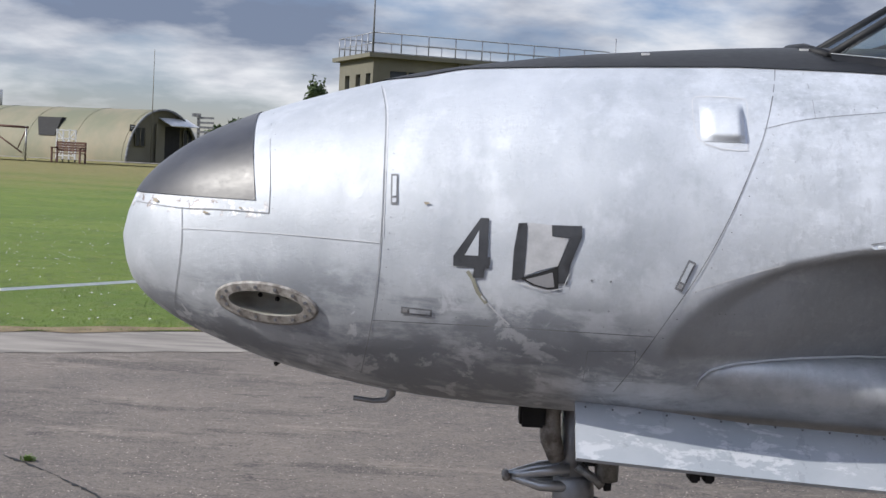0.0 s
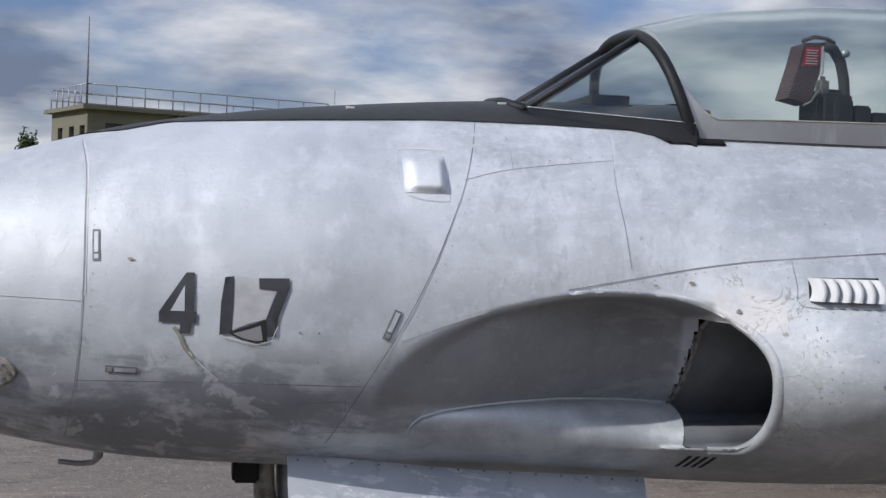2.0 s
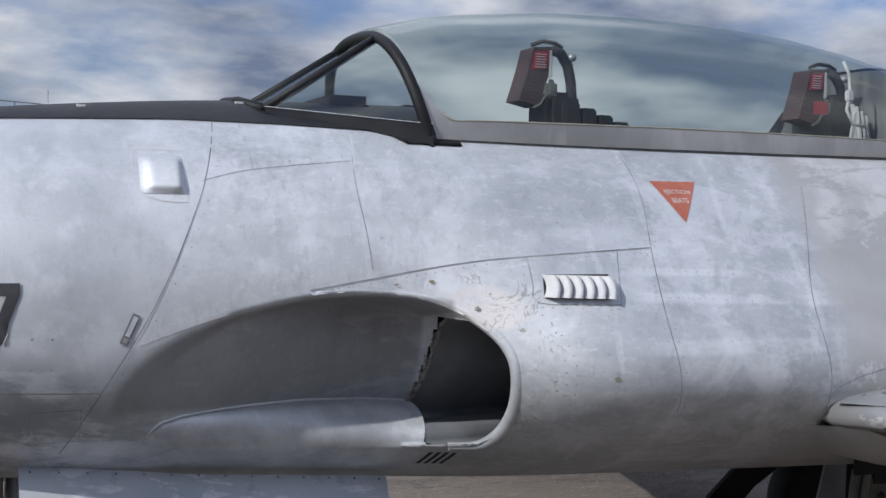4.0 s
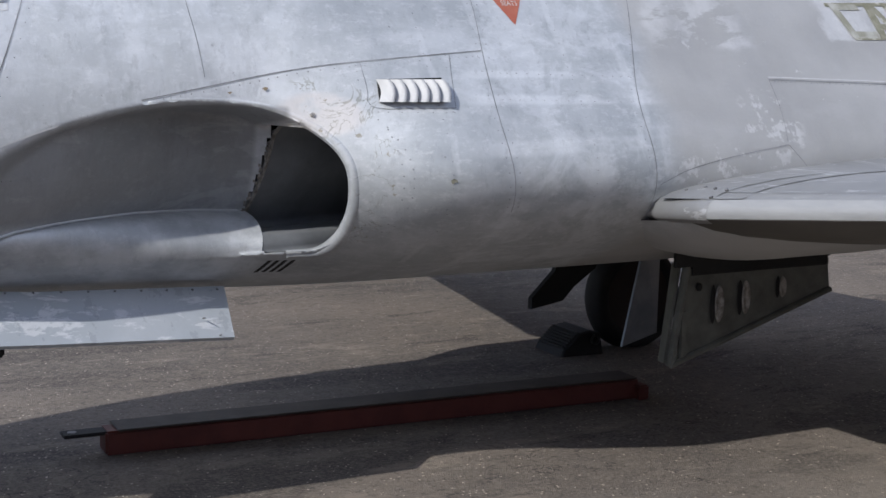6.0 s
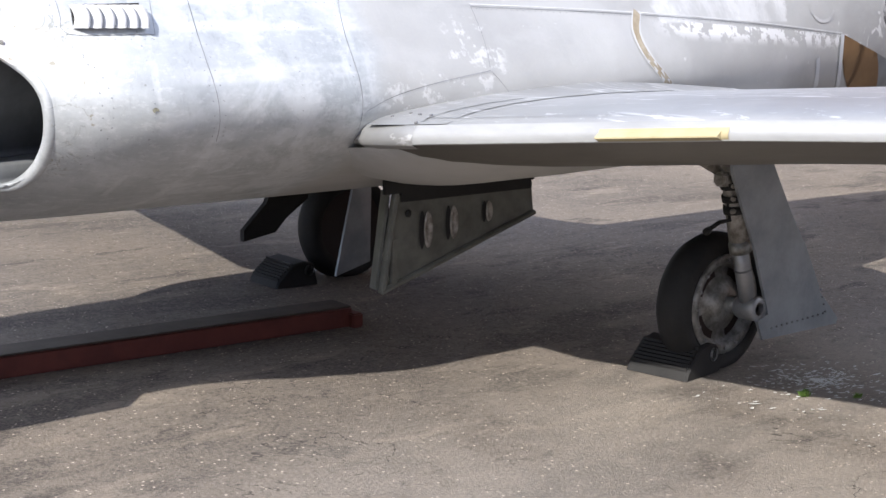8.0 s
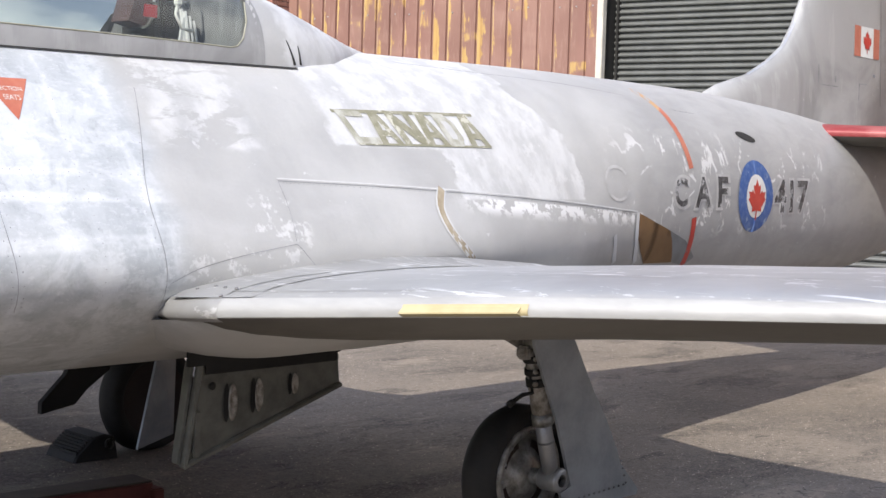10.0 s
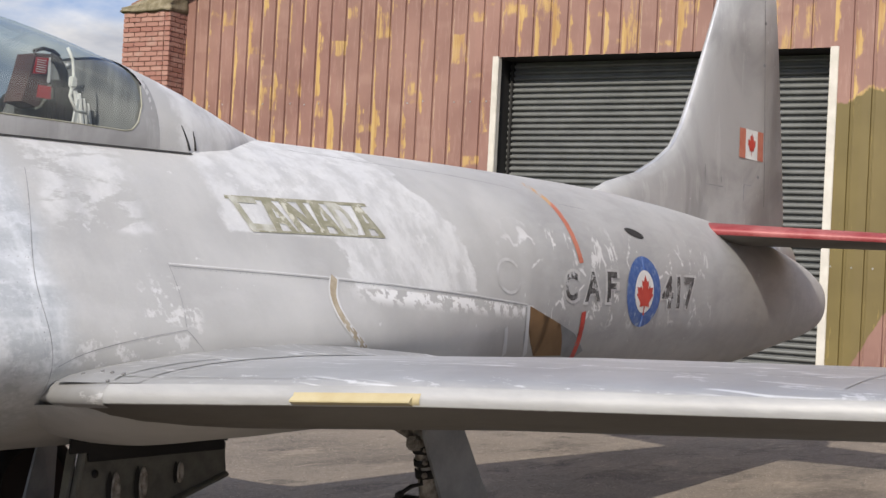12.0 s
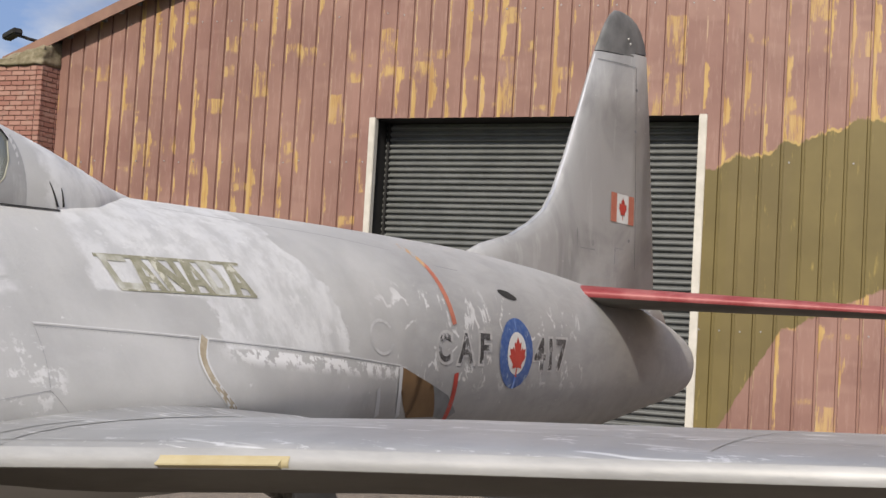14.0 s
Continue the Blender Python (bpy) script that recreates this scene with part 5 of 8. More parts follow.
def hood(x, a):
    """A point on the hood; a runs from the port sill over the top to the other sill."""
    base = sill_z(x)
    t, w = canopy_top(x), sill_half(x)
    c, s = math.cos(a), math.sin(a)
    return Vector((x - 0.105 * abs(s) ** 0.7 * (1 - smooth(2.53, 3.1, x)), -w * math.copysign(abs(c) ** 0.75, c), base + (t - base) * abs(s) ** 0.9))


def hood_piece(name, x0, x1, a0, a1, mat, parent, label="", off=0.0, nx=30, na=24, ends=None):
    verts, faces = [], []
    for i in range(nx + 1):
        x = x0 + (x1 - x0) * i / nx
        lo, hi = (a0, a1) if ends is None else ends(x)
        for j in range(na + 1):
            p = hood(x, lo + (hi - lo) * j / na)
            c = Vector((x, 0, 1.75))
            verts.append(p + (p - c).normalized() * off)
    for i in range(nx):
        for j in range(na):
            a = i * (na + 1) + j
            faces.append((a, a + 1, a + na + 2, a + na + 1))
    return mesh_ob(name, verts, faces, mat, parent, label)


canopy = part("canopy", bmesh.new(), M_SKIN, aircraft, "clear bubble canopy with a silver frame")
SILL_A = 0.115


def glass_span(x):
    lo = SILL_A + 0.75 * smooth(4.20, 4.40, x) ** 3 + 0.42 * (1 - smooth(2.53, 2.65, x)) ** 2.0
    return lo, math.pi - lo


g = hood_piece("canopy_glass", 2.56, 4.38, 0, 0, M_GLASS, canopy, "clear slightly hazed canopy glazing", 0.0, 40, 30, glass_span)
g.visible_shadow = False
for flip in (False, True):
    hood_piece("canopy_sill", 2.56, 4.40, 0, 0, M_FIN, canopy, "grey riveted canopy frame", 0.004, 44, 8,
               lambda x, flip=flip: (math.pi - glass_span(min(x, 4.38))[0] - 0.0, math.pi) if flip else (0.0, glass_span(min(x, 4.38))[0]))
hood_piece("canopy_fairing", 4.375, 5.3, 0.0, math.pi, M_SKIN, canopy, "grey rear canopy fairing", 0.003, 26, 26)
ring = [hood(4.38, a) for a in np.linspace(0.0, math.pi, 25)]
mesh_ob("rear_bulkhead", [p * 0.985 + Vector((4.395, 0, 1.72)) * 0.015 for p in ring], [tuple(range(25))], M_BULKHEAD, canopy, "grey painted bulkhead behind the rear seat", False)
ribbon("canopy_gap", [(2.62, 1.699), (3.07, 1.699), (3.74, 1.706), (4.1, 1.712), (4.55, 1.721)], 0.007, M_BLACK, 0.008, canopy)
tube("glass_bead", [hood(x, glass_span(x)[0]) + Vector((0, -0.003, 0.0)) for x in np.linspace(2.6, 4.36, 60)], 0.003, M_OLIVE, canopy, "thin sealant bead")
for xa, xb, top in ((4.548, 4.513, 0.26), (4.582, 4.572, 0.22)):
    tube("fairing_joint", [hood(xa + (xb - xa) * u, 0.02 + top * u) + Vector((0, -0.004, 0.0)) for u in np.linspace(0, 1, 8)], [0.0045 - 0.003 * u for u in np.linspace(0, 1, 8)], M_BLACK, canopy)
tube("canopy_hose", [(4.19, -0.2, 2.07), (4.215, -0.2, 2.03), (4.225, -0.2, 1.96), (4.21, -0.2, 1.90), (4.24, -0.2, 1.85), (4.29, -0.2, 1.845)], 0.006, M_WHITE, canopy, "white hose inside the canopy")
box("hose_clip", (4.205, -0.21, 1.93), (4.235, -0.19, 1.97), M_WHITE, canopy, "", 0.005)

screen = part("windscreen", bmesh.new(), M_DARKPAINT, aircraft, "black framed windscreen")


def arch(a):
    c, s = math.cos(a), math.sin(a)
    return Vector((2.548 - 0.105 * abs(s) ** 0.7, -0.455 * math.copysign(abs(c) ** 0.75, c), 1.69 + 0.350 * abs(s) ** 0.9))


FOOT = {-1: Vector((2.075, -0.285, 1.772)), 1: Vector((2.075, 0.285, 1.772))}
A_BAR = 1.22
tube("screen_arch", [arch(a) for a in np.linspace(-0.03, math.pi + 0.03, 40)], 0.018, M_DARKPAINT, screen, "black windscreen arch")
pane = [FOOT[-1], arch(A_BAR), arch(math.pi - A_BAR), FOOT[1]]
plate("front_pane", [p + Vector((0, 0, -0.004)) for p in pane], 0.006, M_GLASS, screen, "flat clear front glass").visible_shadow = False
bm = bmesh.new()
top_mid = [FOOT[-1], Vector((2.03, -0.15, 1.802)), Vector((2.02, 0, 1.81)), Vector((2.03, 0.15, 1.802)), FOOT[1]]
part("screen_foot", add_tube(bm, top_mid, 0.016, 8), M_DARKPAINT, screen, "", True)
for s in (-1, 1):
    span = np.linspace(0.02, A_BAR, 14) if s < 0 else np.linspace(math.pi - 0.02, math.pi - A_BAR, 14)
    verts = [FOOT[s]] + [arch(a) for a in span]
    q = mesh_ob("side_pane", verts, [(0, i, i + 1) for i in range(1, 14)], M_GLASS, screen, "curved triangular side glass")
    q.visible_shadow = False
    tube("screen_bar", [FOOT[s], FOOT[s].lerp(arch(span[-1]), 0.5), arch(span[-1])], 0.014, M_DARKPAINT, screen, "black glazing bar")
    base = [FOOT[s].lerp(arch(span[0]), u) for u in np.linspace(0, 1, 8)]
    us = np.linspace(0, 1, 8)
    verts = [p + Vector((0, s * 0.012, 0.006 + 0.034 * u)) for p, u in zip(base, us)] + [p + Vector((0.0, s * 0.035, -0.05 * (0.25 + 1.1 * u))) for p, u in zip(base, us)]
    mesh_ob("screen_skirt", verts, [(i, i + 1, i + 9, i + 8) for i in range(7)], M_DARKPAINT, screen, "black lower windscreen frame")
    mesh_ob("sealant_bead", [p + Vector((0, s * 0.014, 0.0082 + 0.034 * u)) for p, u in zip(base, us)] + [p + Vector((0, s * 0.015, 0.0068 + 0.034 * u)) for p, u in zip(base, us)], [(i, i + 1, i + 9, i + 8) for i in range(7)], M_SEAMW, screen)
skin_patch("screen_shoe", [(2.40, 1.715), (2.63, 1.715), (2.63, 1.68), (2.46, 1.68)], M_DARKPAINT, 0.008, screen)

# dark tub, coaming, instruments and seats
tub = box("cockpit_tub", (2.45, -0.36, 1.1), (4.7, 0.36, 1.66), M_BLACK, aircraft, "dark cockpit tub")
bm = bmesh.new()
add_box(bm, (2.28, -0.2, 1.72), (2.46, 0.2, 1.84), 0.03)
part("gunsight_hood", bm, M_BLACK, aircraft, "dark instrument hood")
box("instrument_panel", (2.46, 0.05, 1.70), (2.52, 0.34, 1.82), M_BLACK, aircraft, "dark instrument panel", 0.01)
bm = bmesh.new()
add_tube(bm, [(2.71, 0.30, 1.70), (2.71, 0.30, 1.84)], 0.01, 6)
add_box(bm, (2.69, 0.24, 1.815), (2.77, 0.33, 1.865), 0.02)
add_tube(bm, [(2.77, 0.28, 1.85), (2.86, 0.28, 1.845), (2.88, 0.28, 1.80)], 0.005, 6)
part("mirror", bm, M_BLACK, aircraft, "small dark cockpit mirror")


def ejection_seat(x):
    seat = part("ejection_seat", bmesh.new(), M_BLACK, aircraft, "ejection seat with maroon headrest and red placards")
    bm = bmesh.new()
    for poly in ([(0, 1.862), (0.035, 1.98), (0.055, 2.062), (0.128, 2.068), (0.115, 1.95), (0.082, 1.845)],):
        f = bm.faces.new([bm.verts.new((p[0], -0.07, p[1])) for p in poly])
        up = bmesh.ops.extrude_face_region(bm, geom=[f])["geom"]
        for v in up:
            if isinstance(v, bmesh.types.BMVert):
                v.co.y += 0.12
    bmesh.ops.recalc_face_normals(bm, faces=bm.faces)
    for v in bm.verts:
        v.co.x += x
    part("headrest", bm, M_SEATRED, seat, "padded maroon headrest")
    tube("top_rail", [(x + 0.045, -0.07, 2.068), (x + 0.09, -0.07, 2.086), (x + 0.14, -0.07, 2.082), (x + 0.17, -0.07, 2.066)], 0.008, M_BLACK, seat)
    pl = plate("placard", [(x + 0.045, -0.0715, 1.978), (x + 0.108, -0.0715, 1.984), (x + 0.118, -0.0715, 2.05), (x + 0.058, -0.0715, 2.046)], 0.003, M_PLACARD, seat, "red placard with white lines of writing")
    for k in range(6):
        box("writing_bar", (x + 0.057 + 0.001 * k, -0.077, 1.988 + 0.0095 * k), (x + 0.10 + 0.004 * (k % 2), -0.0752, 1.9905 + 0.0095 * k), M_WHITE, pl)
    box("side_strip", (x + 0.118, -0.075, 1.95), (x + 0.132, -0.06, 2.055), M_FILLER, seat, "pale padded strip", 0.004)
    # curved frame arm behind the headrest
    tube("frame_arm", [(x + 0.13, -0.07, 2.055), (x + 0.165, -0.07, 2.045), (x + 0.195, -0.07, 2.0), (x + 0.21, -0.07, 1.94), (x + 0.215, -0.07, 1.88), (x + 0.21, -0.07, 1.80)], 0.02, M_BLACK, seat, "black seat frame arm")
    tube("pulley", [(x + 0.205, -0.095, 2.03), (x + 0.205, -0.07, 2.03)], 0.014, M_STEEL, seat, "grey pulley wheel", 14)
    box("seat_back", (x + 0.11, -0.1, 1.35), (x + 0.24, 0.1, 1.90), M_BLACK, seat, "black seat back", 0.02)
    box("seat_pan", (x - 0.25, -0.18, 1.42), (x + 0.2, 0.18, 1.5), M_BLACK, seat, "", 0.02)
    tube("strap", [(x + 0.12, -0.08, 1.90), (x + 0.09, -0.09, 1.87), (x + 0.08, -0.09, 1.85), (x + 0.05, -0.09, 1.835)], 0.005, M_PRIMER, seat, "olive harness strap")
    box("harness_pack", (x + 0.10, -0.095, 1.87), (x + 0.15, -0.06, 1.945), M_PRIMER, seat, "green harness pack", 0.015)
    for k in range(4):
        box("equipment", (x + 0.16 + 0.07 * k, -0.13, 1.72), (x + 0.225 + 0.07 * k, 0.12, 1.865 - 0.022 * k), M_BLACK, seat, "", 0.008)
    small = Matrix.Translation((x + 0.1, -0.07, 1.96)) @ Matrix.Scale(0.9, 4) @ Matrix.Translation((-x - 0.1, 0.07, -1.96))
    for piece in seat.children_recursive:
        piece.data.transform(small)


ejection_seat(2.985)
ejection_seat(4.09)
box("rear_equipment", (4.20, -0.12, 1.72), (4.29, 0.14, 1.965), M_BLACK, aircraft, "black equipment behind the rear seat", 0.03)
plate("placard", [(4.115, -0.135, 1.885), (4.175, -0.135, 1.885), (4.175, -0.135, 1.93), (4.12, -0.135, 1.93)], 0.003, M_PLACARD, aircraft, "red placard")
plate("rear_panel", [(4.265, -0.13, 1.74), (4.315, -0.13, 1.74), (4.30, -0.13, 1.90), (4.292, -0.13, 1.90)], 0.01, M_FILLER, aircraft, "pale triangular panel behind the seat")
bm = bmesh.new()
for k in range(7):
    add_tube(bm, [(4.305 + 0.010 * k, -0.15 - 0.01 * (k % 2), 1.74), (4.295 + 0.010 * k, -0.12 - 0.01 * (k % 2), 1.93 - 0.008 * k)], 0.008, 6)
part("rear_curtain", bm, M_HALO, aircraft, "grey pleated curtain behind the seat")

# ---- wings ----
PROFILE = [(0, 0), (0.003, 0.2), (0.009, 0.36), (0.025, 0.52), (0.06, 0.68), (0.12, 0.84), (0.2, 0.95), (0.3, 1.0), (0.42, 0.98), (0.55, 0.84), (0.7, 0.58), (0.85, 0.28), (1, 0.012),
           (1, -0.012), (0.85, -0.2), (0.7, -0.42), (0.55, -0.62), (0.42, -0.74), (0.3, -0.78), (0.2, -0.72), (0.12, -0.60), (0.07, -0.48), (0.04, -0.35), (0.012, -0.16), (0.006, -0.115), (0.004, -0.098), (0.0015, -0.07)]


def wing_line(s):
    le = 3.589 + 0.164 * (s - 1.199) + 0.3 * max(0.0, 1.19 - s)
    return le, 2.7 - 1.72 * s / 5.9, 0.955 + 0.0625 * (s - 1.2) - 0.02 * min(1.2, max(0.0, 2.2 - s))


def wing_point(s, u, q, side):
    le, ch, z = wing_line(s)
    return Vector((le + u * ch, side * s, z + q * (0.045 if q > 0 else 0.066) * ch))


def wing_upper(s, u, off, side=-1):
    k = next(i for i in range(12) if PROFILE[i + 1][0] >= u)
    a, b = PROFILE[k], PROFILE[k + 1]
    q = a[1] + (b[1] - a[1]) * (u - a[0]) / (b[0] - a[0])
    return wing_point(s, u, q, side) + Vector((-off * max(0, 1 - u * 20), 0, off))


def build_wing(side):
    ss = [0.6 + 0.2 * i for i in range(27)]
    n = len(PROFILE)
    verts = [wing_point(s, u, q, side) for s in ss for u, q in PROFILE]
    faces = [(j * n + i, j * n + (i + 1) % n, (j + 1) * n + (i + 1) % n, (j + 1) * n + i) for j in range(len(ss) - 1) for i in range(n)]
    faces.append(tuple(range((len(ss) - 1) * n, len(ss) * n)))
    # lower faces take the paint with the shade in its colour
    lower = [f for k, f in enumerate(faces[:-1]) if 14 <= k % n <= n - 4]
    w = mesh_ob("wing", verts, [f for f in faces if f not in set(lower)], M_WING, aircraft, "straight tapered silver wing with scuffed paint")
    mesh_ob("lower_skin", verts, lower, M_UNDER, w, "brown grey underside with its shade put into the colour")
    # bright leading edge cuff
    rows = [[wing_point(s, u, q, side) + Vector((-0.003, 0, 0.003 if q >= 0 else -0.003)) for u, q in [PROFILE[i] for i in (-1, 0, 1, 2)]] for s in np.linspace(1.2, 5.8, 30)]
    mesh_ob("leading_edge", [v for r in rows for v in r], [(j * 4 + i, j * 4 + i + 1, j * 4 + i + 5, j * 4 + i + 4) for j in range(29) for i in range(3)], M_STEELW, w, "polished leading edge")
    # yellow primed stall strip
    rows = [[wing_point(s, u, q, side) + Vector((-0.006, 0, 0.001)) for u, q in [(0.004, -0.095), (0.0015, -0.07), (0, 0), (0.001, 0.08), (0.002, 0.14), (0.003, 0.2)]] for s in np.linspace(1.85, 2.22, 8)]
    y = mesh_ob("primed_strip", [v for r in rows for v in r], [(j * 6 + i, j * 6 + i + 1, j * 6 + i + 7, j * 6 + i + 6) for j in range(7) for i in range(5)], M_YELLOW, w, "pale yellow primed strip")
    rows = [[wing_point(s, 0, 0, side) + Vector(o) for o in ((0.0, 0, 0.014), (-0.018, 0, 0.0), (-0.018, 0, -0.004), (0.0, 0, -0.012))] for s in np.linspace(1.85, 2.2, 6)]
    mesh_ob("stall_wedge", [v for r in rows for v in r], [(j * 4 + i, j * 4 + i + 1, j * 4 + i + 5, j * 4 + i + 4) for j in range(5) for i in range(3)] + [(0, 1, 2, 3), (20, 21, 22, 23)], M_YELLOW, y, "", False)
    if side < 0:
        for s0, s1, u0, u1, wd in ((1.22, 1.95, 0.03, 0.035, 0.004), (1.95, 5.5, 0.13, 0.14, 0.004), (1.3, 5.5, 0.72, 0.74, 0.006), (3.2, 3.2, 0.05, 0.7, 0.005)):
            line = [wing_upper(s0 + (s1 - s0) * k / 20, u0 + (u1 - u0) * k / 20, 0.003) for k in range(21)]
            d = (line[-1] - line[0]).normalized().cross(Vector((0, 0, 1))) * wd
            mesh_ob("wing_seam", line + [p + d for p in line], [(k, k + 1, k + 22, k + 21) for k in range(20)], M_STEELW if u0 < 0.1 else M_SEAM, w)
    # root fillet: a curved sheet between wing and fuselage
    verts, faces, m, k = [], [], 40, 8
    for i in range(m + 1):
        u = i / m
        for j in range(k + 1):
            v = j / k
            s = 1.32 - 0.34 * v
            p = wing_upper(s, 0.012 + 0.9 * u, 0.002, side)
            lift = 0.035 * smooth(0.05, 0.5, u) * (1 - smooth(0.8, 1.0, u)) * (v ** 2.2)
            verts.append(p + Vector((-0.03 * v * (1 - u), 0, lift)))
    for i in range(m):
        for j in range(k):
            a = i * (k + 1) + j
            faces.append((a, a + 1, a + k + 2, a + k + 1))
    mesh_ob("root_fillet", verts, faces, M_WING, w, "curved wing root fillet")
    # leading edge root fairing
    rows = []
    for i in range(9):
        v = i / 8
        s = 1.22 - 0.28 * v
        rows.append([wing_point(s, u, p, side) + Vector((-0.004, 0, 0.004 if p >= 0 else -0.004)) for u, p in [PROFILE[k] for k in range(-4, 7)]])
    mesh_ob("root_fairing", [p for r in rows for p in r], [(j * 11 + i, j * 11 + i + 1, j * 11 + i + 12, j * 11 + i + 11) for j in range(8) for i in range(10)], M_WING, w, "riveted leading edge root fairing")
    for s, u in ((1.21, 0.012), (1.21, 0.035), (1.14, 0.04), (1.07, 0.045), (1.02, 0.012), (1.02, 0.03)):
        p = wing_upper(s, u, 0.006, side)
        tube("fairing_screw", [p, p + Vector((-0.001, 0, 0.003))], 0.006, M_RIVET, w, "", 8)
    return w


wing_port, wing_star = build_wing(-1), build_wing(1)
seam((3.62, 1.0), (3.72, 1.043), (3.9, 1.08), (4.12, 1.11), width=0.004)
seam((4.12, 1.11), (4.16, 1.07), (4.2, 1.03), width=0.003)

# ---- tail ----
FIN = [(1.55, 8.1, 10.75, 0.09), (1.80, 8.0, 10.78, 0.085), (1.92, 8.31, 10.77, 0.08), (2.0, 8.64, 10.757, 0.078), (2.1, 8.88, 10.742, 0.075), (2.205, 9.066, 10.726, 0.072), (2.35, 9.19, 10.703, 0.068), (2.61, 9.338, 10.663, 0.06),
       (3.0, 9.525, 10.602, 0.05), (3.362, 9.693, 10.54, 0.04), (3.37, 9.697, 10.537, 0.04), (3.48, 9.76, 10.51, 0.036), (3.59, 9.83, 10.46, 0.03), (3.67, 9.90, 10.38, 0.022), (3.715, 9.97, 10.28, 0.012), (3.728, 10.05, 10.18, 0.004)]
FSEC = [(0, 0), (0.01, 0.3), (0.03, 0.5), (0.08, 0.75), (0.2, 1.0), (0.4, 1.0), (0.66, 0.9), (0.70, 0.88), (0.99, 0.6), (1, 0.1)]


def fin_at(z):
    return [float(np.interp(z, [r[0] for r in FIN], [r[k] for r in FIN])) for k in (1, 2, 3)]


def cap_edge(u):
    """How far the cap's edge climbs towards the rear, with a step at the rudder."""
    return float(np.interp(u, [0.0, 0.66, 0.70, 1.0], [0.008, 0.065, 0.10, 0.122]))


def fin_rows(rows, lift):
    """Rings from leading to trailing edge; the rows near the cap climb with its edge."""
    ring = FSEC + [(u, -q) for u, q in FSEC[:0:-1]]
    n = len(ring)
    verts = []
    for z0, *_ in rows:
        for u, q in ring:
            z = z0 + cap_edge(u) * lift(z0)
            le, te, th = fin_at(z)
            verts.append((le + u * (te - le), -q * th, z))
    faces = [(j * n + i, j * n + (i + 1) % n, (j + 1) * n + (i + 1) % n, (j + 1) * n + i) for j in range(len(rows) - 1) for i in range(n)]
    faces.append(tuple(range((len(rows) - 1) * n, len(rows) * n)))
    return verts, faces


fin = mesh_ob("tail_fin", *fin_rows(FIN[:10], lambda z: 1.0 if z > 3.3 else 0.0), M_FIN, aircraft, "tall grey tail fin")
fin_cap = mesh_ob("fin_cap", *fin_rows(FIN[10:], lambda z: (3.728 - z) / 0.358), M_FINCAP, fin, "sooty dark grey fin tip cap")


def fin_point(u, z, off=0.004):
    le, te, th = fin_at(z)
    q = float(np.interp(u, [p[0] for p in FSEC], [p[1] for p in FSEC]))
    return Vector((le + u * (te - le), -q * th - off, z))


mesh_ob("rudder_gap", [fin_point((10.385 - 0.055 * (z - 1.8) + d - fin_at(z)[0]) / (fin_at(z)[1] - fin_at(z)[0]), z) for z in np.linspace(1.9, 3.36, 20) for d in (0.0, 0.008)], [(2 * i, 2 * i + 1, 2 * i + 3, 2 * i + 2) for i in range(19)], M_SEAM, fin)
mesh_ob("cap_joint", [fin_point(u, 3.31 + 0.075 * u + d, 0.004) for u in np.linspace(0.03, 0.72, 10) for d in (0.0, 0.006)], [(2 * i, 2 * i + 1, 2 * i + 3, 2 * i + 2) for i in range(9)], M_PANELGAP, fin)
for u, z in ((0.52, 3.545), (0.57, 3.515)):
    c = fin_point(u, z, 0.003)
    tube("cap_screw", [c, c + Vector((0, -0.004, 0))], 0.009, M_WHITE, fin_cap, "", 8)
mesh_ob("polished_edge", [fin_point(u, z, 0.003) for z in np.linspace(2.0, 3.35, 30) for u in (0.0, 0.006)], [(2 * i, 2 * i + 1, 2 * i + 3, 2 * i + 2) for i in range(29)], M_BARE, fin)


def fin_patch(name, x0, x1, z0, z1, mat, off, parent, label=""):
    c = [Vector((x, -0.0, z)) for x, z in ((x0, z0), (x1, z0), (x1, z1), (x0, z1))]
    out = []
    for p in c:
        le, te, th = fin_at(p.z)
        out.append(fin_point((p.x - le) / (te - le), p.z, off))
    return mesh_ob(name, out, [(0, 1, 2, 3)], mat, parent, label, False)


flag = fin_patch("flag_marking", 9.93, 10.33, 2.215, 2.42, M_WHITE, 0.004, fin, "small red and white flag with a leaf")
fin_patch("flag_bar", 9.93, 10.03, 2.215, 2.42, M_ORANGE, 0.0055, flag)
fin_patch("flag_bar", 10.23, 10.33, 2.215, 2.42, M_ORANGE, 0.0055, flag)
lf = []
for x, z in leaf(10.13, 2.315, 0.075, 0.085):
    le, te, th = fin_at(z)
    lf.append(fin_point((x - le) / (te - le), z, 0.0065))
mesh_ob("flag_leaf", lf, [tuple(range(len(lf)))], M_RED, flag, "", False)
for x0, x1, z0, z1 in ((9.42, 9.43, 2.0, 2.12), (9.42, 9.70, 1.990, 1.994), (9.66, 9.67, 2.02, 2.06), (10.02, 10.03, 1.92, 2.03), (10.02, 10.16, 2.03, 2.034)):
    fin_patch("fin_joint", x0, x1, z0, z1, M_PANELGAP, 0.004, fin)
for z in (2.1, 2.9, 3.2):
    le, te, th = fin_at(z)
    c = fin_point(0.74, z, 0.004)
    mesh_ob("fin_screw", [c + Vector((0.02 * math.cos(a), 0, 0.012 * math.sin(a))) for a in np.linspace(0, 6.28, 7)[:-1]], [tuple(range(6))], M_SEAM, fin, "", False)


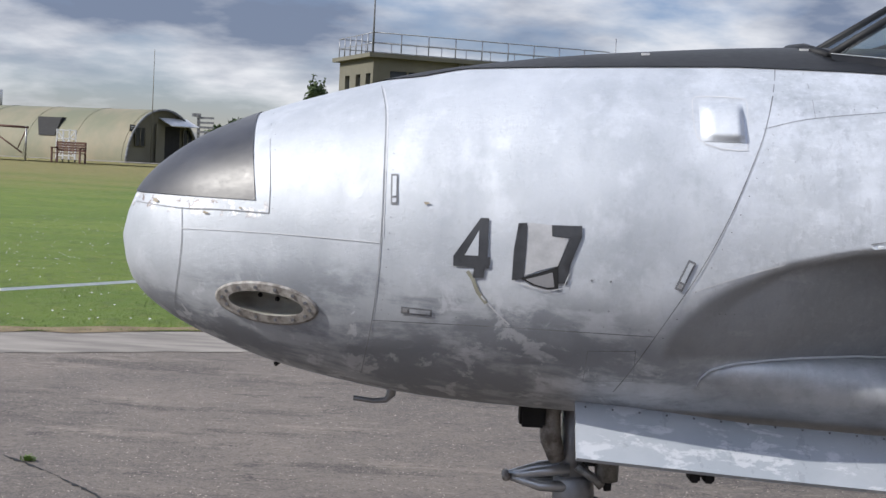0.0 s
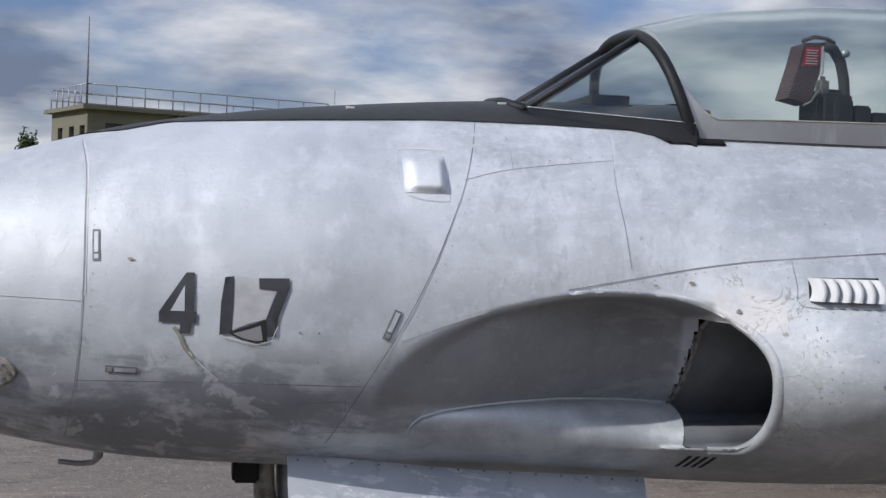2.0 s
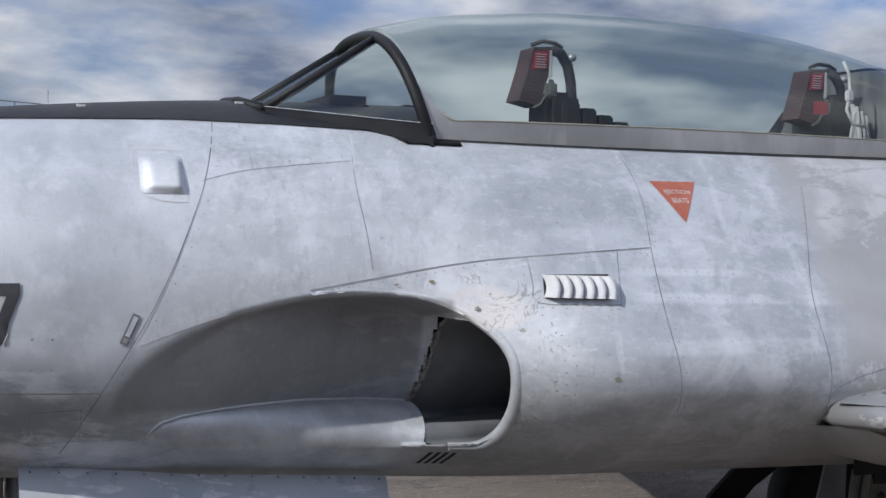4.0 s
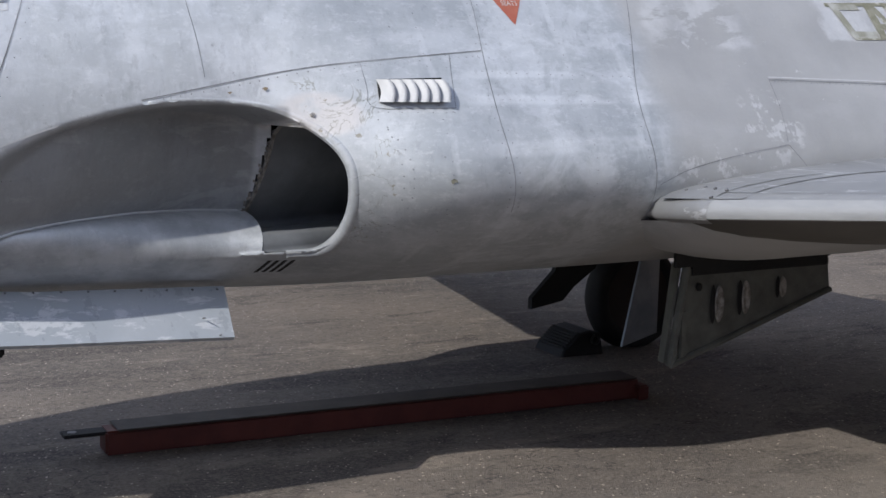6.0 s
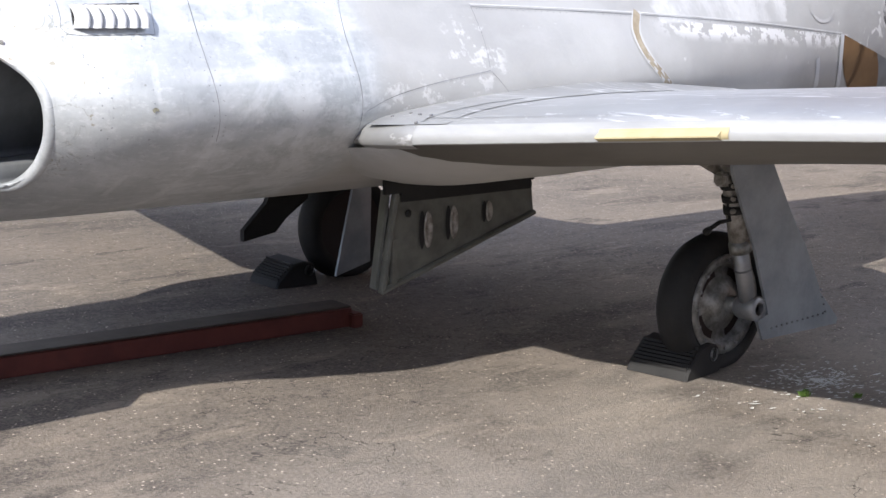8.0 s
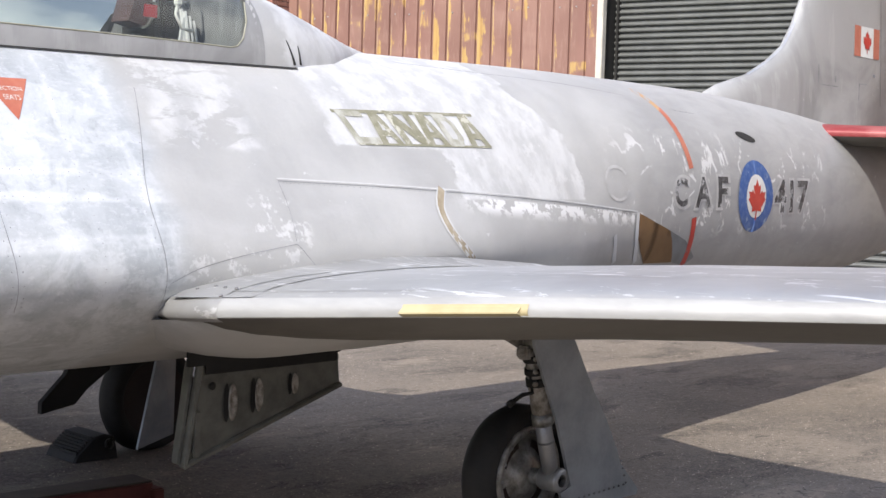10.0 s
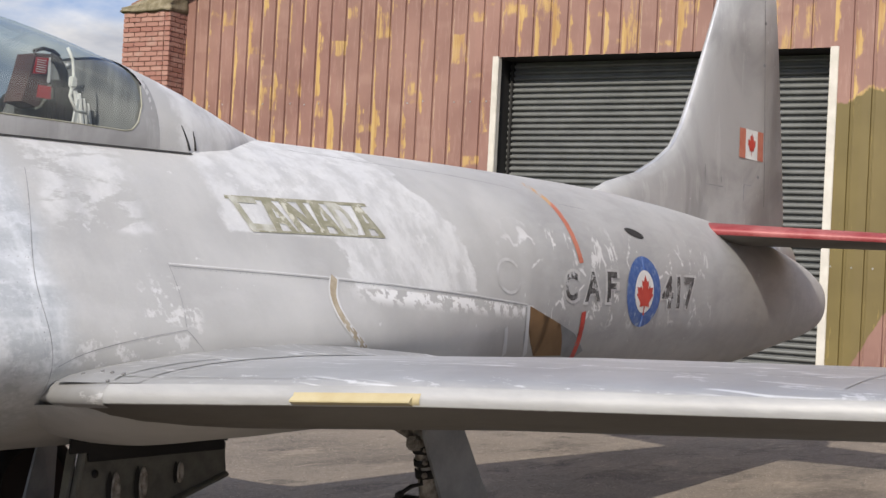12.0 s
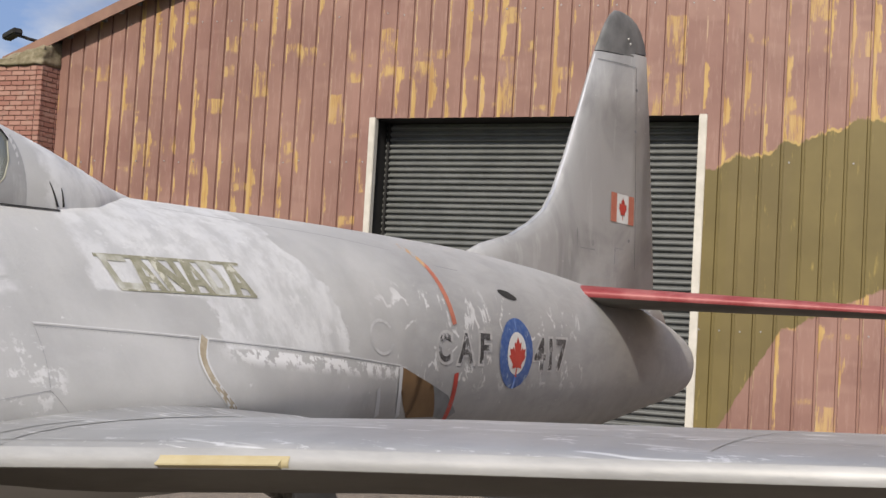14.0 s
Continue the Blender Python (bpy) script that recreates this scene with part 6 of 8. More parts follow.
def tailplane(side):
    def rows(u0, u1, off):
        out = []
        for s in np.linspace(0.12, 2.35, 16):
            le, ch, z = 9.1 + 0.3 * (s - 0.3), 1.42 - 0.33 * s, 1.672 - 0.012 * s
            out.append((s, le, ch, z))
        return out
    ring = [(0, 0.0), (0.01, 0.3), (0.04, 0.6), (0.12, 0.9), (0.3, 1.0), (0.6, 0.7), (1, 0.05), (1, -0.05), (0.6, -0.9), (0.3, -1.25), (0.12, -1.05), (0.04, -0.65), (0.01, -0.3)]
    n, rs = len(ring), rows(0, 1, 0)
    verts = [(le + u * ch, side * s, z + q * 0.045 * ch) for s, le, ch, z in rs for u, q in ring]
    faces = [(j * n + i, j * n + (i + 1) % n, (j + 1) * n + (i + 1) % n, (j + 1) * n + i) for j in range(15) for i in range(n)] + [tuple(range(15 * n, 16 * n))]
    # the underside gets the same shade-darkened paint as the wing
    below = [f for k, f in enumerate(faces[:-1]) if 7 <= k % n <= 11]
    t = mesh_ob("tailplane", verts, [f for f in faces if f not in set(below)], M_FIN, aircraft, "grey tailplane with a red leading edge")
    mesh_ob("lower_skin", verts, below, M_UNDER, t, "tailplane underside with its shade put into the colour")
    rr = [12, 0, 1, 2, 3]
    verts = [(le + ring[k][0] * ch - 0.004, side * s, z + ring[k][1] * 0.045 * ch + (0.003 if ring[k][1] >= 0 else -0.003)) for s, le, ch, z in rs for k in rr]
    mesh_ob("red_edge", verts, [(j * 5 + i, j * 5 + i + 1, j * 5 + i + 6, j * 5 + i + 5) for j in range(15) for i in range(4)], M_FADERED, t, "red painted leading edge")


for s in (-1, 1):
    tailplane(s)
# bullet behind the fin root and the jet pipe end
bm = bmesh.new()
add_tube(bm, [(10.3, 0, 1.60), (10.6, 0, 1.585), (10.85, 0, 1.55), (10.98, 0, 1.50), (11.0, 0, 1.45)], [0.12, 0.13, 0.11, 0.07, 0.01], 16)
part("tail_bullet", bm, M_WING, aircraft, "rounded grey tail bullet", True)

# ---- undercarriage ----
def ring_mesh(profile, sides=48):
    """Turned part about the y axis; profile as radius, y."""
    verts = [(r * math.cos(2 * math.pi * k / sides), y, r * math.sin(2 * math.pi * k / sides)) for r, y in profile for k in range(sides)]
    faces = [(j * sides + k, j * sides + (k + 1) % sides, (j + 1) * sides + (k + 1) % sides, (j + 1) * sides + k) for j in range(len(profile) - 1) for k in range(sides)]
    return verts, faces


def wheel(name, at, radius, width, rim, side, parent, squash=0.0):
    h = width / 2
    prof = [(rim, -h * 0.75), (rim + 0.012, -h * 0.9), (rim + 0.35 * (radius - rim), -h), (rim + 0.7 * (radius - rim), -h * 0.92), (radius - 0.012, -h * 0.62), (radius, -h * 0.3), (radius, h * 0.3), (radius - 0.012, h * 0.62), (rim + 0.7 * (radius - rim), h * 0.92), (rim + 0.35 * (radius - rim), h), (rim + 0.012, h * 0.9), (rim, h * 0.75)]
    v, f = ring_mesh(prof)
    v = [Vector((x, y * (1 + 0.25 * max(0, -z / radius) ** 4), max(z, -radius + squash))) + Vector(at) for x, y, z in v]
    tyre = mesh_ob(name + "_tyre", v, f, M_RUBBER, parent, "worn black tyre")
    o = side * h
    rp = [(rim + 0.008, o * 0.7), (rim + 0.008, o * 0.93), (rim - 0.012, o * 0.98), (rim - 0.026, o * 0.9), (rim - 0.032, o * 0.55), (rim * 0.72, o * 0.42), (rim * 0.62, o * 0.5), (rim * 0.42, o * 0.62), (rim * 0.38, o * 0.9), (0.02, o * 0.95), (0.0, o * 0.95)]
    v, f = ring_mesh(rp)
    r = mesh_ob(name + "_rim", [Vector(p) + Vector(at) for p in v], f, M_RIM, tyre, "oily metal wheel rim")
    rp = [(rim + 0.004, -o * 0.7), (rim * 0.9, -o * 0.7), (rim * 0.6, -o * 0.4), (0.0, -o * 0.4)]
    v, f = ring_mesh(rp)
    mesh_ob(name + "_inner_disc", [Vector(p) + Vector(at) for p in v], f, M_DARKRUST, tyre, "rusty inner wheel disc")
    bm = bmesh.new()
    for k in range(16):
        a = 2 * math.pi * k / 16
        p = Vector(at) + Vector(((rim - 0.013) * math.cos(a), o * 0.96, (rim - 0.013) * math.sin(a)))
        add_tube(bm, [p, p + Vector((0, side * 0.008, 0))], 0.006, 6)
    part(name + "_bolts", bm, M_STEEL, r)["kind"] = "stuff"
    for k in range(4):
        a0 = 2 * math.pi * k / 4 + 0.3
        verts, faces, n = [], [], 9
        for q in range(n):
            a = a0 + 0.95 * q / (n - 1)
            for rr in (rim * 0.60, rim * 0.76):
                verts.append(Vector(at) + Vector((rr * math.cos(a), o * 0.50 + side * 0.002, rr * math.sin(a))))
        faces = [(2 * q, 2 * q + 1, 2 * q + 3, 2 * q + 2) for q in range(n - 1)]
        mesh_ob(name + "_slot", verts, faces, M_DARKRUST, r, "dark kidney shaped wheel slot", False)
    return tyre


def main_gear(side):
    y = side * 1.125
    g = part("main_gear", bmesh.new(), M_STEEL, aircraft, "main undercarriage leg with wheel")
    wheel("main", (5.11, y, 0.245), 0.26, 0.14, 0.178, side, g, 0.013)
    yo = side * 1.27
    tube("lower_leg", [(5.14, yo, 0.245), (5.105, yo, 0.36), (5.065, yo, 0.5)], [0.03, 0.031, 0.031], M_STEEL, g, "grey oleo leg", 16)
    tube("upper_leg", [(5.065, yo, 0.5), (5.03, yo, 0.62), (5.0, yo, 0.74), (4.97, yo * 0.99, 0.88)], [0.036, 0.034, 0.034, 0.04], M_CORRODED, g, "dirty upper leg casing", 16)
    tube("axle", [(5.12, y, 0.245), (5.14, yo + side * 0.01, 0.245)], 0.03, M_RIM, g, "", 16)
    v, f = ring_mesh([(0.024, -0.045), (0.024, 0.045), (0.042, 0.045), (0.046, 0.035), (0.046, -0.035), (0.042, -0.045), (0.024, -0.045)], 24)
    mesh_ob("axle_boss", [Vector(p) + Vector((5.145, yo, 0.242)) for p in v], f, M_STEEL, g, "hollow axle boss")
    tube("axle_bore", [(5.145, yo - 0.02, 0.242), (5.145, yo + 0.02, 0.242)], 0.025, M_BLACK, g, "", 18)
    tube("collar", [(5.078, yo, 0.455), (5.068, yo, 0.49)], 0.04, M_RIM, g, "", 16)
    tube("collar", [(5.098, yo, 0.385), (5.096, yo, 0.392)], 0.0335, M_SEAM, g, "", 16)
    tube("brace", [(5.0, yo * 0.98, 0.74), (4.9, side * 1.2, 0.80), (4.78, side * 1.12, 0.87)], 0.022, M_CORRODED, g, "oily side brace", 10)
    tube("brake_pipe", [(4.885, yo, 0.55), (4.95, yo, 0.573), (5.01, yo, 0.575), (5.0, yo, 0.62), (4.985, yo, 0.72)], 0.008, M_BLACK, g, "black brake hose", 8)
    tube("lever_knob", [(4.875, yo, 0.545), (4.895, yo, 0.553)], 0.013, M_BLACK, g, "", 8)
    for z, d in ((0.60, 0.03), (0.645, 0.022), (0.69, 0.028)):
        tube("clamp", [(5.035 - (z - 0.6) * 0.25, yo, z), (5.03 - (z - 0.6) * 0.25, yo, z + d)], 0.042, M_BLACK, g, "", 10)
        tube("clamp_bolt", [(5.0, yo + side * 0.02, z + 0.01), (4.975, yo + side * 0.035, z + 0.012)], 0.01, M_CORRODED, g, "", 6)
    box("leg_lug", (4.93, yo - 0.025, 0.70), (5.0, yo + 0.025, 0.75), M_CORRODED, g, "worn leg lug", 0.01)
    d = [(4.924, 0.93), (5.09, 0.92), (5.177, 0.775), (5.311, 0.567), (5.399, 0.453), (5.48, 0.32), (5.513, 0.257), (5.60, 0.175), (5.635, 0.142), (5.627, 0.121), (5.168, 0.126), (5.13, 0.199), (5.193, 0.218), (5.097, 0.465), (5.013, 0.625), (4.95, 0.75)]
    yd = side * 1.32
    door = plate("gear_door", [(x, yd, z) for x, z in d], 0.012 * side * -1, M_DOORSKIN, g, "pale grey scuffed leg door")
    bm = bmesh.new()
    for k in range(11):
        p = Vector((5.21 + 0.032 * k, yd + side * 0.002, 0.165 + 0.001 * k))
        add_tube(bm, [p, p + Vector((0, side * 0.004, 0))], 0.004, 6)
    for k in range(4):
        p = Vector((5.545 - 0.012 * k, yd + side * 0.002, 0.18 + 0.03 * k))
        add_tube(bm, [p, p + Vector((0, side * 0.004, 0))], 0.004, 6)
    part("door_rivets", bm, M_SEAM, door)["kind"] = "stuff"
    return g


for s in (-1, 1):
    main_gear(s)


def bay_door(side):
    """Inboard wheel door, hanging open, with pressed stiffening hollows."""
    y = side * 0.56
    outline = [(3.985, 0.33), (4.05, 0.69), (4.70, 0.665), (4.715, 0.545)]
    d = plate("bay_door", [(x, y, z) for x, z in outline], 0.02 * side, M_PRIMER, aircraft, "open grey green wheel bay door with pressed ribs")
    yo = y + side * 0.024
    for cx, cz, rx, rz in ((4.19, 0.535, 0.019, 0.066), (4.31, 0.55, 0.018, 0.06), (4.48, 0.575, 0.015, 0.038)):
        v, f = [], []
        for k, (s, dep) in enumerate(((1.0, 0.004), (0.85, 0.012), (0.55, 0.004), (0.0, 0.003))):
            v += [(cx + rx * s * math.cos(a), yo + side * dep, cz + rz * s * math.sin(a)) for a in np.linspace(0, 2 * math.pi, 21)[:-1]]
        f = [(k * 20 + i, k * 20 + (i + 1) % 20, (k + 1) * 20 + (i + 1) % 20, (k + 1) * 20 + i) for k in range(3) for i in range(20)]
        mesh_ob("pressed_rib", v, f, M_CORRODED, d, "pale worn pressing")
        # flat black oval beside the pressing, drawn as its shadow
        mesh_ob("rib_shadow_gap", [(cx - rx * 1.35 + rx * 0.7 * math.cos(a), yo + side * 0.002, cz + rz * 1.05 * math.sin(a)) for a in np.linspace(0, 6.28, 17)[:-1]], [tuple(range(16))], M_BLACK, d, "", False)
    tube("door_hole", [(4.10, yo - 0.002, 0.60), (4.10, yo + side * 0.004, 0.60)], 0.014, M_BLACK, d, "", 12)
    bm = bmesh.new()
    add_tube(bm, [(3.985, yo, 0.335), (4.715, yo, 0.55)], 0.011, 6)
    add_tube(bm, [(3.99, yo, 0.34), (4.05, yo, 0.68)], 0.012, 6)
    add_box(bm, (4.02, yo - 0.01, 0.36), (4.05, yo + 0.012, 0.52), 0.004)
    add_box(bm, (4.05, min(y, y + side * 0.03), 0.64), (4.70, max(y, y + side * 0.03), 0.67), 0.004)
    part("door_flange", bm, M_PRIMER, d, "worn door edge flange")
    # black strip added for the shade in the gap along the door's top
    box("hinge_shroud", (4.06, min(y, y + side * 0.034), 0.642), (4.69, max(y, y + side * 0.034), 0.682), M_BLACK, d, "black strip standing in for the shaded hinge gap", 0.004)
    plate("front_flange", [(3.975, y, 0.34), (3.99, y - side * 0.05, 0.34), (4.04, y - side * 0.05, 0.68), (4.03, y, 0.68)], 0.01, M_PRIMER, d)


bay_door(-1)
plate("inner_door", [(4.98, 0.86, 0.55), (5.10, 0.9, 0.55), (5.09, 0.9, 0.1), (4.86, 0.86, 0.06)], 0.012, M_DOORSKIN, aircraft, "blue grey open inner door")
plate("door_link", [(4.552, 1.0, 0.417), (4.43, 1.0, 0.303), (4.429, 1.0, 0.253), (4.60, 1.0, 0.28), (4.66, 1.0, 0.34), (4.78, 1.0, 0.42), (4.80, 1.0, 0.52), (4.60, 1.0, 0.52)], 0.03, M_BLACK, aircraft, "dark door linkage plate")
# black sheet standing in for the wheel bay's shade under the wing root
plate("wheel_bay", [(4.1, -1.2, 0.86), (5.2, -1.2, 0.88), (5.2, -0.35, 0.70), (4.1, -0.35, 0.69)], 0.01, M_BLACK, aircraft, "black sheet standing in for the shade of the open wheel bay")

# black strip standing in for the bay's shade above the hanging door
box("bay_edge", (3.985, -0.60, 0.675), (4.70, -0.585, 0.82), M_BLACK, aircraft, "black strip standing in for shade at the edge of the wheel bay", 0.003)


def root_fillet(side):
    """The belly swells out under the wing root and runs into its lower skin."""
    lower = sorted((p for p in PROFILE[14:] if p[0] < 0.9), key=lambda p: p[0])
    rows, n = [], 9
    for x in np.linspace(3.63, 4.76, 28):
        s = 1.26 + 0.22 * max(0.0, x - 3.75)
        le, ch, _ = wing_line(s)
        u = max(0.0, (x - le) / ch)
        out = wing_point(s, u, float(np.interp(u, [p[0] for p in lower], [p[1] for p in lower])), side) + Vector((0, 0, 0.004))
        zin = float(np.interp(x, [3.63, 3.75, 3.9, 4.05, 4.7, 4.9], [0.88, 0.80, 0.745, 0.712, 0.762, 0.79]))
        inn = Vector((x, side * max(half(x, zin) - 0.012, 0.615), zin))
        rows += [out.lerp(inn, k / (n - 1)) + Vector((0, 0, -0.03 * math.sin(math.pi * k / (n - 1)) * smooth(3.63, 3.9, x))) for k in range(n)]
    return mesh_ob("root_fillet", rows, [(j * n + k, j * n + k + 1, (j + 1) * n + k + 1, (j + 1) * n + k) for j in range(27) for k in range(n - 1)], M_SKIN, aircraft, "grey belly fairing under the wing root")


for side in (-1, 1):
    root_fillet(side)

# nose gear
ng = part("nose_gear", bmesh.new(), M_STEEL, aircraft, "nose undercarriage leg with torque links")
tube("leg_casing", [(1.43, 0, 0.80), (1.43, 0, 0.55), (1.435, 0, 0.44)], [0.04, 0.04, 0.055], M_STEEL, ng, "grey nose leg", 16)
tube("leg_piston", [(1.435, 0, 0.465), (1.436, 0, 0.45), (1.438, 0, 0.40), (1.44, 0, 0.28)], [0.05, 0.064, 0.066, 0.06], M_STEEL, ng, "bright nose leg piston", 16)
tube("curved_link", [(1.37, -0.03, 0.72), (1.35, -0.04, 0.66), (1.355, -0.04, 0.58), (1.38, -0.03, 0.51)], [0.026, 0.034, 0.034, 0.026], M_CORRODED, ng, "dirty curved link")
for dz, z0 in ((0.05, 0.485), (-0.04, 0.43)):
    for y in (-0.04, 0.04):
        tube("torque_arm", [(1.235, y * 0.3, 0.448), (1.33, y, 0.448 + dz * 0.5), (1.42, y, z0)], [0.013, 0.016, 0.02], M_BARE, ng, "silver torque link arm", 10)
tube("torque_pin", [(1.225, -0.03, 0.448), (1.225, 0.03, 0.448)], 0.014, M_CORRODED, ng)
box("hinge_block", (1.255, -0.08, 0.615), (1.335, 0.05, 0.715), M_BLACK, ng, "black hinge block", 0.008)
tube("damper", [(1.53, -0.04, 0.62), (1.535, -0.04, 0.455)], [0.042, 0.036], M_RIM, ng, "dark shimmy damper", 14)
tube("damper_tip", [(1.535, -0.04, 0.47), (1.54, -0.04, 0.425)], [0.018, 0.012], M_BLACK, ng)
box("leg_bracket", (1.46, -0.06, 0.50), (1.51, 0.04, 0.64), M_BLACK, ng, "", 0.008)
tube("link_plate", [(1.44, -0.06, 0.50), (1.50, -0.06, 0.46), (1.52, -0.06, 0.44)], 0.014, M_RIM, ng)
for y in (-0.09, 0.09):
    tube("fork", [(1.44, y * 0.5, 0.36), (1.45, y, 0.33), (1.46, y, 0.2)], 0.022, M_STEEL, ng, "grey wheel fork")
wheel("nose", (1.46, 0, 0.197), 0.2, 0.13, 0.1, -1, ng, 0.003)
# nose gear door with its seam of screws
nd = plate("nose_door", [(1.396, -0.38, 0.759), (1.89, -0.388, 0.717), (2.454, -0.38, 0.693), (2.433, -0.52, 0.5636), (1.864, -0.522, 0.592), (1.397, -0.52, 0.619)], 0.014, M_NOSEDOOR, aircraft, "pale grey open nose wheel door")
bm = bmesh.new()
for k in range(14):
    p = Vector((1.425 + 0.077 * k, -0.396, 0.742 - 0.0042 * k))
    add_tube(bm, [p, p + Vector((0, -0.006, 0))], 0.003, 6)
for x, z in ((2.38, 0.60), (2.42, 0.55)):
    add_tube(bm, [(x - 0.03, -0.49 - 0.4 * (0.58 - z), z + 0.02), (x - 0.03, -0.512 - 0.4 * (0.58 - z), z + 0.024)], 0.0022, 6)
part("door_screws", bm, M_SEAM, nd)["kind"] = "stuff"
for x in (1.72, 1.76):
    box("door_stop", (x, -0.47, 0.555), (x + 0.03, -0.40, 0.62), M_BLACK, nd, "", 0.006)
plate("nose_door", [(1.40, 0.335, 0.752), (2.47, 0.335, 0.685), (2.492, 0.36, 0.53), (1.413, 0.36, 0.588)], 0.014, M_NOSEDOOR, aircraft, "pale grey open nose wheel door")
# small fittings below the nose
tube("tow_hook", [(0.86, -0.05, 0.75), (0.855, -0.05, 0.69), (0.84, -0.05, 0.672), (0.80, -0.05, 0.668), (0.74, -0.05, 0.674)], [0.016, 0.015, 0.009, 0.008, 0.008], M_STEEL, fuselage, "bent steel probe under the nose")
tube("drain_pipe", [(0.505, -0.05, 0.80), (0.50, -0.05, 0.77), (0.492, -0.05, 0.765)], 0.008, M_BLACK, fuselage, "small black drain stub")
tube("drain_pipe", [(0.97, -0.08, 0.72), (0.965, -0.08, 0.70)], 0.008, M_BLACK, fuselage, "small black drain stub")


# ---- things on the ground under the aircraft ----
def chock(m, label):
    c = empty("wheel_chock", label, "chock", "wheel chocks")
    bm = bmesh.new()
    prof = [(-0.13, 0.0), (-0.115, 0.03), (-0.03, 0.105), (0.03, 0.115), (0.08, 0.10), (0.10, 0.0)]
    for y in (-0.13, -0.12, 0.12, 0.13):
        s = 0.94 if abs(y) > 0.125 else 1.0
        for x, z in prof:
            bm.verts.new((x * s, y, z * s))
    bm.verts.ensure_lookup_table()
    n = len(prof)
    for j in range(3):
        for i in range(n):
            bm.faces.new([bm.verts[k] for k in (j * n + i, j * n + (i + 1) % n, (j + 1) * n + (i + 1) % n, (j + 1) * n + i)])
    bm.faces.new([bm.verts[i] for i in range(n)][::-1])
    bm.faces.new([bm.verts[3 * n + i] for i in range(n)])
    part("chock_body", bm, M_RUBBER, c)
    bm = bmesh.new()
    for k in range(7):
        u = (k + 0.5) / 7
        x, z = -0.115 + 0.085 * u, 0.03 + 0.075 * u
        add_box(bm, (x - 0.004, -0.118, z), (x + 0.004, 0.118, z + 0.01), 0.0)
    part("grip_ribs", bm, M_RUBBER, c, "ribbed rubber face")
    for y in (-0.131, 0.131):
        v, f = ring_mesh([(0.024, -0.003), (0.024, 0.003), (0.016, 0.003), (0.016, -0.003)], 18)
        mesh_ob("eyelet", [Vector(p) + Vector((0.05, y, 0.07)) for p in v], f, M_STEEL, c, "metal rope eyelet")
        tube("eyelet_bore", [(0.05, y - 0.001, 0.07), (0.05, y + 0.001, 0.07)], 0.016, M_BLACK, c, "", 12)
    c.matrix_basis = m
    return c


chock(pose(4.965, -1.085, 0.002, 0, 0, 7), "black ribbed rubber chock against the main wheel")
chock(pose(4.77, 1.14, 0.002, 0, 0, -4), "black ribbed rubber chock against the far main wheel")

beam = empty("tow_bar", "dark red steel bar lying on the asphalt", "tow bar")
mb = Matrix.Translation((2.24, 0.42, 0.004)) @ pose(0, 0, 0, 0, 0, math.degrees(math.atan2(-0.17, 2.18)))
part("bar", add_box(bmesh.new(), (0.06, -0.055, 0.0), (2.22, 0.055, 0.085), 0.008, mb), M_RUSTRED, beam, "chipped red steel channel")
part("bar_lid", add_box(bmesh.new(), (0.1, -0.075, 0.087), (2.2, 0.07, 0.094), 0.002, mb), M_LID, beam, "grey worn top flange")
bm = add_box(bmesh.new(), (-0.08, -0.04, 0.07), (0.12, 0.04, 0.082), 0.004, mb)
part("tow_eye", bm, M_BLACK, beam, "flat black tow eye plate")
bm = add_tube(bmesh.new(), [mb @ Vector((-0.045, 0, 0.08)), mb @ Vector((-0.045, 0, 0.084))], 0.016, 12)
part("eye_hole", bm, M_RIVET, beam)
part("end_foot", add_box(bmesh.new(), (2.2, -0.09, 0.0), (2.25, 0.09, 0.06), 0.006, mb), M_RUSTRED, beam, "red steel end foot")

# paint flakes and weeds by the wheel
rnd = random.Random(21)
bm = bmesh.new()
for i in range(420):
    r = abs(rnd.gauss(0, 0.13))
    a = rnd.uniform(0, 6.28)
    x, y = 5.24 + r * math.cos(a) * 1.1, -1.52 + r * math.sin(a) * 1.1
    if i > 330:
        x, y = rnd.uniform(4.7, 5.5), rnd.uniform(-2.1, -1.35)
    s, t = rnd.uniform(0.003, 0.012), rnd.uniform(0, 3.14)
    d, e = Vector((math.cos(t), math.sin(t), 0)) * s * rnd.uniform(0.8, 2.2), Vector((-math.sin(t), math.cos(t), 0)) * s * 0.6
    c = Vector((x, y, 0.006))
    bm.faces.new([bm.verts.new(c + o) for o in (d, e, -d + Vector((0, 0, 0.003)), -e)])
tagged(part("paint_flakes", bm, M_FLAKE), "pale paint flakes scattered on the asphalt", "debris", kind="stuff")


def weed(x, y, size, seed):
    r = random.Random(seed)
    b = bmesh.new()
    for i in range(46):
        a, lean = r.uniform(0, 6.28), r.uniform(0.2, 1.3)
        root = Vector((x + r.gauss(0, size * 0.28), y + r.gauss(0, size * 0.16), 0.002))
        tip = root + Vector((math.cos(a) * lean, math.sin(a) * lean, r.uniform(0.4, 1.2))) * size * 0.5
        side = Vector((-math.sin(a), math.cos(a), 0)) * size * 0.05
        mid = root.lerp(tip, 0.55) + Vector((0, 0, size * 0.08))
        q = [b.verts.new(p) for p in (root - side, root + side, mid + side * 1.6, tip, mid - side * 1.6)]
        b.faces.new(q)
    tagged(part("weed", b, M_WEED), "small green weed growing from the asphalt", "weed", "weeds in the asphalt")


weed(5.03, -1.60, 0.045, 1)
weed(5.16, -1.73, 0.028, 2)
weed(5.30, -1.82, 0.065, 3)
weed(5.30, -2.06, 0.035, 4)
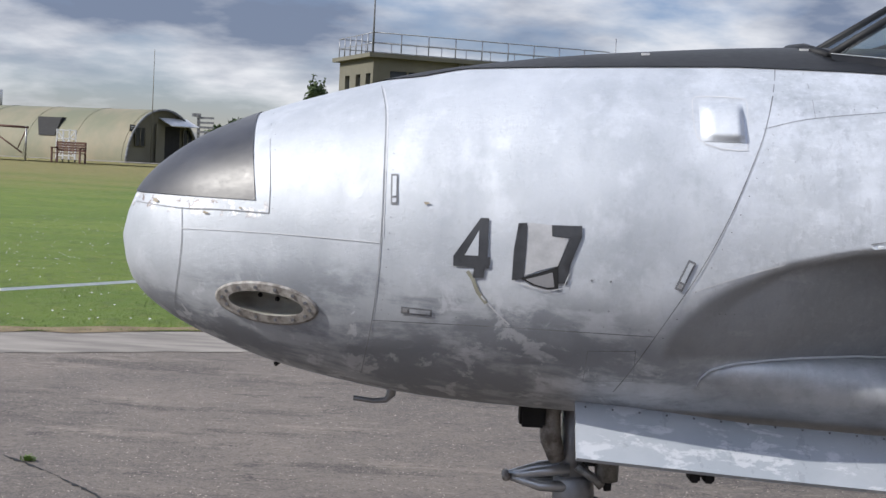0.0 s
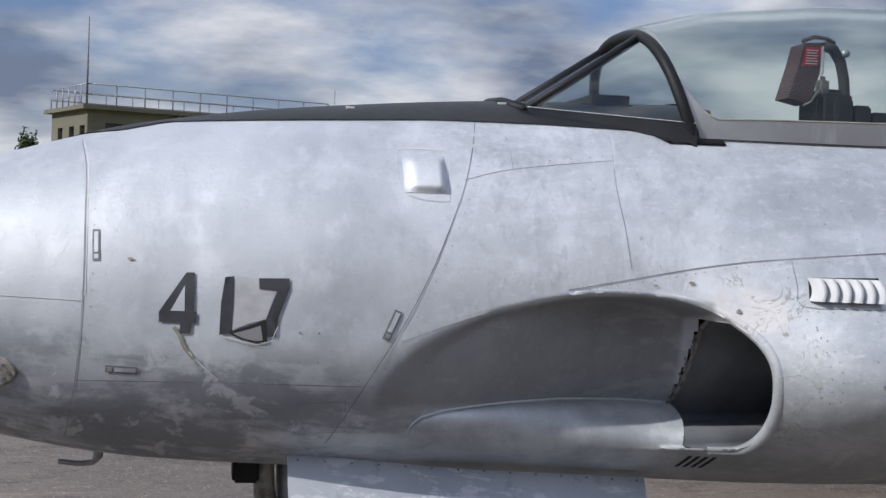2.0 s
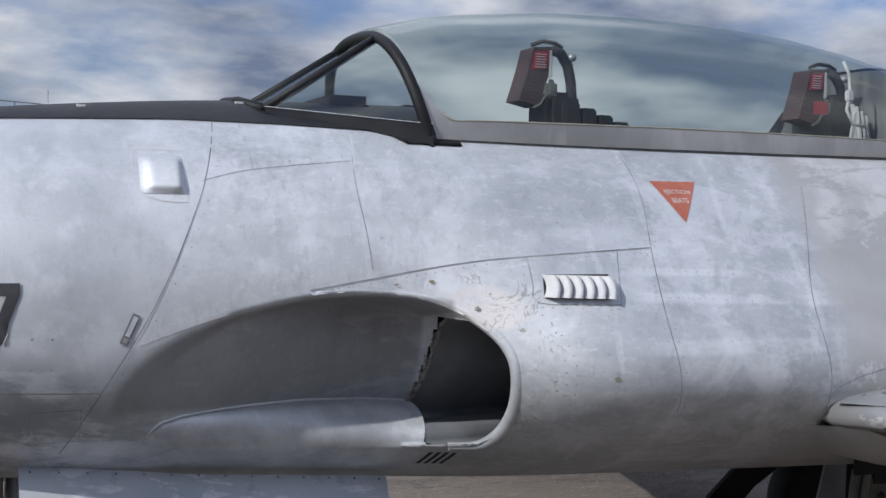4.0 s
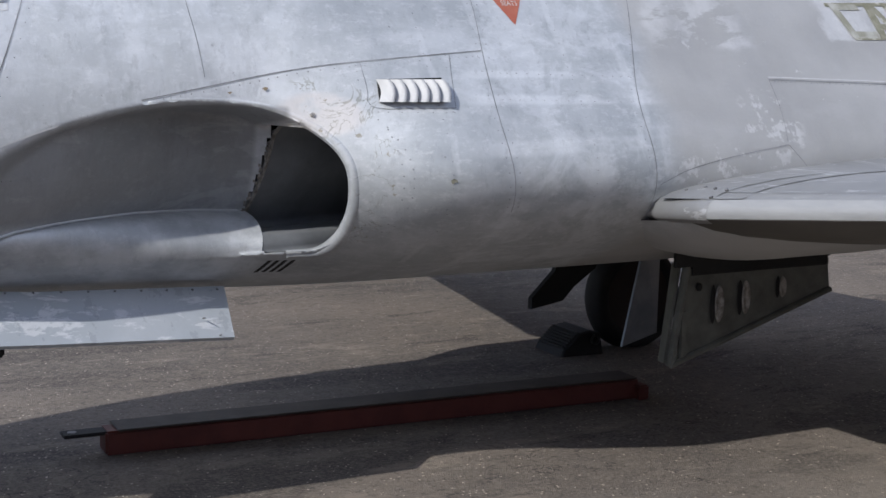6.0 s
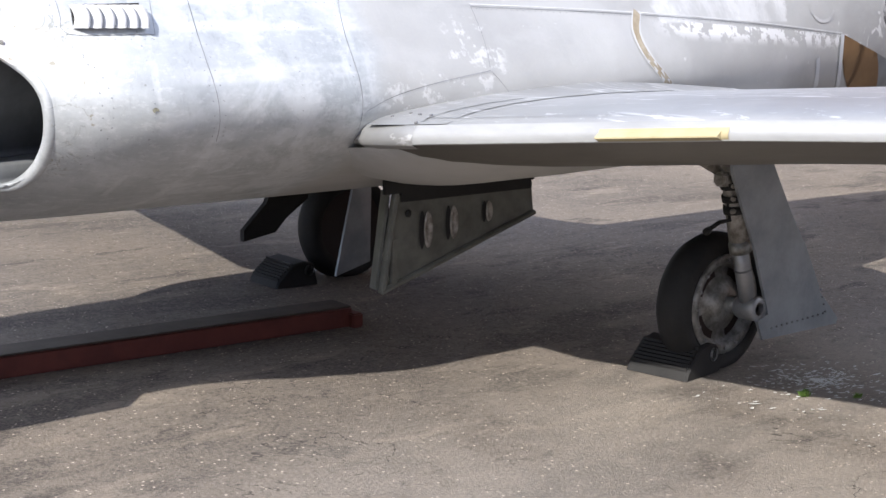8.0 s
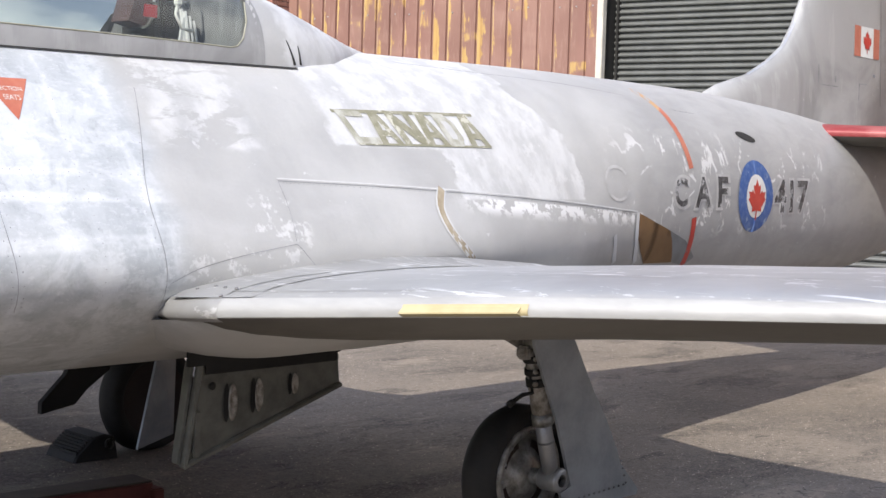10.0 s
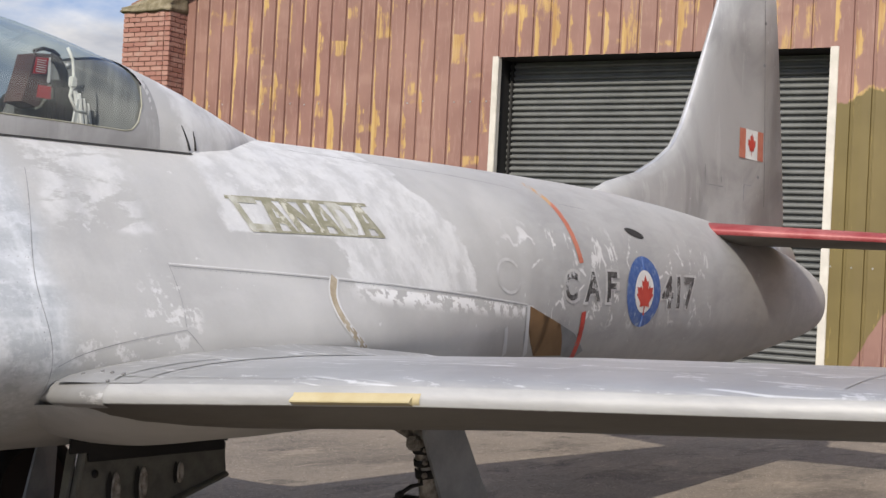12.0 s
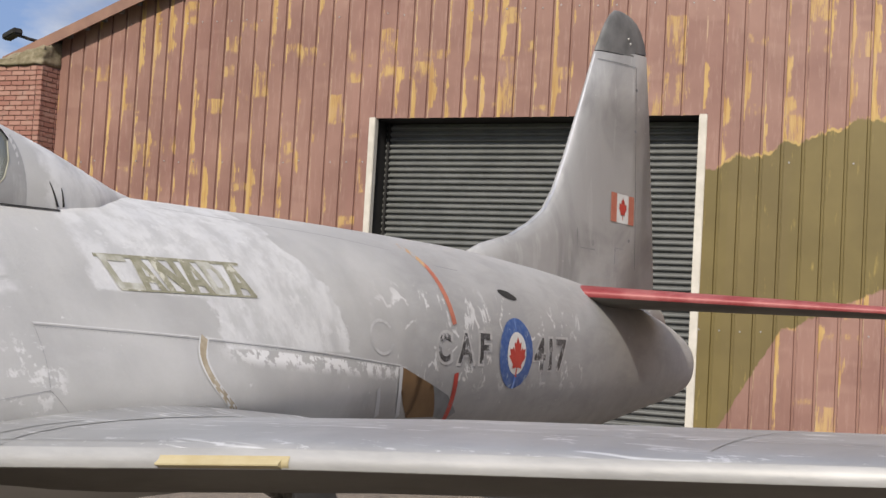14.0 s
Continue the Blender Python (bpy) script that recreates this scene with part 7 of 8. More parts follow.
weed(-0.83, 1.80, 0.05, 5)

# ---- ground ----
GD = Vector((1.56, 0.69, 0)).normalized()
GN = Vector((-GD.y, GD.x, 0))
G0 = Vector((-2.33, 5.94, 0))


def strip_sheet(name, d0, d1, z0, z1, mat, label, category, kind, ragged=0.0, length=320, seed=3):
    """A long band parallel to the edge of the apron, d measured away from it."""
    r = random.Random(seed)
    verts, faces, us = [], [], sorted([-length, -60, -25, 25, 60, length] + [-12 + 0.25 * i for i in range(97)])
    for u in us:
        j0, j1 = (r.uniform(-ragged, ragged) if abs(u) < 20 else 0 for _ in range(2))
        verts += [G0 + GD * u + GN * (d0 + j0) + Vector((0, 0, z0)), G0 + GD * u + GN * (d1 + (j1 if d1 < 5 else 0)) + Vector((0, 0, z1))]
    for i in range(len(us) - 1):
        faces.append((2 * i, 2 * i + 2, 2 * i + 3, 2 * i + 1))
    return tagged(mesh_ob(name, verts, faces, mat, None, "", False), label, category, kind=kind)


tagged(mesh_ob("ground", [(-2500, -2500, -0.03), (2500, -2500, -0.03), (2500, 4500, -0.03), (-2500, 4500, -0.03)], [(0, 1, 2, 3)], M_GRASS, None, "", False), "grass field reaching to the horizon", "ground", kind="structure")
strip_sheet("apron", -120, 0.0, 0.0, 0.0, M_ASPH, "weathered grey asphalt apron with pale patches", "asphalt", "structure", 0.0)
strip_sheet("edging", -1.05, 0.02, 0.004, 0.012, M_PALECONC, "pale worn concrete edging", "edging", "structure", 0.03)
strip_sheet("soil_edge", -0.05, 0.16, 0.016, 0.032, M_DIRT, "dry brown soil along the worn edge of the lawn", "soil", "structure", 0.06, 320, 8)
# lawn that climbs gently to the huts
verts, faces = [], []
ds = [0.0, 0.4, 2, 6, 12, 20, 30, 42, 56, 70, 90, 130, 200]
for d in ds:
    for u in (-200, -60, -30, -15, -5, 5, 15, 30, 60, 200):
        z = 0.02 + 0.62 * smooth(8, 62, d) + 0.0 * u
        verts.append(G0 + GD * u + GN * d + Vector((0, 0, z)))
for j in range(len(ds) - 1):
    for i in range(9):
        a = j * 10 + i
        faces.append((a, a + 1, a + 11, a + 10))
tagged(mesh_ob("lawn", verts, faces, M_GRASS), "mown green lawn, drier far off", "lawn", kind="structure")
# tufts along the near edge of the lawn
rnd = random.Random(9)
bm = bmesh.new()
for i in range(26000):
    d = rnd.random() ** 1.6 * 9.0
    u = rnd.uniform(-5.5, 5.0)
    p = G0 + GD * u + GN * (d + 0.0) + Vector((0, 0, 0.02))
    h, a = rnd.uniform(0.006, 0.018), rnd.uniform(0, 3.14)
    s = Vector((math.cos(a), math.sin(a), 0)) * 0.003
    t = Vector((rnd.uniform(-1, 1), rnd.uniform(-1, 1), 0)) * 0.02 + Vector((0, 0, h))
    bm.faces.new([bm.verts.new(q) for q in (p - s, p + s, p + t)])
tagged(part("grass_blades", bm, M_GRASS), "short grass blades on the lawn", "grass", kind="stuff")
bm = bmesh.new()
for i in range(900):
    d, u = 0.3 + rnd.random() ** 1.3 * 16.0, rnd.uniform(-6.5, 5.0)
    p = G0 + GD * u + GN * d + Vector((0, 0, 0.06 + 0.62 * smooth(8, 62, d)))
    s = rnd.uniform(0.006, 0.013)
    bm.faces.new([bm.verts.new(p + Vector(q) * s) for q in ((1, 0, 0.3), (0, 1, 0.6), (-1, 0, 0.3), (0, -1, 0))])
tagged(part("daisies", bm, M_FLAKE), "tiny white daisies in the lawn", "flowers", kind="stuff")
# crack and stains in the asphalt
bm = bmesh.new()
line = curve_through([(-1.35, 2.1), (-1.0, 1.9), (-0.81, 1.74), (-0.6, 1.5), (-0.35, 1.2), (-0.2, 0.8)], 60)
rnd = random.Random(2)
rows = [[bm.verts.new((p.x + rnd.gauss(0, 0.008) - 0.004, p.y + rnd.gauss(0, 0.01), 0.003)), bm.verts.new((p.x + 0.005 + rnd.gauss(0, 0.005), p.y + 0.008, 0.003))] for p in line]
for a, b in zip(rows, rows[1:]):
    bm.faces.new((a[0], a[1], b[1], b[0]))
tagged(part("asphalt_crack", bm, M_BLACK), "dark crack across the asphalt", "crack", kind="structure")
# white tape across the lawn
line = [Vector((-9.5, 7.4, 0.05)), Vector((-3.14, 8.4, 0.05)), Vector((-2.14, 9.9, 0.06)), Vector((-0.6, 12.0, 0.06))]
tagged(mesh_ob("boundary_tape", line + [p + Vector((0.0, 0.02, 0.026)) for p in line], [(i, i + 1, i + 5, i + 4) for i in range(3)], M_TAPEW, None, "", False), "white boundary tape lying across the lawn", "tape")
# path by the hut
pv = [Vector((-60, 50.0, 0.70)), Vector((-9, 60.0, 0.76)), Vector((-9, 62.0, 0.77)), Vector((-60, 52.0, 0.71))]
tagged(mesh_ob("path", pv, [(0, 1, 2, 3)], M_PALECONC, None, "", False), "pale narrow concrete path", "path", kind="structure")

# unseen wall added far behind the camera, darkening low reflections on the aircraft
tagged(part("wall_south", add_box(bmesh.new(), (-60, -45.3, -0.2), (70, -45.0, 8.5)), M_ROOF), "unseen plain brown wall added to darken low reflections", "wall", kind="structure")

# ---- hangar ----
HP, HD = Vector((16.4, 6.6, 0)), Vector((0.145, -0.9895, 0)).normalized()
HN = Vector((-0.9895, -0.145, 0))


def hw(u, z, out=0.0):
    """A point on the hangar wall: u along it from the door's post, out towards the aircraft."""
    return HP + HD * u + HN * out + Vector((0, 0, z))


def gable(u):
    return 5.2 + 0.37 * (u + 5.9) if u < 6 else 5.2 + 0.37 * (11.9 - (u - 6))


hangar = empty("hangar", "brown and olive camouflaged hangar with flaking ochre paint", "hangar")


RIB, RIB0 = 0.2455, 4.69


def cladding_sheet(u0, u1, z0, parent):
    """A box-profile sheet: flat pans with narrow deep valleys between them."""
    us = [(u0, 0.03)]
    k = math.ceil((u0 + 0.02 - RIB0) / RIB)
    while RIB0 + k * RIB < u1 - 0.02:
        c = RIB0 + k * RIB
        us += [(c - 0.020, 0.03), (c - 0.013, 0.0), (c + 0.013, 0.0), (c + 0.020, 0.03), (c + 0.026, 0.034), (c + 0.036, 0.03)]
        k += 1
    us.append((u1, 0.03))
    verts, faces = [], []
    for u, o in us:
        verts += [hw(u, z0, o), hw(u, gable(u), o)]
    for i in range(len(us) - 1):
        faces.append((2 * i, 2 * i + 2, 2 * i + 3, 2 * i + 1))
    return mesh_ob("cladding_sheet", verts, faces, M_CLAD, parent, "", False)


wall = part("wall_front", bmesh.new(), M_CLAD, hangar, "ribbed sheet wall with peeling camouflage")
for start, end, z0 in ((-5.3, 0.0, 0.0), (0.0, 4.46, 4.19), (4.46, 12.1, 0.0)):
    cuts = [start] + [RIB0 + RIB * (3 * k + 0.5) for k in range(-14, 11) if start + 0.2 < RIB0 + RIB * (3 * k + 0.5) < end - 0.2] + [end]
    for a, b in zip(cuts, cuts[1:]):
        cladding_sheet(a, b, z0, wall)
# screws
bm = bmesh.new()
rnd = random.Random(31)
for z in (1.6, 3.6, 5.6):
    for k in range(60):
        u = RIB0 + RIB * (k - 40) + 0.09
        if 0 < u < 4.5 and z < 4.2 or z > gable(u) - 0.1 or rnd.random() < 0.35:
            continue
        q = hw(u, z + rnd.gauss(0, 0.01), 0.031)
        add_tube(bm, [q, q + HN * 0.006], 0.012, 6)
part("wall_screws", bm, M_STEEL, wall)["kind"] = "stuff"
# sides, back and roof close the building
for name, a, b in (("wall_side", -5.3, -5.3), ("wall_side", 12.1, 12.1)):
    mesh_ob(name, [hw(a, 0, -0.05), hw(a, gable(a), -0.05), hw(a, gable(a), -16), hw(a, 0, -16)], [(0, 1, 2, 3)], M_CLAD, hangar, "", False)
mesh_ob("wall_back", [hw(-5.3, 0, -16), hw(12.1, 0, -16), hw(12.1, 5.2, -16), hw(6, 9.6, -16), hw(-5.3, 5.4, -16)], [(0, 1, 2, 3, 4)], M_CLAD, hangar, "", False)
for a, b in ((-6.2, 6.0), (6.0, 18.0)):
    r = [hw(a, gable(a), 0.25), hw(b, gable(b), 0.25), hw(b, gable(b), -16), hw(a, gable(a), -16)]
    plate("roof_sheet", r, 0.06, M_ROOF, hangar, "brown sheet roof")
bm = bmesh.new()
for k in range(40):
    u = -6.0 + 0.3 * k
    add_box(bm, (-0.03, -0.03, -0.05), (0.03, 0.03, 0.02), 0.0, Matrix.Translation(hw(u, gable(u) - 0.02, 0.1)))
part("verge_clips", bm, M_SEAM, hangar)["kind"] = "stuff"
plate("verge_board", [hw(-6.2, gable(-6.2) - 0.12, 0.26), hw(6.0, gable(6.0) - 0.12, 0.26), hw(6.0, gable(6.0) + 0.05, 0.26), hw(-6.2, gable(-6.2) + 0.05, 0.26)], 0.02, M_ROOF, hangar, "brown verge flashing")

# roller shutter in its opening
shutter = tagged(new("door_shutter"), "closed grey steel roller shutter door", "door", kind="structure")
SLAT = 0.0815
base_v, base_f, PROF = [], [], [(0.0, -0.022), (0.003, 0.008), (0.012, 0.02), (0.028, 0.024), (0.044, 0.018), (0.050, 0.004), (0.053, -0.022), (SLAT, -0.022)]
for u in (0.0, 4.46):
    base_v += [HD * u + HN * o + Vector((0, 0, z)) for z, o in PROF]
base_f = [(i, i + 8, i + 9, i + 1) for i in range(7)]
slat_me = bpy.data.meshes.new("slat")
slat_me.from_pydata([tuple(v) for v in base_v], [], base_f)
slat_me.materials.append(M_SHUTTER)
for k in range(51):
    s = new("slat", slat_me)
    s.parent = shutter
    s.location = HP + HN * -0.40 + Vector((0, 0, 0.02 + SLAT * k))
for u0, u1 in ((-0.06, 0.03), (4.42, 4.52)):
    bm = bmesh.new()
    add_box(bm, (u0, -0.06, 0.0), (u1, 0.05, 4.2), 0.008)
    for q in bm.verts:
        q.co = hw(q.co.x, q.co.z, q.co.y)
    bmesh.ops.recalc_face_normals(bm, faces=bm.faces)
    part("door_jamb", bm, M_JAMB, shutter, "dirty cream steel door post")
    # narrow guide coloured black to draw the shadow line beside the post
    bm = bmesh.new()
    add_box(bm, (u0 + (0.09 if u0 < 0 else -0.02), -0.44, 0.0), (u1 + (0.03 if u0 < 0 else -0.10), -0.34, 4.18), 0.004)
    for q in bm.verts:
        q.co = hw(q.co.x, q.co.z, q.co.y)
    part("guide_rail", bm, M_BLACK, shutter, "shutter guide, black in place of a shadow line")
for u in (0.0, 4.46):
    mesh_ob("reveal", [hw(u, 0, 0.0), hw(u, 4.19, 0.0), hw(u, 4.19, -0.6), hw(u, 0, -0.6)], [(0, 1, 2, 3)], M_BLACK, shutter, "", False)
mesh_ob("reveal", [hw(0, 4.19, 0.0), hw(4.46, 4.19, 0.0), hw(4.46, 4.19, -0.6), hw(0, 4.19, -0.6)], [(0, 1, 2, 3)], M_BLACK, shutter, "", False)
mesh_ob("lining", [hw(0, 0, -0.6), hw(4.46, 0, -0.6), hw(4.46, 4.19, -0.6), hw(0, 4.19, -0.6)], [(0, 1, 2, 3)], M_BLACK, shutter, "", False)

# brick pier at the corner of the hangar
pier = empty("brick_pier", "red brick pier with a mossy sloping cap at the hangar corner", "brick pier")
PU0, PU1, PO = -6.20, -5.31, 0.42
core = bmesh.new()
add_box(core, (PU0 + 0.008, 0.0, 0.0), (PU1 - 0.008, PO - 0.008, 4.98))
for q in core.verts:
    q.co = hw(q.co.x, q.co.z, q.co.y)
bmesh.ops.recalc_face_normals(core, faces=core.faces)
part("mortar_core", core, M_MORTAR, pier, "pale mortar")
cap = bmesh.new()
for u, z, o in ((PU0 - 0.05, 4.98, PO + 0.05), (PU1 + 0.02, 4.98, PO + 0.05), (PU1 + 0.02, 4.98, 0.0), (PU0 - 0.05, 4.98, 0.0), (PU0 - 0.03, 5.03, PO + 0.04), (PU1 + 0.01, 5.24, PO + 0.02), (PU1 + 0.0, 5.40, 0.0), (PU0 + 0.25, 5.30, 0.0)):
    cap.verts.new(hw(u, z, o))
cap.verts.ensure_lookup_table()
for f in ((0, 1, 5, 4), (1, 2, 6, 5), (3, 0, 4, 7), (4, 5, 6, 7), (0, 3, 2, 1), (2, 3, 7, 6)):
    cap.faces.new([cap.verts[i] for i in f])
bmesh.ops.subdivide_edges(cap, edges=cap.edges[:], cuts=5, use_grid_fill=True)
rnd = random.Random(17)
for q in cap.verts:
    q.co += Vector((rnd.gauss(0, 0.008), rnd.gauss(0, 0.008), rnd.gauss(0, 0.01)))
part("pier_cap", cap, M_MOSS, pier, "moss grown concrete capping", True)


def brick_mesh(length, depth):
    bm = bmesh.new()
    add_box(bm, (0, -0.012, 0), (length, depth, 0.064), 0.004)
    me = bpy.data.meshes.new("brick")
    bm.to_mesh(me)
    bm.free()
    me.materials.append(M_BRICK)
    return me


FACE = Matrix(((HD.x, -HN.x, 0, 0), (HD.y, -HN.y, 0, 0), (0, 0, 1, 0), (0, 0, 0, 1)))
SIDE = Matrix(((-HN.x, -HD.x, 0, 0), (-HN.y, -HD.y, 0, 0), (0, 0, 1, 0), (0, 0, 0, 1)))
stretch_me, head_me = brick_mesh(0.218, 0.03), brick_mesh(0.103, 0.03)
rnd = random.Random(23)
for row in range(31):
    z = 2.66 + 0.0745 * row
    x = PU0 - (0.115 if row % 2 else 0.0)
    while x < PU1 - 0.05:
        me, ln = (head_me, 0.103) if x < PU0 else (stretch_me, 0.218)
        if x < PU0:
            x = PU0
        if x + ln > PU1 + 0.01:
            me, ln = head_me, 0.103
        b = new("brick", me)
        b.parent = pier
        b.matrix_basis = Matrix.Translation(hw(x, z, PO + rnd.uniform(-0.002, 0.003))) @ FACE
        x += ln + 0.012
    pos = 0.0
    while pos < PO - 0.05:
        me, ln = (stretch_me, 0.218) if (row % 2 == 0 or pos > 0.05) and pos + 0.218 < PO + 0.02 else (head_me, 0.103)
        b = new("brick", me)
        b.parent = pier
        b.matrix_basis = Matrix.Translation(hw(PU1 + rnd.uniform(-0.002, 0.003), z, PO - pos)) @ SIDE
        pos += ln + 0.012
low = bmesh.new()
for row in range(35):
    z = 0.02 + 0.0745 * row
    add_box(low, (PU0, 0.0, z), (PU1, PO + 0.004, z + 0.062), 0.0)
for q in low.verts:
    q.co = hw(q.co.x, q.co.z, q.co.y)
tagged(part("lower_courses", low, M_BRICK, pier), kind="stuff")
lamp = empty("floodlight", "black floodlight under the hangar verge", "floodlight")
bm = bmesh.new()
add_box(bm, (-0.17, -0.08, -0.05), (0.17, 0.08, 0.05), 0.02, Matrix.Translation(hw(-5.98, 5.46, 0.35)) @ pose(0, 0, 0, 0, 12, 80))
part("lamp_head", bm, M_BLACK, lamp, "black lamp housing")
part("lamp_arm", add_tube(bmesh.new(), [hw(-5.9, 5.45, 0.33), hw(-5.8, 5.42, 0.2), hw(-5.7, 5.40, 0.0)], 0.025, 8), M_BLACK, lamp, "bent bracket")


# ---- far background: huts, watch tower, trees ----
def nissen_hut():
    hut = empty("nissen_hut", "green corrugated half-round hut with a dark doorway", "hut")
    c0 = Vector((-15.0, 70.0, 0.62))
    ax = Vector((-0.86, 0.51, 0)).normalized()
    wd = Vector((0.51, 0.86, 0)).normalized()
    R, H, L = 2.75, 2.85, 15.0

    def shell(a, d, r=1.0):
        return c0 + ax * d - wd * R * r * math.cos(a) + Vector((0, 0, H * r * math.sin(a)))
    verts, faces = [], []
    for d in (0.0, L):
        for i in range(61):
            a = math.pi * i / 60
            verts.append(shell(a, d))
    faces = [(i, i + 1, i + 62, i + 61) for i in range(60)]
    mesh_ob("roof_shell", verts, faces, M_NISSEN, hut, "faded green corrugated shell")
    bm = bmesh.new()
    for k in range(5):
        d = 0.3 + k * 3.6
        add_tube(bm, [shell(math.pi * i / 24, d, 1.004) for i in range(25)], 0.012, 5)
    part("shell_ribs", bm, M_NISSEN, hut, "lapped sheet joints")
    add = [shell(math.pi * i / 40, 0.25) for i in range(41)]
    mesh_ob("end_wall", add, [tuple(range(41))], M_RENDER, hut, "olive painted end wall", False)
    tube("end_rim", [shell(math.pi * i / 40, -0.02, 1.0) for i in range(41)], 0.06, M_SEAM, hut, "dark shell edge")

    def on_end(x, z, out=0.05):
        return c0 + wd * x + ax * (0.25 - out - 0.02) + Vector((0, 0, z))
    plate("doorway", [on_end(0.2, 0.0), on_end(1.4, 0.0), on_end(1.4, 2.0), on_end(0.2, 2.0)], 0.02, M_BLACK, hut, "open dark doorway")
    plate("door_leaf", [on_end(-0.5, 0.0, 0.12), on_end(0.15, 0.0, 0.12), on_end(0.15, 2.1, 0.12), on_end(-0.5, 2.1, 0.12)], 0.05, M_RENDER, hut, "olive door leaf")
    plate("porch_roof", [on_end(-0.2, 2.45, 0.05), on_end(1.9, 2.45, 0.05), on_end(1.9, 2.05, 1.0), on_end(-0.2, 2.05, 1.0)], 0.05, M_FILLER, hut, "pale corrugated porch roof")
    for x in (-1.6, 2.0):
        w = plate("hut_window", [on_end(x - 0.35, 0.9), on_end(x + 0.35, 0.9), on_end(x + 0.35, 1.85), on_end(x - 0.35, 1.85)], 0.04, M_WINGLASS, hut, "small paned window")
        for k in range(3):
            tube("glazing_bar", [on_end(x - 0.35 + 0.35 * k, 0.9, 0.1), on_end(x - 0.35 + 0.35 * k, 1.85, 0.1)], 0.025, M_RENDER, w, "", 4)
    plate("sign_board", [on_end(-2.35, 1.65), on_end(-1.95, 1.65), on_end(-1.95, 1.98), on_end(-2.35, 1.98)], 0.04, M_BLACK, hut, "small black sign with white bars")
    for k in range(2):
        plate("sign_bar", [on_end(-2.28, 1.74 + 0.12 * k, 0.1), on_end(-2.02, 1.74 + 0.12 * k, 0.1), on_end(-2.02, 1.79 + 0.12 * k, 0.1), on_end(-2.28, 1.79 + 0.12 * k, 0.1)], 0.01, M_WHITE, hut)
    # dormer cut into the near side
    v = [shell(0.45, 5.4), shell(0.45, 6.6), shell(0.9, 7.2), shell(0.9, 5.4)]
    o = -wd * 0.35
    mesh_ob("dormer", [v[0] + o * 0.15, v[1] + o * 0.15, v[2] + o, v[3] + o, v[3], v[2], v[0], v[1]], [(0, 1, 2, 3), (3, 2, 5, 4), (0, 3, 4, 6), (1, 7, 5, 2)], M_BLACK, hut, "dark dormer opening", False)
    tube("hut_mast", [on_end(-1.1, 0, 0.4), on_end(-1.1, 5.9, 0.4)], [0.03, 0.014], M_RENDER, hut, "tall thin mast", 8)
    tube("flue", [shell(1.5, 12.5, 1.0), shell(1.5, 12.5, 1.0) + Vector((0, 0, 0.9))], 0.22, M_WHITE, hut, "short white flue pipe", 12)


nissen_hut()

bench = empty("garden_bench", "dark wooden bench on the lawn", "bench")
BM = Matrix.Translation((-16.3, 57.0, 0.62)) @ pose(0, 0, 0, 0, 0, -14)
for x in (-0.68, 0.68):
    for y0, y1, h in ((-0.28, -0.22, 0.62), (0.18, 0.24, 0.92)):
        part("leg", add_box(bmesh.new(), (x - 0.035, y0, 0), (x + 0.035, y1, h), 0.006, BM), M_WOOD, bench)
    part("arm_rest", add_box(bmesh.new(), (x - 0.045, -0.3, 0.62), (x + 0.045, 0.24, 0.67), 0.006, BM), M_WOOD, bench)
for k in range(4):
    part("seat_slat", add_box(bmesh.new(), (-0.7, -0.26 + 0.11 * k, 0.40), (0.7, -0.17 + 0.11 * k, 0.44), 0.005, BM), M_WOOD, bench)
for k in range(4):
    part("back_slat", add_box(bmesh.new(), (-0.7, 0.18, 0.5 + 0.11 * k), (0.7, 0.21, 0.59 + 0.11 * k), 0.005, BM), M_WOOD, bench)
frame_m = Matrix.Translation((-17.0, 59.0, 0.64))
trellis = empty("white_frame", "white painted lattice frame by the hut", "frame")
bm = bmesh.new()
for k in range(4):
    add_box(bm, (-0.45 + 0.28 * k, -0.03, 0), (-0.39 + 0.28 * k, 0.03, 1.45), 0.0, frame_m)
for k in range(4):
    add_box(bm, (-0.45, -0.028, 0.25 + 0.38 * k), (0.45, 0.028, 0.30 + 0.38 * k), 0.0, frame_m)
for s in (-1, 1):
    add_tube(bm, [frame_m @ Vector((-0.4 * s, 0, 0.2)), frame_m @ Vector((0.4 * s, 0, 1.4))], 0.03, 4)
part("lattice", bm, M_WHITE, trellis)


stand = empty("steel_stand", "rusty steel stand in front of the hut", "stand")
for x in (-19.9, -18.5):
    tube("post", [(x, 58.0, 0.62), (x, 58.0, 2.12)], 0.05, M_RIM, stand, "", 6)
tube("cross_beam", [(-20.1, 58.0, 2.12), (-18.4, 58.0, 2.08)], 0.055, M_WOOD, stand, "dark cross beam", 6)
tube("brace", [(-19.85, 58.0, 1.75), (-18.65, 58.0, 0.95)], 0.04, M_WOOD, stand, "diagonal brace", 6)
tube("brace", [(-18.52, 58.0, 1.95), (-18.85, 58.0, 1.15)], 0.03, M_WOOD, stand, "diagonal brace", 6)


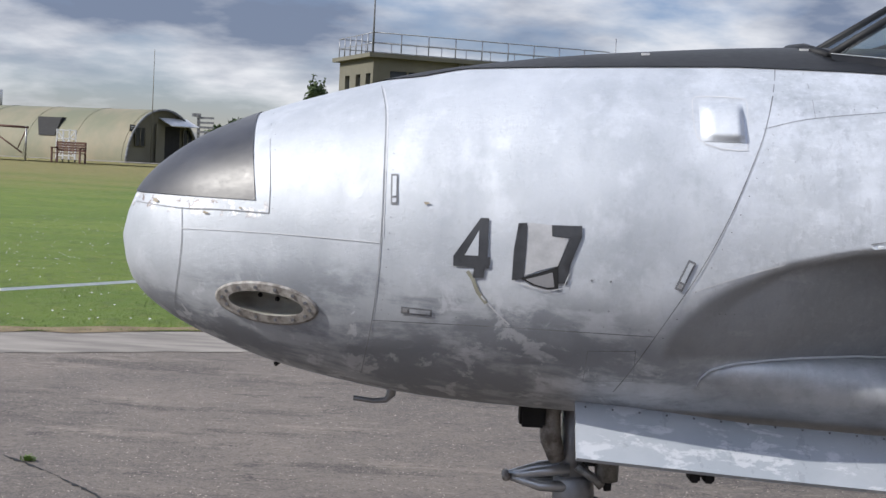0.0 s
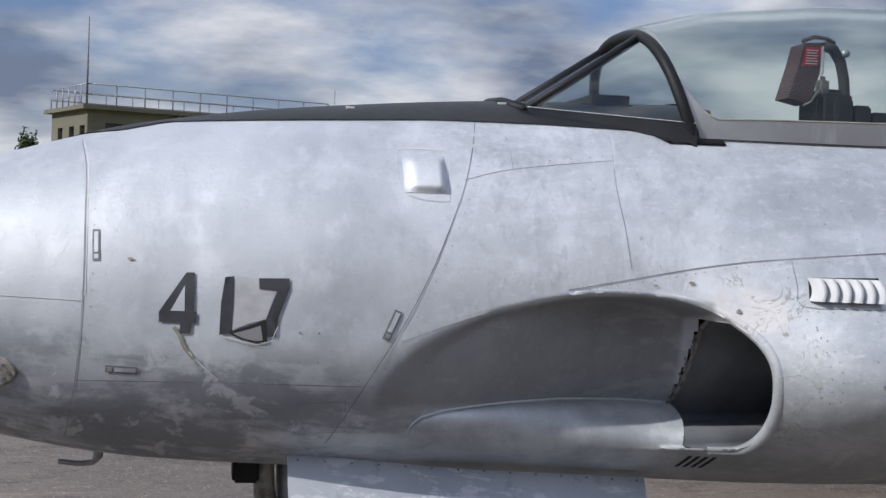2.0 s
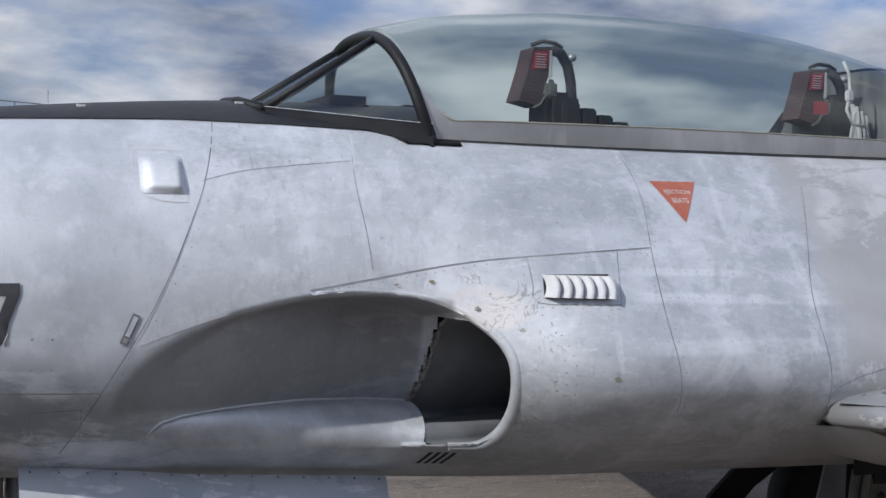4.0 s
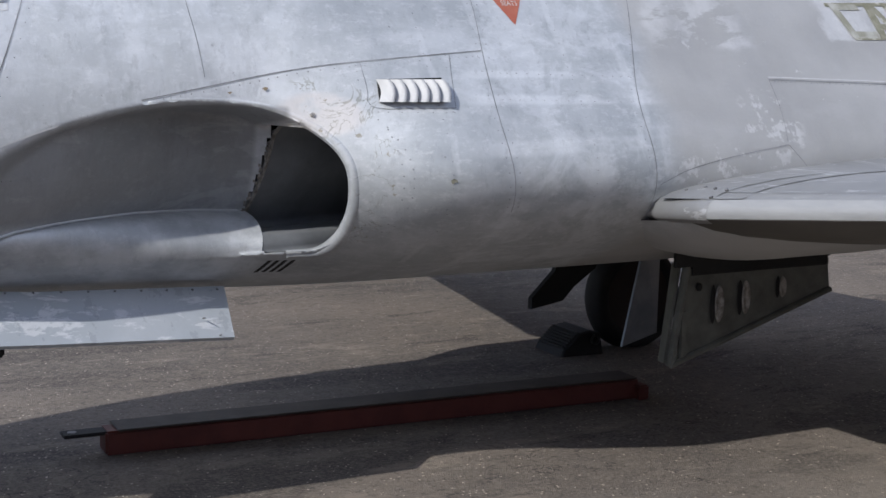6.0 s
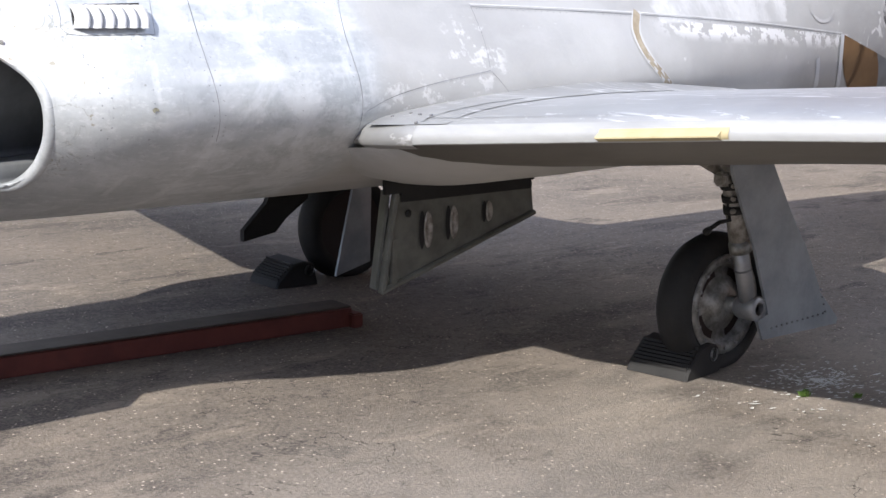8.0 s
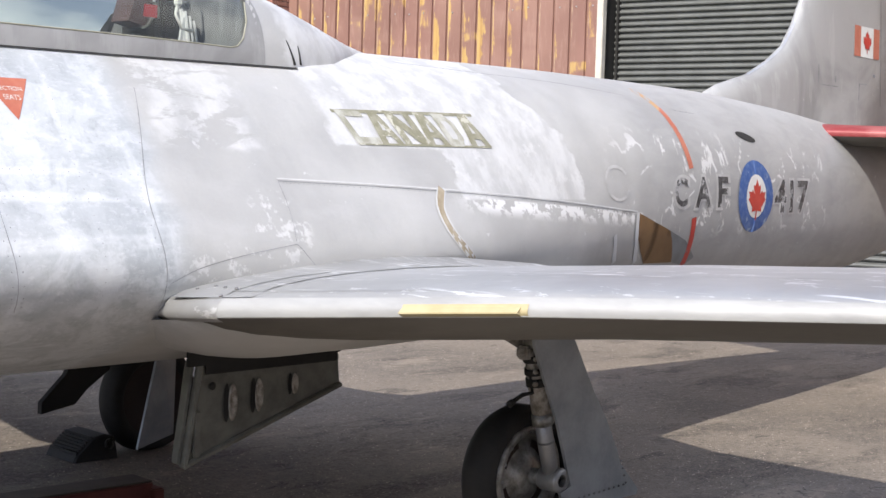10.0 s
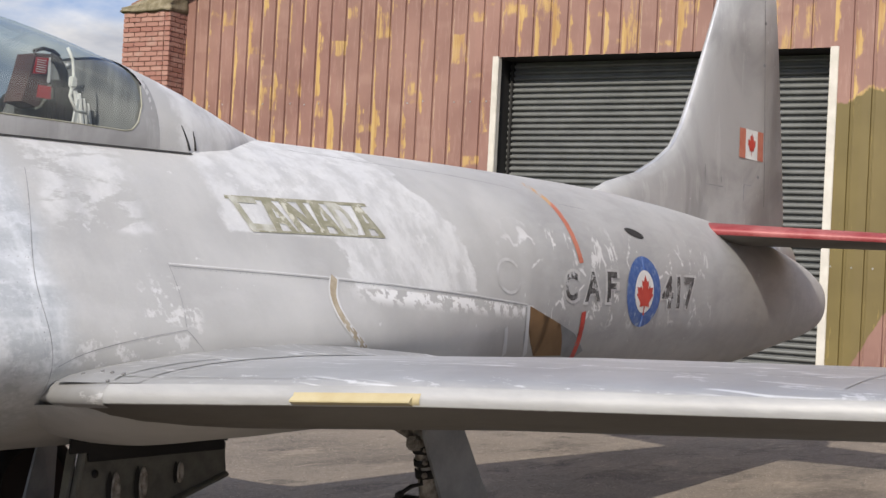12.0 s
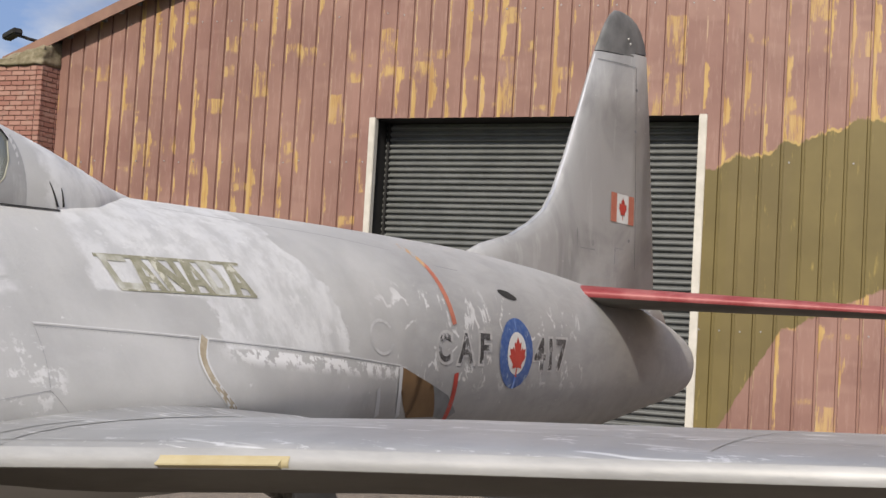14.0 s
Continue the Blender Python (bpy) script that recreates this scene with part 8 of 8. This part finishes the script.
def watch_tower():
    tower = empty("watch_tower", "olive rendered flat-roofed airfield watch tower", "tower")
    p0 = Vector((-4.4, 70.0, 0.6))
    l, r = Vector((-0.385, 0.923, 0)), Vector((0.923, 0.385, 0))
    LL, LR, HZ = 6.6, 14.5, 6.2

    def P(a, b, z):
        return p0 + l * a + r * b + Vector((0, 0, z))

    def block(name, a0, a1, b0, b1, z0, z1, mat, parent, label=""):
        bm = bmesh.new()
        add_box(bm, (a0, b0, z0), (a1, b1, z1))
        for v in bm.verts:
            v.co = P(*v.co)
        bmesh.ops.recalc_face_normals(bm, faces=bm.faces)
        return part(name, bm, mat, parent, label)
    # walls with real window openings on the narrow face
    wins = [(0.75, 1.55), (2.45, 3.25), (4.35, 5.15)]
    edges = [0.35] + [e for w in wins for e in w] + [LL - 0.35]
    for i, (a0, a1) in enumerate(zip(edges, edges[1:])):
        if i % 2 == 0:
            block("wall", a0, a1, 0.35, 0.65, 0, HZ, M_RENDER, tower, "olive rendered wall")
        else:
            for z0, z1 in ((0, 1.2), (2.6, 3.9), (5.4, HZ)):
                block("wall", a0, a1, 0.35, 0.65, z0, z1, M_RENDER, tower)
            for z in (1.2, 3.9):
                w = block("window", a0, a1, 0.55, 0.6, z, z + 1.5, M_WINGLASS, tower, "dark paned window")
                block("glazing_bar", (a0 + a1) / 2 - 0.03, (a0 + a1) / 2 + 0.03, 0.5, 0.56, z, z + 1.5, M_WHITE, w)
                block("glazing_bar", a0, a1, 0.5, 0.56, z + 0.7, z + 0.76, M_WHITE, w)
                block("window_sill", a0 - 0.08, a1 + 0.08, 0.28, 0.5, z - 0.1, z, M_RENDER, w)
    block("wall", 0.35, 0.65, 0.66, 1.3, 0, HZ, M_RENDER, tower)
    block("wall", 0.35, 0.65, 1.3, 6.4, 0, 3.9, M_RENDER, tower)
    block("wall", 0.35, 0.65, 1.3, 6.4, 5.55, HZ, M_RENDER, tower)
    w = block("long_window", 0.5, 0.55, 1.3, 6.4, 3.9, 5.55, M_WINGLASS, tower, "long dark control room window")
    for k in range(1, 5):
        block("mullion", 0.42, 0.5, 1.3 + k * 1.02 - 0.04, 1.3 + k * 1.02 + 0.04, 3.9, 5.55, M_RENDER, w)
    block("wall", 0.35, 0.65, 6.4, LR - 0.3, 0, HZ, M_RENDER, tower)
    block("wall", LL - 0.65, LL - 0.35, 0.66, LR - 0.3, 0, HZ, M_RENDER, tower)
    block("wall", 0.66, LL - 0.66, LR - 0.6, LR - 0.3, 0, HZ, M_RENDER, tower)
    block("roof_slab", 0, LL, 0, LR, HZ, HZ + 0.22, M_RENDER, tower, "overhanging flat roof slab")
    tube("roof_pipe", [P(0.3, 5.3, HZ - 0.4), P(0.3, 5.3, HZ + 0.1)], 0.12, M_STEEL, tower)
    rail = part("roof_railing", bmesh.new(), M_STEEL, tower, "thin steel roof railing")
    z0, zt = HZ + 0.22, HZ + 1.3
    for k in range(10):
        b = 0.3 + k * (LR - 0.6) / 9
        tube("post", [P(0.3, b, z0), P(0.3, b, zt)], 0.035, M_STEEL, rail, "", 5)
        tube("post", [P(LL - 0.3, b, z0), P(LL - 0.3, b, zt)], 0.03, M_STEEL, rail, "", 5)
    for k in range(1, 6):
        a = 0.3 + k * (LL - 0.6) / 6
        tube("post", [P(a, 0.3, z0), P(a, 0.3, zt)], 0.035, M_STEEL, rail, "", 5)
    for z in (zt, HZ + 0.75):
        tube("rail", [P(0.3, LR - 0.3, z), P(0.3, 0.3, z), P(LL - 0.3, 0.3, z), P(LL - 0.3, LR - 0.3, z)], 0.03, M_STEEL, rail, "", 5)
    tube("mast", [P(0.25, 0.25, z0), P(0.25, 0.25, z0 + 4.5)], [0.06, 0.03], M_SEAM, tower, "thin wireless mast", 6)
    tube("aerial", [P(0.5, LR + 0.2, z0 - 1), P(0.5, LR + 0.2, z0 + 1.9)], 0.03, M_STEEL, tower, "thin white aerial", 5)


watch_tower()


def tree(x, y, z0, height, spread, seed):
    r = random.Random(seed)
    t = empty("tree", "distant leafy green tree", "tree", "trees behind the airfield")
    bm = add_tube(bmesh.new(), [(x, y, z0), (x + 0.1, y, z0 + height * 0.35), (x, y, z0 + height * 0.75)], [0.28, 0.2, 0.06], 8)
    for k in range(7):
        a = r.uniform(0, 6.28)
        b = Vector((x, y, z0 + height * r.uniform(0.3, 0.6)))
        add_tube(bm, [b, b + Vector((math.cos(a) * spread * 0.6, math.sin(a) * spread * 0.6, height * 0.22))], [0.09, 0.03], 5)
    part("trunk", bm, M_BARK, t, "brown trunk with limbs", True)
    verts, faces = [], []
    hubs = [Vector((r.gauss(0, spread * 0.5), r.gauss(0, spread * 0.5), height * r.uniform(0.45, 0.98))) for _ in range(16)]
    for i in range(2600):
        h = r.choice(hubs)
        c = Vector((x, y, z0)) + h + Vector((r.gauss(0, spread * 0.2), r.gauss(0, spread * 0.2), r.gauss(0, height * 0.06)))
        d = Vector((r.gauss(0, 1), r.gauss(0, 1), r.gauss(0, 1))).normalized() * r.uniform(0.09, 0.2)
        e = d.orthogonal().normalized() * r.uniform(0.06, 0.12)
        k = len(verts)
        verts += [c - d, c + e, c + d, c - e]
        faces.append((k, k + 1, k + 2, k + 3))
    mesh_ob("crown", verts, faces, M_LEAF, t, "green leafy crown", False)


tree(-10.0, 96, 0.6, 5.6, 0.7, 1)
tree(-15.6, 98, 0.6, 2.9, 0.9, 2)
tree(-17.4, 100, 0.6, 2.2, 0.9, 3)
tree(-27.5, 104, 0.6, 3.4, 1.8, 4)
tree(22.0, 130, 0.6, 4.0, 2.5, 5)
post = empty("signal_post", "dark slatted post behind the hut", "post")
bm = add_box(bmesh.new(), (-15.2, 80.0, 0.6), (-15.05, 80.15, 3.5))
for k in range(4):
    add_box(bm, (-15.2, 79.95, 2.5 + 0.28 * k), (-14.2, 80.05, 2.62 + 0.28 * k))
add_box(bm, (-15.5, 79.9, 3.45), (-15.0, 80.1, 3.65))
part("slats", bm, M_SEAM, post)
